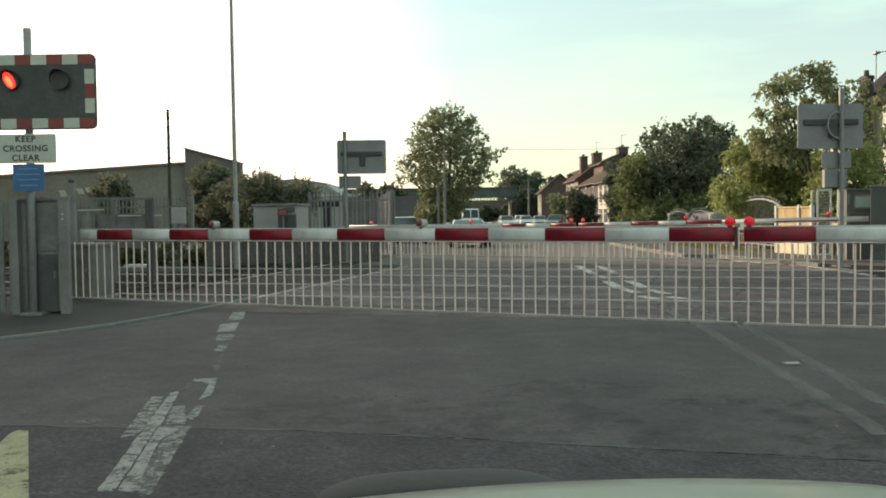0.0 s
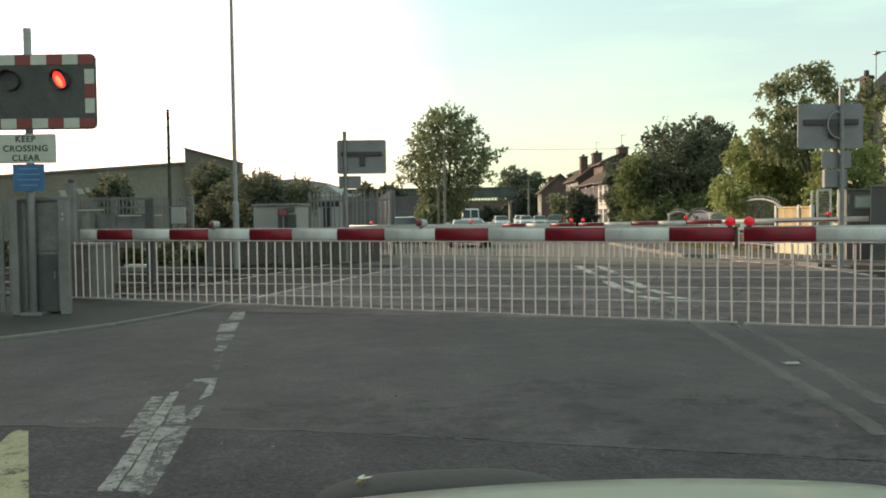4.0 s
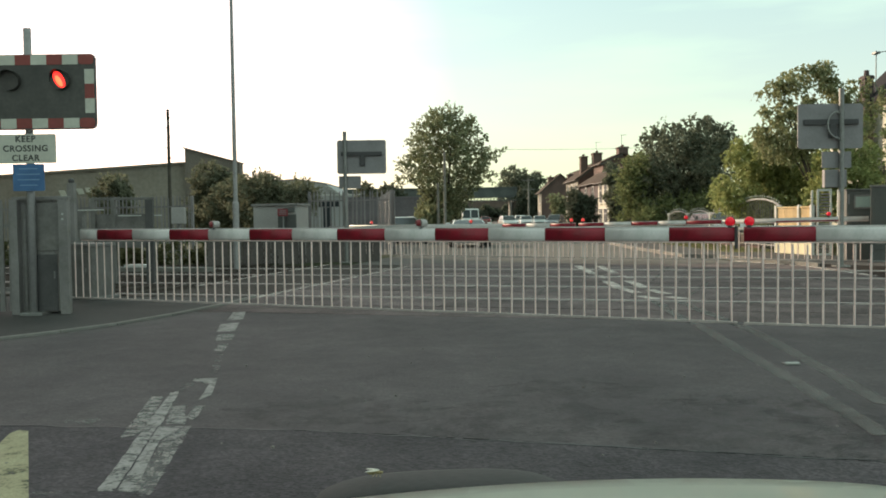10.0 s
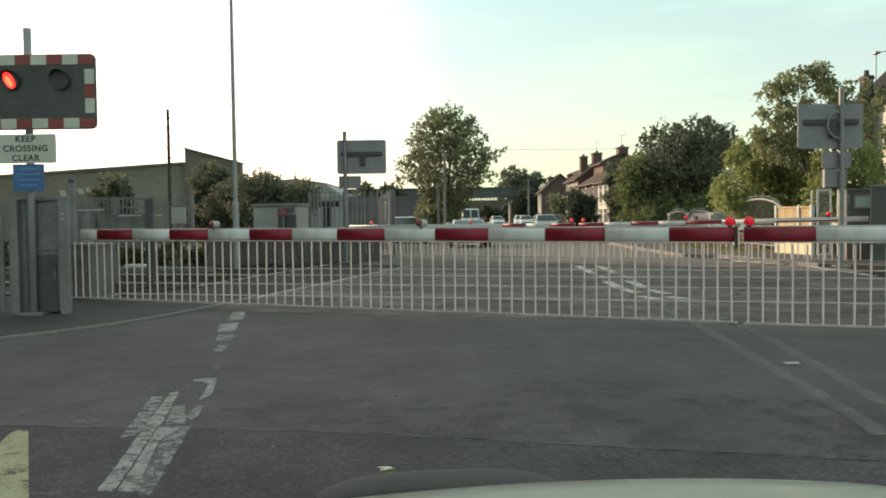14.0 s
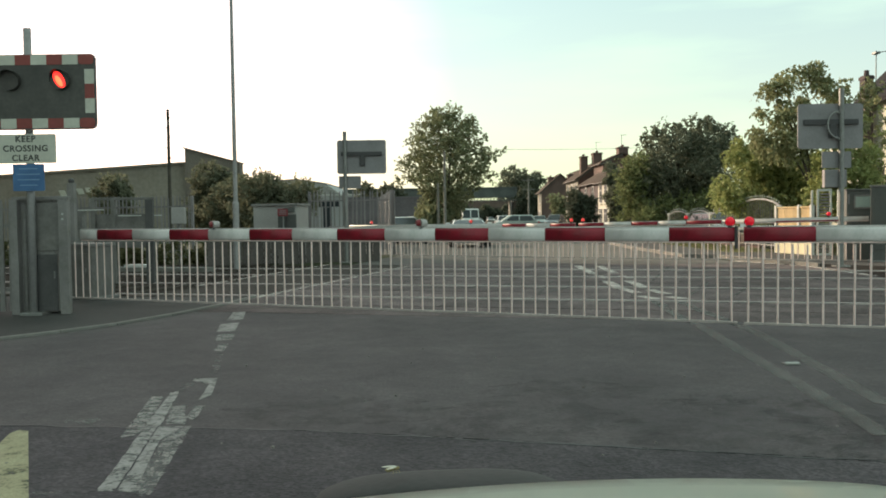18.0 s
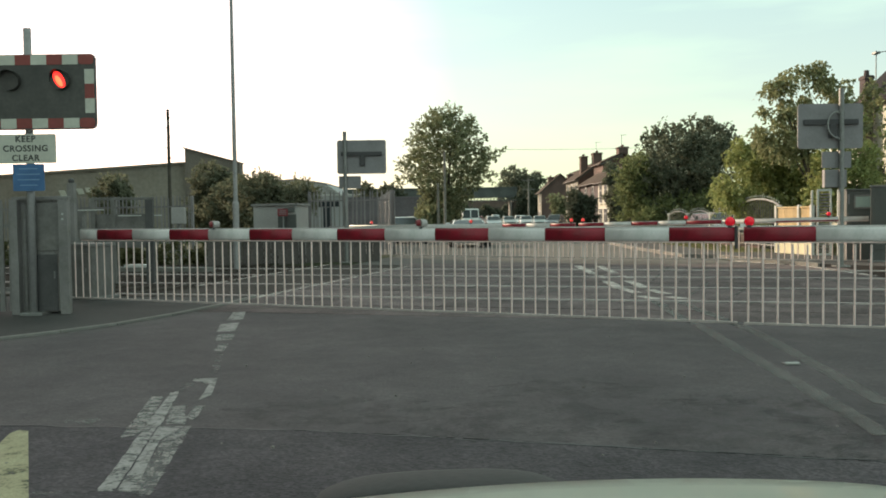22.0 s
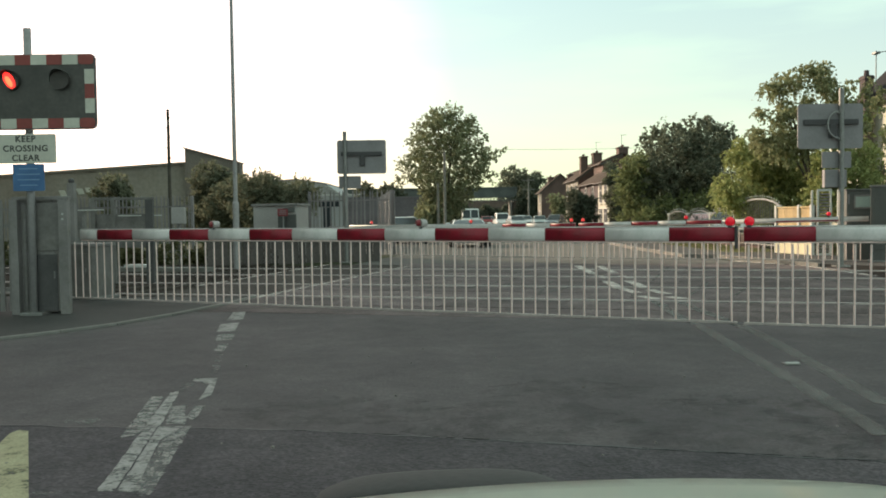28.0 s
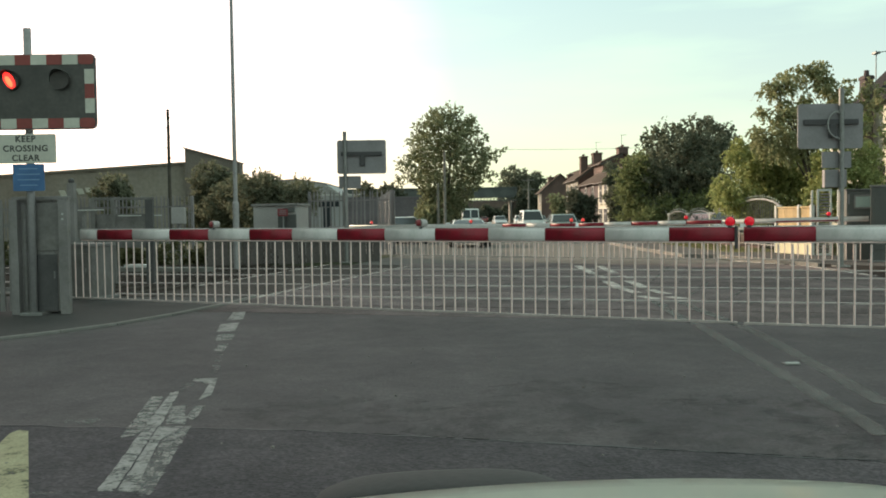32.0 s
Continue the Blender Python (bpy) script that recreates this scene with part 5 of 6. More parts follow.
    # bushes and ivy along the railway
    c = cluster(r, 26, 0, 0, 2.1, 2.0, 1.0, 1.25, 0.4, 0.7)
    tree(pose(-8.0, 40, 0), 0.8, 0.1, c, 9000, 0.085, LEAF_GREY, 13, "scrubby grey-green bush behind the railway fence", "bush", 0.3, 1)
    c = cluster(r, 30, 0, 0, 2.1, 3.1, 1.0, 1.2, 0.4, 0.75)
    tree(pose(-9.4, 43.5, 0), 0.6, 0.1, c, 9500, 0.09, LEAF_GREY, 28, "long grey-green thicket behind the railway fence", "bush", 0.2, 1)
    c = cluster(r, 32, 0, 0, 2.3, 1.55, 1.0, 1.95, 0.45, 0.7)
    tree(pose(-12.2, 46, 0), 0.8, 0.12, c, 12000, 0.095, LEAF_GREY, 14, "brownish climbing bush against the shed end", "bush", 0.2, 1)
    c = cluster(r, 9, 0, 0, 2.6, 0.9, 0.8, 1.1, 0.4, 0.6)
    tree(pose(-16.2, 42, 0), 0.8, 0.1, c, 3300, 0.095, LEAF_GREY, 15, "grey-green sapling in front of the long shed", "bush", 0.2, 1)
    c = cluster(r, 14, 0, 0, 2.6, 1.0, 1.0, 1.15, 0.4, 0.6)
    tree(pose(-3.75, 64, 0), 0.8, 0.12, c, 4600, 0.12, LEAF_SHADE, 16, "low dark tree behind the yard wall", "tree", 0.2, 1)
    c = cluster(r, 14, 0, 0, 3.0, 0.75, 0.9, 1.3, 0.35, 0.5)
    tree(pose(-5.72, 66, 0), 0.9, 0.12, c, 2400, 0.11, LEAF_GREY, 17, "grey-green tree behind the yard", "tree", 0.2, 1)
    # far trees round the bridge and the houses
    c = cluster(r, 20, 0, 0, 3.6, 2.4, 1.2, 3.4, 0.9, 1.4)
    tree(pose(18.2, 184, 0), 1.2, 0.25, c, 6000, 0.26, LEAF_SHADE, 26, "dark ivy scrub over the bridge abutment", "bush", 0.1, 1)
    c = cluster(r, 34, 0, 0, 8.3, 5.4, 4.0, 4.6, 1.3, 2.1) + cluster(r, 14, 4.0, 0, 4.5, 3.0, 3.0, 3.0, 1.3, 2.0)
    tree(pose(19.3, 205, 0), 4.0, 0.5, c, 12500, 0.30, LEAF_DARK, 18, "far dark round tree above the railway bridge", sway=0.2, groups=1)
    c = cluster(r, 18, 0.05, 0, 1.72, 0.82, 0.8, 1.28, 0.4, 0.6)
    tree(pose(9.95, 62, 0), 0.7, 0.12, c, 7500, 0.115, LEAF_SHADE, 19, "dark rounded garden bush before the terrace", "bush", 0.2, 1)
    c = cluster(r, 12, 0, 0, 2.2, 1.0, 1.0, 1.7, 0.5, 0.8)
    tree(pose(14.9, 108, 0), 0.8, 0.15, c, 3600, 0.17, LEAF_OLIVE, 20, "green garden tree between the far houses", "bush", 0.2, 1)
    c = cluster(r, 46, 0, 0, 2.3, 20.0, 3.0, 2.0, 1.0, 1.5)
    tree(pose(10.0, 245, 0), 1.2, 0.3, c, 11000, 0.55, LEAF_SHADE, 21, "far scrub seen beneath the railway bridge", "bush", 0.1, 1)
    c = cluster(r, 22, 0, 0, 2.3, 12.0, 3.0, 2.0, 1.0, 1.8)
    tree(pose(-30.0, 130, 0), 1.2, 0.3, c, 5500, 0.30, LEAF_GREEN, 22, "far line of scrub beyond the yard", "bush", 0.1, 1)
    c = cluster(r, 34, 0, 0, 1.25, 3.4, 0.8, 0.95, 0.45, 0.75)
    tree(pose(13.6, 44, 0), 0.4, 0.08, c, 11000, 0.09, LEAF_GREEN, 24, "clipped green hedge behind the garden railings", "bush", 0.2, 1)
    c = cluster(r, 16, 0, 0, 3.0, 0.6, 0.7, 2.3, 0.35, 0.55)
    tree(pose(12.7, 62.3, 0), 1.2, 0.12, c, 6500, 0.10, LEAF_DARK, 23, "dark garden tree beside the terrace chimney", "tree", 0.3, 1)


woods()


def weeds():
    """Rough growth along the foot of the fence and beside the ballast."""
    r = random.Random(4)
    for name, p, n, wide, count, label in (("weeds", (-8.0, 26.2), 26, 2.6, 5200, "rough yellow-green weeds along the railway fence"), ("weeds", (-13.0, 27.5), 22, 3.0, 4200, "rough weeds at the back of the track"), ("weeds", (12.8, 24.5), 10, 1.2, 2200, "low green growth behind the gate")):
        ob = leaves(name, None, WEED, [(r.uniform(-wide, wide), r.uniform(-0.5, 0.5), r.uniform(0.1, 0.45), 0.35, 0.3, 0.3) for _ in range(n)], count, 0.06, 31 + n)
        ob.location = (*p, 0)
        tagged(ob, label, "weeds", kind="stuff")


weeds()


# ---- buildings ----
def window(owner, x, y, z, w, h, face):
    """A white framed window on a wall; face: degrees about z of the wall's outward side (0: towards -y)."""
    o = part("window", box(B(), w, 0.06, h, 0, 0, 0, 0.006), PANE, owner, "dark window")
    o.matrix_basis = pose(x, y, z, 0, 0, face)
    fr = B()
    for s in (-1, 1):
        box(fr, 0.05, 0.09, h + 0.05, s * w / 2, 0, 0)
        box(fr, w + 0.07, 0.09, 0.06, 0, 0, s * h / 2)
    box(fr, 0.035, 0.085, h, 0, 0, 0)
    box(fr, w, 0.085, 0.035, 0, 0, h * 0.2)
    part("window_frame", fr, PLASTIC_WHITE, o, "white frame")
    part("window_sill", box(B(), w + 0.3, 0.2, 0.08, 0, -0.06, -h / 2 - 0.08), RENDER_WHITE, o)


def chimney(owner, x, y, z, w, h, pots=2, stack=BRICK):
    o = part("chimney", box(box(B(), w, w * 1.3, h, x, y, z + h / 2, 0.02), w * 1.16, w * 1.5, 0.14, x, y, z + h - 0.1, 0.02), stack, owner, "brick chimney stack")
    for i in range(pots):
        part("chimney_pot", rod(B(), (x, y + (i - (pots - 1) / 2) * w * 0.6, z + h), (x, y + (i - (pots - 1) / 2) * w * 0.6, z + h + 0.22), 0.11, 0.09, 10), stack, o)


def house(m, depth, length, eaves, ridge, wall, front_wall, label, windows, chimneys, door=None, name="house", group="terraced houses"):
    """A gabled house: its front looks to -x, its ridge runs along y, its near gable looks to -y."""
    t = thing(name, m, label, "house", group)
    x0, x1, xm = 0.0, depth, depth / 2
    part("wall", prism(B(), [(x0, -0.03), (x1, -0.03), (x1, eaves), (xm, ridge), (x0, eaves)], 0, length), wall, t, "gable and side walls")
    part("front_wall", box(B(), 0.06, length + 0.02, eaves, -0.03, length / 2, eaves / 2), front_wall, t, "front wall")
    k = (ridge - eaves) / (xm - x0)
    for s in (-1, 1):
        xa, xb = (x0 - 0.35, xm) if s < 0 else (x1 + 0.35, xm)
        za = eaves - 0.35 * k
        pts = [(xa, za + 0.02), (xb, ridge + 0.02), (xb, ridge + 0.16), (xa, za + 0.16)]
        part("roof", prism(B(), pts, -0.25, length + 0.25), SLATE, t, "brown tiled roof slope")
    part("gutter", rod(B(), (x0 - 0.38, -0.2, eaves - 0.3 * k), (x0 - 0.38, length + 0.2, eaves - 0.3 * k), 0.06, seg=8), TRIM_DARK, t)
    part("fascia", prism(B(), [(x0 - 0.35, eaves - 0.35 * k - 0.16), (xm, ridge - 0.16), (xm, ridge + 0.02), (x0 - 0.35, eaves - 0.35 * k + 0.02)], -0.3, -0.26), TRIM_DARK, t, "dark barge board")
    for y, z, w, h in windows:
        window(t, -0.06, y, z, w, h, -90)
    if door is not None:
        part("door", box(B(), 0.06, 0.9, 2.05, -0.07, door, 1.05, 0.01), DARK_PAINT, t)
    for cx, cy, w, h in chimneys:
        z = eaves + (1 - abs(cx - xm) / xm) * (ridge - eaves) - 0.3
        chimney(t, cx, cy, z, w, h)
    return t


def terrace():
    house(pose(12.6, 64, 0), 3.0, 4.3, 4.0, 4.75, BROWN_BRICK, RENDER_WHITE, "low white-fronted terrace house with a brown roof",
          [(1.1, 3.0, 1.1, 1.4), (3.1, 3.0, 1.1, 1.4), (1.1, 1.2, 1.3, 1.3), (3.1, 1.2, 1.2, 1.3)], [], None)
    house(pose(13.3, 68.6, 0), 3.2, 12.6, 4.25, 5.2, BROWN_BRICK, DARK_BRICK, "low brown brick terrace house set back behind the bush",
          [(2.0, 3.2, 1.0, 1.3), (6.0, 3.2, 1.0, 1.3), (9.5, 3.2, 1.0, 1.3)], [], 4.0)
    house(pose(14.45, 90, 0), 4.6, 8.6, 5.3, 7.0, BRICK, FRONT_CREAM, "tall red brick house with a pale front and big chimneys",
          [(1.5, 4.1, 1.0, 1.35), (4.2, 4.1, 1.0, 1.35), (1.5, 1.3, 1.5, 1.4), (7.0, 4.1, 1.0, 1.35), (7.0, 1.3, 1.5, 1.4)], [(0.85, 1.8, 0.75, 2.1), (2.1, 0.8, 0.92, 1.45)], 5.6)
    house(pose(15.8, 83, 0), 3.6, 5.0, 6.5, 7.3, BRICK, BRICK, "tall dark brick house end beside the broad tree", [(2.5, 4.0, 1.0, 1.3)], [(2.15, 1.6, 0.95, 1.25)], 3.8)
    house(pose(14.75, 126, 0), 5.6, 4.5, 5.0, 7.5, BRICK, FRONT_CREAM, "far red brick house at the road's bend", [(1.5, 4.0, 1.0, 1.4), (1.5, 1.4, 1.2, 1.5)], [(1.6, 2.0, 0.8, 1.1)], 3.6)
    house(pose(18.8, 128, 0), 5.5, 12.0, 6.0, 8.4, BROWN_BRICK, BROWN_BRICK, "far brown brick house behind the others", [(3, 4.0, 1.2, 1.5)], [(2.7, 1.0, 0.9, 1.2), (0.8, 2.0, 0.9, 1.3)], 6)
    house(pose(26, 262, 0, 0, 0, 90), 7.0, 34.0, 4.4, 6.4, BROWN_BRICK, BROWN_BRICK, "distant low brown terrace beyond the railway bridge", [(4 + 4 * i, 2.9, 1.3, 1.5) for i in range(8)], [(3.5, 8.0, 0.9, 1.0), (3.5, 22.0, 0.9, 1.0)])


terrace()


def roof_aerial(m, label):
    t = thing("roof_aerial", m, label, "aerial", "roof aerials")
    part("mast", rod(B(), (0, 0, 0), (0, 0, 1.25), 0.02, seg=6), GALVANISED, t)
    part("boom", rod(B(), (-0.1, 0, 1.2), (0.5, 0, 1.26), 0.014, seg=6), GALVANISED, t)
    for i in range(5):
        part("element", rod(B(), (i * 0.11, -0.2, 1.21 + 0.01 * i), (i * 0.11, 0.2, 1.21 + 0.01 * i), 0.012, seg=5), GALVANISED, t)


roof_aerial(pose(17.9, 84.6, 8.05), "thin television aerial on a terrace chimney")
roof_aerial(pose(16.5, 90.8, 7.9), "thin television aerial on a brick chimney")


def white_house():
    t = thing("house", pose(17.4, 31.0, 0), "white rendered house with a brick chimney behind trees", "house")
    part("wall", prism(B(), [(0, -0.03), (7, -0.03), (7, 5.9), (3.5, 9.2), (0, 5.9)], 0, 4.3), RENDER_WHITE, t, "white rendered wall")
    for s in (0, 1):
        pts = [(-0.3, 5.6), (3.5, 9.25), (3.5, 9.42), (-0.3, 5.8)] if s == 0 else [(7.3, 5.6), (3.5, 9.25), (3.5, 9.42), (7.3, 5.8)]
        part("roof", prism(B(), pts, -0.35, 4.5), DARK_SLATE, t, "dark tiled roof slope")
    part("barge_board", prism(B(), [(-0.3, 5.45), (3.5, 9.08), (3.5, 9.25), (-0.3, 5.62)], -0.40, -0.36), PLASTIC_WHITE, t, "white barge board")
    part("back_wing", box(B(), 6.4, 3.0, 4.9, 3.3, 5.8, 2.45), RENDER_WHITE, t, "lower back wing")
    chimney(t, -0.33, 3.2, 0.0, 0.35, 6.75, 1, DARK_BRICK)
    window(t, 0.75, -0.04, 4.2, 0.9, 1.2, 0)
    window(t, 2.2, -0.04, 1.3, 1.6, 1.3, 0)
    a = part("aerial", rod(B(), (0.05, 3.2, 4.85), (0.05, 3.2, 7.75), 0.02, seg=6), GALVANISED, t)
    part("aerial_head", box(box(B(), 0.7, 0.02, 0.03, 0.3, 3.2, 7.7, turn=(0, -8, 0)), 0.2, 0.3, 0.08, 0.05, 3.2, 7.65), GALVANISED, a)


white_house()


def long_shed():
    t = thing("railway_shed", pose(0, 0, 0), "long dark weathered shed beyond the railway", "shed")
    a = [(-80, 60), (-18.1, 60), (-18.1, 72), (-80, 72)]
    bm = B()
    # the eaves rise a little towards the higher end bay
    pts = [(-80, -0.03), (-18.05, -0.03), (-18.05, 5.48), (-31.2, 4.75), (-45, 4.1), (-80, 3.0)]
    part("wall", prism(bm, pts, 60, 72), SHED_WALL, t, "dark weathered wall")
    part("end_bay", prism(B(), [(-18.0, -0.03), (-14.18, -0.03), (-14.18, 5.33), (-18.0, 6.40)], 59.6, 60.6), SHED_BRICK, t, "brown end bay with a sloping top")
    part("coping", prism(B(), [(-18.1, 6.42), (-14.1, 5.31), (-14.1, 5.40), (-18.1, 6.51)], 59.5, 60.7), SHED_BRICK, t)
    part("eaves_band", prism(B(), [(-45, 3.98), (-31.2, 4.63), (-18.1, 5.36), (-18.1, 5.50), (-31.2, 4.78), (-45, 4.13)], 59.85, 60), SHED_WALL, t)
    for i in range(6):
        part("wall_light", prism(B(), [(0, 0), (0.42, 0), (0.25, 0.42), (-0.17, 0.42)], -0.05, 0), SIGN_WHITE, t, "small slanted pale window").matrix_basis = pose(-26.9 + i * 0.62 + (1.1 if i > 3 else 0), 59.98, 3.2 + i * 0.055)
    w = thing("warehouse", pose(-15.4, 90, 0), "pale blue-grey clad warehouse in the distance", "warehouse")
    part("wall", prism(B(), [(-9, -0.03), (8, -0.03), (8, 3.9), (4.6, 3.95), (3.2, 5.0), (0, 5.5), (-9, 5.0)], 0, 14), CLADDING, w)
    part("roof_edge", prism(B(), [(-9, 5.0), (0, 5.5), (3.2, 5.0), (3.2, 5.15), (0, 5.66), (-9, 5.16)], -0.1, 14), SIGN_BACK, w)
    for i in range(7):
        part("cladding_rib", box(B(), 0.12, 0.06, 3.8, -4 + i * 1.5, -0.03, 1.9), SIGN_BACK, w)
    part("window_strip", box(B(), 5, 0.05, 0.7, 2.0, -0.04, 3.0), PANE, w)
    part("loading_door", box(B(), 0.9, 0.05, 2.6, 3.2, -0.04, 1.3, 0.02), PANE, w, "dark loading door")
    for i in range(4):
        part("outside_stair", box(B(), 0.9, 0.3, 0.07, 3.4 + i * 0.42, -0.3, 4.75 - i * 0.3, turn=(0, 12, 0)), PLASTIC_WHITE, w, "pale slanted stair rail")
    part("gutter_band", box(B(), 9.0, 0.06, 0.12, 3.4, -0.04, 3.9), PLASTIC_WHITE, w, "pale band")
    k = thing("boundary_wall", pose(-3.5, 60, 0), "grey wall at the back of the yard", "wall")
    part("wall", box(B(), 7.5, 0.3, 2.75, 0.3, 0, 1.375), BLOCKWORK, k)
    part("coping", box(B(), 7.6, 0.4, 0.1, 0.3, 0, 2.8), BLOCKWORK, k)
    # added out of view: a tall block whose shadow covers road and crossing
    f = thing("factory", pose(-36, 4, 0), "unseen plain brick block added to shade the road", "factory")
    part("wall", box(B(), 8, 73, 20.0, 0, 12.75, 10.0), BROWN_BRICK, f)
    part("parapet", box(B(), 8.4, 73.4, 0.5, 0, 12.75, 20.2), KERB, f)


long_shed()


def bridge():
    t = thing("railway_bridge", pose(0, 190, 0), "dark steel lattice girder bridge over the road", "bridge")
    part("deck", box(B(), 40, 5, 0.4, -3.5, 0, 6.3), BRIDGE_STEEL, t)
    part("top_chord", box(B(), 40, 0.4, 0.35, -3.5, -2.6, 7.75), BRIDGE_STEEL, t)
    part("parapet", box(B(), 40, 0.12, 2.1, -3.5, -2.5, 6.7), BRIDGE_STEEL, t, "solid steel girder web")
    for i in range(14):
        part("stiffener", box(B(), 0.1, 0.14, 1.9, -3 + i * 1.6, -2.64, 6.7), BRIDGE_STEEL, t)
    part("bottom_chord", box(B(), 40, 0.3, 0.2, -3.5, -2.6, 4.95), BRIDGE_STEEL, t)
    part("middle_chord", box(B(), 40, 0.3, 0.16, -3.5, -2.6, 5.66), BRIDGE_STEEL, t)
    shared = None
    for i in range(60):
        m = pose(-3 + (i // 2) * 0.72, -2.6, 5.3, 0, 40 if i % 2 else -40, 0)
        if shared is None:
            shared = part("lattice_bar", box(B(), 0.13, 0.14, 0.9), BRIDGE_STEEL, t)
            shared.matrix_basis = m
        else:
            again(shared, m, t)
    for x, w in ((17.3, 3.4), (-12.0, 20.0)):
        part("abutment", box(B(), w, 6, 4.9, x if x > 0 else x, 0.5, 2.45), BROWN_BRICK if x > 0 else SHED_WALL, t, "brick abutment")
    part("pier", box(B(), 0.45, 4, 4.7, 15.1, -0.8, 2.35), KERB, t, "pale end pier")


bridge()


# ---- garden fronts on the sunny side ----
def garden_fronts():
    t = thing("panel_fence", pose(10.33, 26.2, 0.08, 0, 0, math.degrees(math.atan2(-1.55, 0.33))), "sunlit cream wall topped with pale timber panels", "garden fence")
    part("low_wall", box(B(), 1.74, 0.12, 0.45, 0.87, 0.0, 0.225, 0.01), CREAM_WALL, t)
    shared = None
    for i in range(13):
        m = pose(0.07 + i * 0.135, 0.0, 0.90)
        if shared is None:
            shared = part("board", box(B(), 0.128, 0.03, 0.92, 0, 0, 0, 0.004), TIMBER, t)
            shared.matrix_basis = m
        else:
            again(shared, m, t)
    for x in (0.0, 1.13, 1.72):
        part("post", box(B(), 0.09, 0.10, 1.45, x, -0.01, 0.725, 0.008), PLASTIC_WHITE, t, "white post")
    part("capping", box(B(), 1.76, 0.09, 0.05, 0.87, 0, 1.39, 0.008), TIMBER, t)
    g = thing("louvred_gate", pose(10.48, 23.9, 0.08, 0, 0, -12), "white metal gate with horizontal slats", "gate")
    for x in (0.085, 0.425):
        part("gate_stile", box(B(), 0.05, 0.06, 1.86, x, 0, 0.94, 0.006), PLASTIC_WHITE, g)
    for z in (0.05, 1.0, 1.85):
        part("gate_rail", box(B(), 0.35, 0.06, 0.06, 0.255, 0, z, 0.006), PLASTIC_WHITE, g)
    for i in range(20):
        if i == 10:
            continue
        part("slat", box(B(), 0.30, 0.02, 0.035, 0.255, 0.0, 0.14 + i * 0.084, turn=(25, 0, 0)), SIGN_BACK, g)
    part("gate_post", box(B(), 0.05, 0.08, 1.85, -0.065, 0, 0.925, 0.008), PLASTIC_WHITE, g)
    part("gate_post", box(B(), 0.045, 0.08, 1.85, 0.62, 0, 0.925, 0.008), PLASTIC_WHITE, g)
    k = thing("kiosk", pose(10.5, 21.6, 0.08, 0, 0, -12), "dark green-grey equipment kiosk with a pale panel", "equipment kiosk")
    part("kiosk_body", box(B(), 0.64, 0.6, 1.76, 0.10, 0.2, 0.88, 0.02), KIOSK_GREEN, k)
    part("kiosk_roof", box(B(), 0.68, 0.66, 0.05, 0.10, 0.2, 1.785, 0.015), KIOSK_GREEN, k)
    part("panel", box(B(), 0.37, 0.02, 0.27, 0.17, -0.11, 1.48, 0.01), surface("pale_green_panel", (0.34, 0.42, 0.38), 0.4), k, "pale green panel")
    frame_bars = B()
    for dx, dz, w, h in ((0, 0.155, 0.45, 0.04), (0, -0.155, 0.45, 0.04), (-0.205, 0, 0.04, 0.35), (0.205, 0, 0.04, 0.35)):
        box(frame_bars, w, 0.03, h, 0.17 + dx, -0.112, 1.48 + dz, 0.005)
    part("panel_frame", frame_bars, GREY_PAINT, k, "grey frame round the panel")
    part("kiosk_door", box(B(), 0.56, 0.02, 1.1, 0.10, -0.108, 0.66, 0.006), KIOSK_GREEN, k)
    part("door_handle", box(B(), 0.02, 0.02, 0.12, 0.31, -0.125, 0.75, 0.004), GALVANISED, k)
    part("edge_strip", box(B(), 0.03, 0.012, 0.25, -0.17, -0.107, 1.55), SIGN_BACK, k, "pale edge strip")
    # railings with arched tops along the gardens
    def arch_bay(m, w, h0, rise, group_label, bars, gate=False):
        a = thing("arched_gate" if gate else "arched_railing", m, group_label, "garden gate" if gate else "railing", "garden railings")
        n = 14
        arc = [(-w / 2 * math.cos(math.pi * i / n), h0 + rise * math.sin(math.pi * i / n)) for i in range(n + 1)]
        bm = B()
        for p, q in zip(arc, arc[1:]):
            rod(bm, (p[0], 0, p[1]), (q[0], 0, q[1]), 0.035 if gate else 0.026, seg=6)
        part("arch", bm, LAMP_STEEL, a)
        for z in (0.12, h0 * 0.55):
            part("rail", box(B(), w, 0.03, 0.04, 0, 0, z), GALVANISED, a)
        for i in range(bars):
            x = -w / 2 + w * (i + 0.5) / bars
            top = h0 + rise * math.sqrt(max(0, 1 - (2 * x / w) ** 2)) + 0.09
            o = part("bar", rod(B(), (x, 0, 0.05), (x, 0, top), 0.010, seg=6), GALVANISED, a)
            part("finial", rod(B(), (x, 0, top), (x, 0, top + 0.06), 0.026, 0.004, 6), PLASTIC_WHITE, o)
        for s in (-1, 1):
            part("post", box(B(), 0.1, 0.1, h0 + 0.22, s * w / 2, 0, (h0 + 0.22) / 2, 0.01), PLASTIC_WHITE, a, "white post")
        return a
    face = -88
    arch_bay(pose(11.35, 30.6, 0.08, 0, 0, face), 4.2, 1.22, 0.52, "tall arched metal drive gate with spiked top", 22, True)
    for y, w in ((34.6, 3.0), (37.9, 3.0), (41.2, 3.0), (44.6, 3.0)):
        arch_bay(pose(11.45, y, 0.08, 0, 0, face), w, 1.05, 0.33, "low arched metal garden railing between white posts", 12)
    w = thing("garden_wall", pose(11.6, 28.4, 0.0, 0, 0, 91), "low brick garden wall under the railings", "garden wall")
    part("brickwork", box(B(), 20, 0.22, 0.5, 12.2, 0, 0.25, 0.01), BRICK, w)
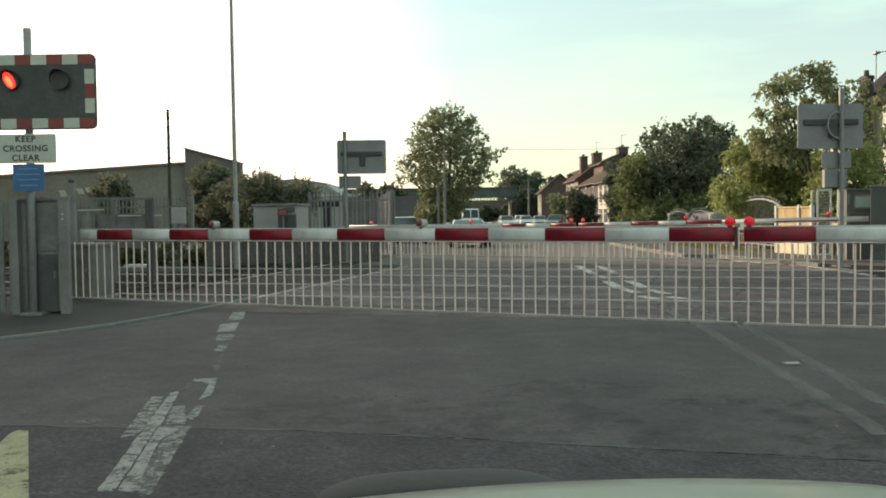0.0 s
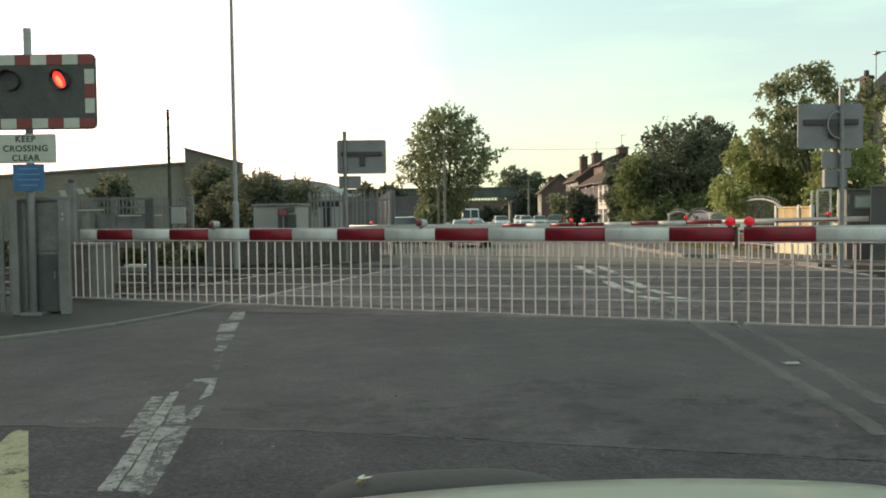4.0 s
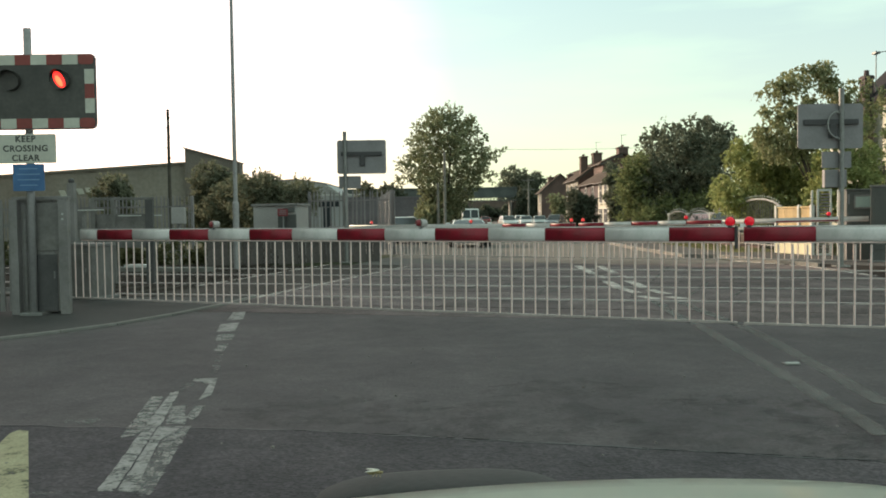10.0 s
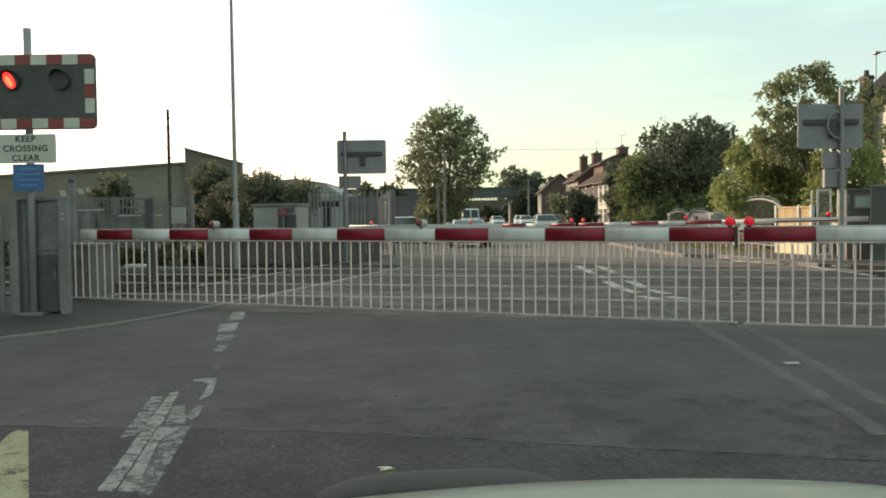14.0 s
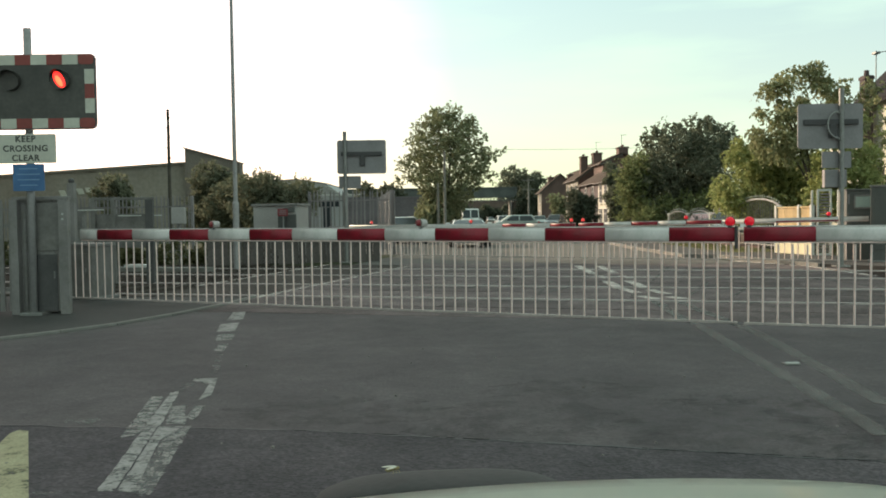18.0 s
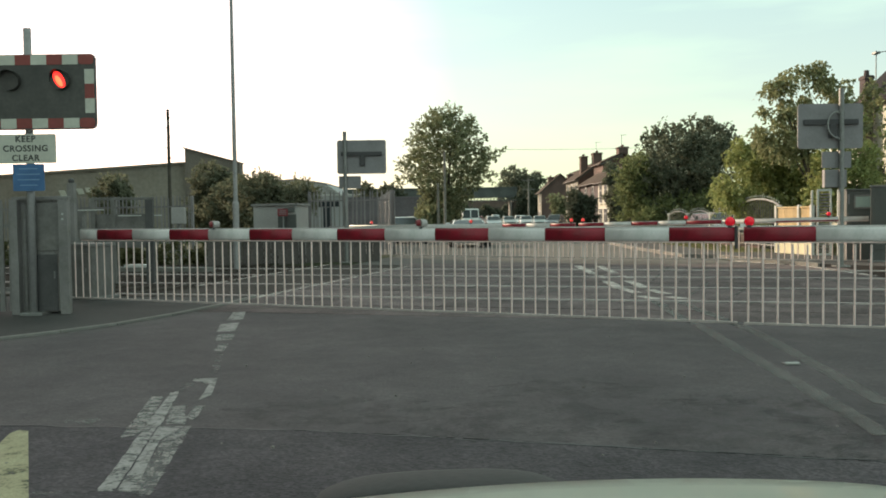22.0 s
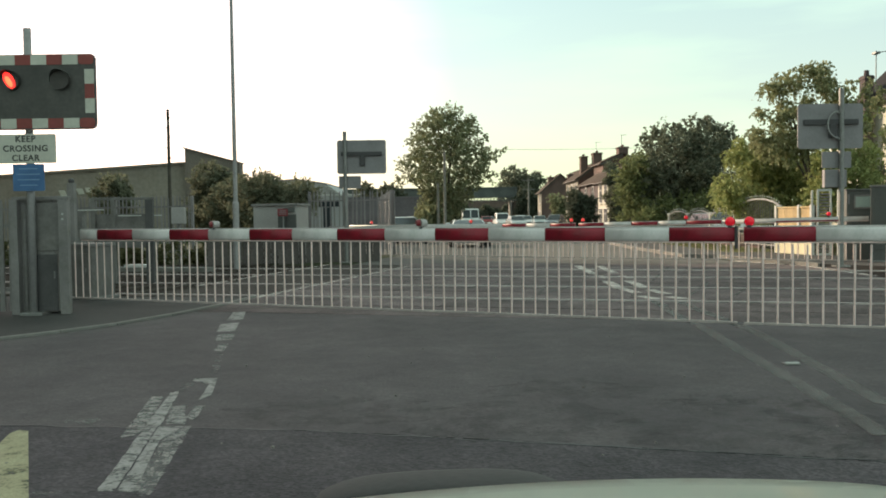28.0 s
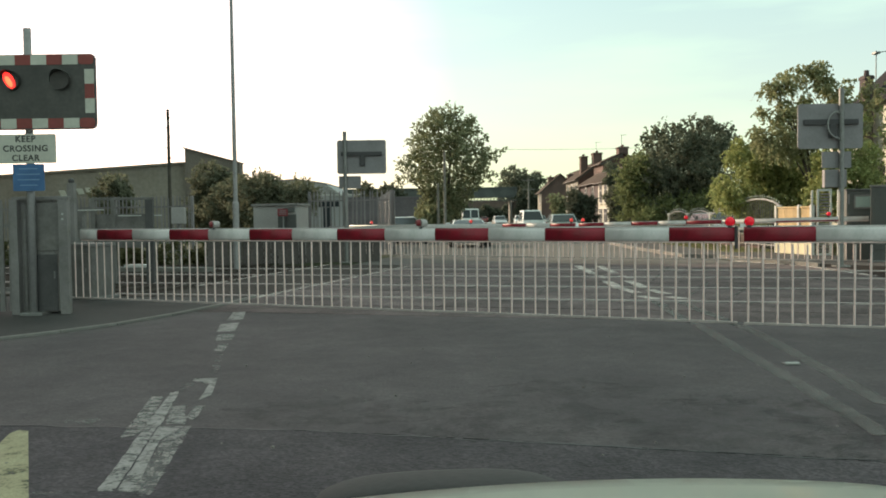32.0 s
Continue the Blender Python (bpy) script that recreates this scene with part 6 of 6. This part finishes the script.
    part("coping", box(B(), 20, 0.28, 0.06, 12.2, 0, 0.53, 0.01), KERB, w)


garden_fronts()


# ---- vehicles ----
def loft(bm, stations):
    """A closed body from cross-sections: each (y, [(x, z), ...]) of equal length."""
    rings = [[bm.verts.new((x, y, z)) for x, z in ring] for y, ring in stations]
    n = len(rings[0])
    for a, b in zip(rings, rings[1:]):
        for i in range(n):
            j = (i + 1) % n
            bm.faces.new((a[i], a[j], b[j], b[i]))
    bm.faces.new(rings[0][::-1])
    bm.faces.new(rings[-1])
    bmesh.ops.recalc_face_normals(bm, faces=bm.faces[:])
    return bm


def ring(w, z0, z1, z2, tuck=0.86):
    h = w / 2
    r = [(h * 0.86, z0), (h * 0.97, z0 + 0.12), (h, (z0 + z1) / 2), (h * 0.985, z1), (h * tuck, z2)]
    return r + [(-x, z) for x, z in r[::-1]]


PAINTS = {}


def paint(color):
    if color not in PAINTS:
        PAINTS[color] = surface("car_paint", color, 0.3, 0.15, grain=200, fine=0.03, stain=1.5, blotch=0.05, bump=0.0, coat=0.6)
    return PAINTS[color]


def car(m, color, label, L=4.1, W=1.72, H=1.46, van=False, category="car"):
    """A vehicle whose front looks to -y."""
    t = thing("van" if van else "car", m, label, category, "vehicles")
    f, r = -L / 2, L / 2
    cowl = f + (0.75 if van else 1.15)
    hood, belt = (1.05, 1.12) if van else (0.80, 0.95)
    body = part("body", loft(B(), [
        (f, ring(W * 0.78, 0.34, 0.55, 0.62)), (f + 0.14, ring(W * 0.93, 0.22, hood - 0.18, hood - 0.08)), (f + 0.45, ring(W, 0.2, hood - 0.1, hood)),
        (cowl, ring(W, 0.2, belt - 0.08, belt)), (r - 0.5, ring(W, 0.2, belt - 0.05, belt + 0.02)), (r - 0.12, ring(W * 0.95, 0.24, belt - 0.08, belt)), (r, ring(W * 0.84, 0.36, belt - 0.25, belt - 0.15))]),
        paint(color), t, smooth=False)
    s0, s1 = cowl - 0.02, cowl + (0.55 if van else 0.75)
    e1, e0 = r - (0.14 if van else 0.55), r - (0.06 if van else 0.18)
    wt, wb = W * (0.44 if van else 0.37), W * 0.452

    def cab(y, w, z):
        return (y, [(w, z), (w, z + 0.02), (-w, z + 0.02), (-w, z)])
    top = B()
    vs = []
    for y, w, z in ((s0, wb, belt - 0.02), (e0, wb, belt - 0.02), (e1, wt, H), (s1, wt, H)):
        vs.append((top.verts.new((w, y, z)), top.verts.new((-w, y, z))))
    for a, b in ((0, 3), (3, 2), (2, 1), (1, 0)):
        top.faces.new((vs[a][0], vs[a][1], vs[b][1], vs[b][0]))
    top.faces.new([v[0] for v in vs])
    top.faces.new([v[1] for v in vs][::-1])
    bmesh.ops.recalc_face_normals(top, faces=top.faces[:])
    bmesh.ops.bevel(top, geom=top.edges[:], offset=0.09, segments=3, profile=0.6, affect="EDGES")
    part("cabin", top, paint(color), t, smooth=True)

    def pane(name, corners):
        bm = B()
        c = [Vector(v) for v in corners]
        n = (c[1] - c[0]).cross(c[3] - c[0]).normalized()
        a = [bm.verts.new(v + n * 0.012) for v in c]
        b = [bm.verts.new(v - n * 0.02) for v in c]
        bm.faces.new(a)
        bm.faces.new(b[::-1])
        for i in range(4):
            j = (i + 1) % 4
            bm.faces.new((a[j], a[i], b[i], b[j]))
        bmesh.ops.recalc_face_normals(bm, faces=bm.faces[:])
        part(name, bm, GLASS, t, "dark glass")

    def mixp(y0, z0, y1, z1, k):
        return y0 + (y1 - y0) * k, z0 + (z1 - z0) * k
    (ya, za), (yb, zb) = mixp(s0, belt, s1, H, 0.12), mixp(s0, belt, s1, H, 0.88)
    pane("windscreen", [(-wb * 0.9, ya, za), (wb * 0.9, ya, za), (wt * 0.9, yb, zb), (-wt * 0.9, yb, zb)])
    (ya, za), (yb, zb) = mixp(e0, belt, e1, H, 0.15), mixp(e0, belt, e1, H, 0.85)
    if van:
        part("window_post", box(B(), 0.08, 0.03, (H - belt) * 0.8, 0, (s0 + s1) / 2 - 0.03, (belt + H) / 2, 0.008, turn=(-math.degrees(math.atan2(s1 - s0, H - belt)), 0, 0)), paint(color), t)
    pane("rear_window", [(wb * 0.88, ya, za), (-wb * 0.88, ya, za), (-wt * 0.88, yb, zb), (wt * 0.88, yb, zb)])
    for s in (-1, 1):
        lo, hi = 0.12, 0.84
        xl, xh = (wb + (wt - wb) * lo), (wb + (wt - wb) * hi)
        zl, zh = belt + (H - belt) * lo, belt + (H - belt) * hi
        y0, y1, y2, y3 = s0 + 0.28, (s0 + e0) / 2 - 0.03, (s0 + e0) / 2 + 0.05, e0 - 0.25
        c = [(s * xl, y0, zl), (s * xl, y1, zl), (s * xh, y1, zh), (s * xh, s1 + 0.05, zh)]
        pane("side_window", c if s > 0 else c[::-1])
        if not van:
            c = [(s * xl, y2, zl), (s * xl, y3, zl), (s * xh, e1 - 0.1, zh), (s * xh, y2, zh)]
            pane("side_window", c if s > 0 else c[::-1])
        part("door_mirror", box(B(), 0.2, 0.1, 0.14, s * (W / 2 + 0.06), cowl + 0.35, belt + 0.06, 0.03), paint(color), t)
        part("headlight", box(B(), 0.34, 0.12, 0.17, s * (W / 2 - 0.25), f + 0.1, hood - 0.16, 0.03), HEADLAMP, t, "clear headlight")
        part("tail_light", box(B(), 0.16, 0.1, 0.34, s * (W / 2 - 0.12), r - 0.07, belt - 0.16, 0.02), TAIL, t, "red tail light")
        for y in (f + 0.78, r - 0.78):
            wh = part("wheel", rod(B(), (s * (W / 2 - 0.2), y, 0.31), (s * (W / 2 + 0.01), y, 0.31), 0.31, seg=20), RUBBER, t, "black tyre")
            part("rim", rod(B(), (s * (W / 2 - 0.05), y, 0.31), (s * (W / 2 + 0.018), y, 0.31), 0.2, seg=14), RIM, wh)
    part("grille", box(B(), W * 0.5, 0.06, 0.13, 0, f + 0.02, 0.52, 0.02), DARK_PAINT, t)
    part("bumper_intake", box(B(), W * 0.62, 0.06, 0.12, 0, f + 0.06, 0.30, 0.02), DARK_PAINT, t)
    for y in (f - 0.015, r + 0.01):
        p = part("number_plate", box(B(), 0.5, 0.02, 0.11, 0, y, 0.43 if y < 0 else 0.62, 0.004), PLATE, t, "pale plate")
        part("plate_bar", box(B(), 0.4, 0.006, 0.06, 0, y + (-0.012 if y < 0 else 0.012), 0.43 if y < 0 else 0.62), INK, p)
    return t


WHITE, SILVER, GREENISH, DARK, REDDISH = (0.68, 0.70, 0.68), (0.42, 0.45, 0.45), (0.20, 0.25, 0.24), (0.05, 0.055, 0.065), (0.22, 0.04, 0.04)
car(pose(1.15, 38.5, 0, 0, 0, 2), WHITE, "low white car parked by the kerb beyond the barriers", W=1.75, H=1.21)
car(pose(3.0, 92, 0, 0, 0, 0), WHITE, "white van parked along the road", L=5.2, W=1.98, H=2.25, van=True, category="van")
car(pose(-2.05, 44, 0.002, 0, 0, 18), WHITE, "pale car parked in the roadside yard", H=1.38)
car(pose(-1.3, 53, 0.002, 0, 0, 14), WHITE, "white car parked in the roadside yard", H=1.42)
car(pose(12.6, 38.5, 0, 0, 0, 8), SILVER, "silver car parked on a garden drive", H=1.38)
car(pose(10.6, 116, 0, 0, 0, -2), WHITE, "white car parked along the terrace", H=1.5)
car(pose(12.0, 105, 0, 0, 0, -2), GREENISH, "grey-green car parked along the terrace", H=1.42)
car(pose(12.6, 95, 0, 0, 0, -20), DARK, "dark car parked along the terrace", H=1.5)
car(pose(10.75, 109.5, 0, 0, 0, -2), SILVER, "silver car parked along the terrace", H=1.44)


def wires():
    t = thing("overhead_wire", pose(0, 0, 0), "thin overhead wire slung between poles along the road", "overhead wire")
    for k, (p, q, sag) in enumerate((((-1.0, 46.0, 4.75), (12.0, 118.0, 6.2), 0.0), ((0.0, 60.0, 6.2), (34.0, 76.0, 8.2), 0.5))):
        bm = B()
        p, q = Vector(p), Vector(q)
        for i in range(24):
            a, b = i / 24, (i + 1) / 24
            rod(bm, p.lerp(q, a) - Vector((0, 0, 4 * sag * a * (1 - a))), p.lerp(q, b) - Vector((0, 0, 4 * sag * b * (1 - b))), 0.012, seg=5)
        part("wire", bm, DARK_PAINT, t)


wires()
MOVERS = {
    "turner": car(pose(6.7, 98, 0), (0.34, 0.39, 0.37), "pale grey-green car turning round in the road", H=1.45),
    "crimson": car(pose(3.2, 112, 0), (0.3, 0.05, 0.05), "bright red hatchback pulling out behind the van", H=1.45),
    "red": car(pose(5.9, 106, 0, 0, 0, 180), REDDISH, "dark red car driving away", H=1.45),
    "people_carrier": car(pose(9, 330, 0), WHITE, "white people carrier coming along the road", L=4.5, W=1.82, H=1.80),
    "silver": car(pose(9, 340, 0), SILVER, "silver car waiting and turning back", H=1.45),
    "last": car(pose(9, 340, 0), (0.40, 0.42, 0.42), "silver hatchback coming from the bridge", H=1.48),
    "grey": car(pose(9, 300, 0), (0.25, 0.29, 0.28), "grey-green car coming along the road", H=1.42),
}


# ---- the car that carries the camera ----
def own_bonnet():
    t = thing("car", pose(0, 0, 0), "pale green-white bonnet of a car waiting at the barrier", "car")
    bm = B()
    grid = []
    for j in range(13):
        y = 0.55 + 1.15 * j / 12
        row = []
        for i in range(25):
            u = -1 + 2 * i / 24
            x = 0.3 + (0.86 - 0.10 * (j / 12) ** 3) * u
            z = 0.866 - 0.084 * (x - 0.42) ** 2 - 0.10 * ((y - 0.55) / 1.15) ** 2 - 0.10 * abs(u) ** 14
            row.append(bm.verts.new((x, y, z)))
        grid.append(row)
    for a, b in zip(grid, grid[1:]):
        for i in range(24):
            bm.faces.new((a[i], a[i + 1], b[i + 1], b[i]))
    bmesh.ops.solidify(bm, geom=bm.faces[:], thickness=0.02)
    part("bonnet_panel", bm, PALE_GREEN_PAINT, t, "pale bonnet panel", smooth=True)
    # a dark reflection in the windscreen, built as a hump before the bonnet
    reflection = B()
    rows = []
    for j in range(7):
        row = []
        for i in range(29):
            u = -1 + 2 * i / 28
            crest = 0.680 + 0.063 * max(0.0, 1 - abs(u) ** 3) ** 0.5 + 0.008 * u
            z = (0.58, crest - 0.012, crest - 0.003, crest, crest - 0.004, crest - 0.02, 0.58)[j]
            row.append(reflection.verts.new((-0.015 + 0.285 * u, 1.725 + (0, 0.01, 0.035, 0.08, 0.14, 0.2, 0.22)[j], z)))
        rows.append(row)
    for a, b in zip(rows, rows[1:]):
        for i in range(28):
            reflection.faces.new((a[i], a[i + 1], b[i + 1], b[i]))
    part("bonnet_lip", reflection, DASH_REFLECTION, t, "dark curved hump in place of a windscreen reflection", smooth=True)
    body = part("body", loft(B(), [(0.30, ring(1.70, 0.22, 0.56, 0.66)), (0.8, ring(1.74, 0.2, 0.55, 0.65)), (1.35, ring(1.72, 0.2, 0.52, 0.61)), (1.68, ring(1.60, 0.22, 0.48, 0.57)), (1.88, ring(1.36, 0.28, 0.44, 0.52)), (1.94, ring(1.16, 0.34, 0.42, 0.47))]), PALE_GREEN_PAINT, t, "pale front body and bumper", smooth=True)
    body.location = (0.3, 0, 0)
    part("grille", box(B(), 0.72, 0.05, 0.10, 0.3, 1.925, 0.45, 0.02), DARK_PAINT, t)
    for s in (-1, 1):
        part("headlight", box(B(), 0.26, 0.16, 0.11, 0.3 + s * 0.58, 1.80, 0.47, 0.03, turn=(0, 0, -s * 28)), HEADLAMP, t, "clear headlight")
    plate_ob = part("number_plate", box(B(), 0.5, 0.02, 0.11, 0.3, 1.955, 0.34, 0.004), PLATE, t, "pale plate")
    part("plate_bar", box(B(), 0.4, 0.006, 0.06, 0.3, 1.968, 0.34), INK, plate_ob)
    for s in (-1, 1):
        w = part("wheel", rod(B(), (0.3 + s * 0.62, 1.0, 0.31), (0.3 + s * 0.84, 1.0, 0.31), 0.31, seg=24), RUBBER, t, "black tyre")
        part("rim", rod(B(), (0.3 + s * 0.70, 1.0, 0.31), (0.3 + s * 0.85, 1.0, 0.31), 0.2, seg=16), RIM, w)
    return t


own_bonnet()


def insect():
    t = thing("wasp", pose(0, 0, 0), "small pale winged insect on the car bonnet", "insect")
    straw = surface("insect_body", (0.34, 0.27, 0.12), 0.5, grain=600, stain=200, blotch=0.4)
    wing = surface("insect_wing", (0.60, 0.58, 0.48), 0.4, grain=400, stain=80)
    for name, c, s in (("abdomen", (0.006, 0, 0.005), (0.008, 0.0035, 0.0035)), ("thorax", (-0.004, 0, 0.0055), (0.004, 0.003, 0.003)), ("head", (-0.0095, 0, 0.005), (0.0022, 0.0026, 0.0022))):
        bm = B()
        bmesh.ops.create_uvsphere(bm, u_segments=12, v_segments=8, radius=1.0, matrix=Matrix.Translation(c) @ Matrix.Diagonal((*s, 1)))
        part(name, bm, straw, t, smooth=True).data.transform(Matrix.Scale(1.35, 4))
    for s in (-1, 1):
        bm = B()
        bmesh.ops.create_uvsphere(bm, u_segments=12, v_segments=6, radius=1.0, matrix=Matrix.Translation((0.005, s * 0.005, 0.0085)) @ Matrix.Rotation(radians(s * 18), 4, "Z") @ Matrix.Diagonal((0.012, 0.0035, 0.0006, 1)))
        part("wing", bm, wing, t, "pale wing", smooth=True).data.transform(Matrix.Scale(1.35, 4))
        for i in range(3):
            part("leg", rod(B(), (-0.005 + i * 0.003, s * 0.002, 0.005), (-0.008 + i * 0.006, s * 0.008, 0.0), 0.0005, seg=5), straw, t).data.transform(Matrix.Scale(1.35, 4))
    return t


WASP = insect()


# ---- movement ----
def motions():
    period, first, half = 0.743, 0.125, 0.372
    for k, (lens, at) in enumerate(LENSES):
        bright = k == 0
        rows = [(0.0, pose(*at, 0, 0, 0 if bright else 178))]
        n = 0
        while first + n * period < 31.9:
            for t in (first + n * period, first + n * period + half):
                if t < 31.9:
                    tick = round(t * FPS)
                    if tick % FPS == 0:
                        tick += 1 if t * FPS > tick else -1
                    for i in range(3):
                        rows.append(((tick - 1 + i) / FPS, pose(*at, 0, 0, 89 * i if bright else 178 - 89 * i)))
                    bright = not bright
            n += 1
        rows.append((32.0, pose(*at, 0, 0, 0 if bright else 178)))
        walk(lens, rows)
    for ob, amount, phase in SWAY:
        if amount < 0.3:
            continue
        rng = random.Random(int(phase * 100))
        rows = []
        t = 0.0
        while t < 32.0:
            rows.append((t, pose(0, 0, 0, amount * rng.uniform(-0.5, 0.5), amount * rng.uniform(-1, 1), 0)))
            t += rng.uniform(0.9, 1.6)
        rows.append((32.0, pose(0, 0, 0)))
        walk(ob, rows)

    def drive(name, rows):
        walk(MOVERS[name], [(t, pose(x, y, 0, 0, 0, a)) for t, x, y, a in rows])
    # headings in degrees: 0 comes towards the crossing, 180 drives away from it
    drive("turner", [(0, 7.15, 95, 2), (1, 6.75, 95, 2), (2, 6.5, 95, 2), (4, 6.55, 95, 2), (6, 7.2, 97, 2), (7, 6.95, 97, 2), (8, 6.65, 96, 2), (9, 6.8, 97, 2), (10, 7.4, 96, 6), (11, 8.2, 86, 10), (12, 8.2, 76, 6), (13, 7.9, 68, 2), (14, 7.75, 64, -2), (15, 7.75, 62, -4), (16.4, 7.5, 62, -8),
                     (17, 7.2, 63, -16), (17.5, 6.5, 65, -52), (18, 5.4, 66, -88), (18.3, 4.7, 67, -112), (18.6, 4.3, 70, -142), (19, 4.3, 79, -172), (19.5, 4.9, 89, -177), (20, 5.4, 100, -178), (22, 7.8, 140, -178), (25, 11.0, 220, -178), (32, 14.0, 380, -178)])
    drive("red", [(0, 3.3, 99, 180), (3.6, 3.3, 99, 180), (5, 4.4, 98, 176), (6, 5.7, 99, 178), (7, 5.5, 100, 182), (8, 5.4, 103, 180), (9, 6.2, 122, 178), (10, 7.2, 142, 177), (12, 9.5, 185, 177), (15, 11.8, 250, 177), (32, 14.5, 400, 177)])
    drive("crimson", [(0, 3.2, 112, 180), (20.5, 3.2, 112, 180), (22, 4.2, 103, 176), (24, 5.45, 99, 178), (25.2, 5.5, 101, 180), (28, 6.3, 122, 178), (30, 8.2, 158, 177), (32, 10.4, 210, 177)])
    drive("people_carrier", [(0, 14.0, 380, 2), (15, 12.5, 300, 2), (22, 10.6, 170, 2), (24, 9.3, 134, 2), (25.5, 8.3, 118, 2), (27.5, 7.3, 106, 3), (28.6, 7.15, 99, 3), (29.5, 7.15, 92, 4), (30.4, 7.2, 80, 4), (31, 7.15, 72, 3), (32, 6.9, 66, 2)])
    drive("silver", [(0, 14.0, 360, 2), (10, 10.5, 200, 2), (14, 7.6, 118, 3), (15.6, 6.8, 96, 3), (16.5, 6.1, 85, 3), (17, 6.05, 83, 2), (19.5, 6.1, 84, 2), (21, 5.7, 90, 2), (22, 5.6, 94, 2), (23, 6.0, 103, 2), (25, 6.9, 125, 2), (28, 8.9, 170, 2), (32, 12.5, 270, 2)])
    drive("last", [(0, 14.5, 420, 2), (20, 13.5, 330, 2), (26, 11.0, 230, 2), (29, 8.8, 145, 2), (30.5, 7.9, 120, 2), (32, 7.4, 110, 2)])
    drive("grey", [(0, 14.0, 360, 2), (15, 12.0, 270, 2), (20, 10.0, 145, 2), (22, 8.7, 112, 2), (24, 8.8, 112, 2), (25.5, 8.7, 108, 3), (27.5, 8.1, 95, 4), (28.5, 7.75, 86, 5), (29.5, 7.35, 73, 5), (30.4, 7.15, 62, 3), (31, 7.25, 56, 1), (32, 7.1, 50, -3)])
    # the insect lands, creeps over the bonnet and flies off
    way = [(0, -0.9, 2.6, 0.002, 0), (3.2, -0.9, 2.6, 0.002, 0), (3.4, -0.3, 1.90, 0.70, 20), (3.6, -0.185, 1.80, 0.732, 30), (5.4, -0.161, 1.80, 0.742, 165), (8, -0.155, 1.80, 0.744, 170), (10, -0.151, 1.80, 0.750, 180), (12, -0.137, 1.80, 0.753, 185),
           (14, -0.1236, 1.80, 0.755, 200), (17, -0.117, 1.80, 0.757, 215), (18.6, -0.113, 1.80, 0.757, 210), (18.8, -0.35, 2.0, 0.60, 200), (19.1, -1.0, 2.6, 0.002, 180), (32, -1.0, 2.6, 0.002, 180)]
    walk(WASP, [(t, pose(x, y, z, 0, 0, a)) for t, x, y, z, a in way])


motions()
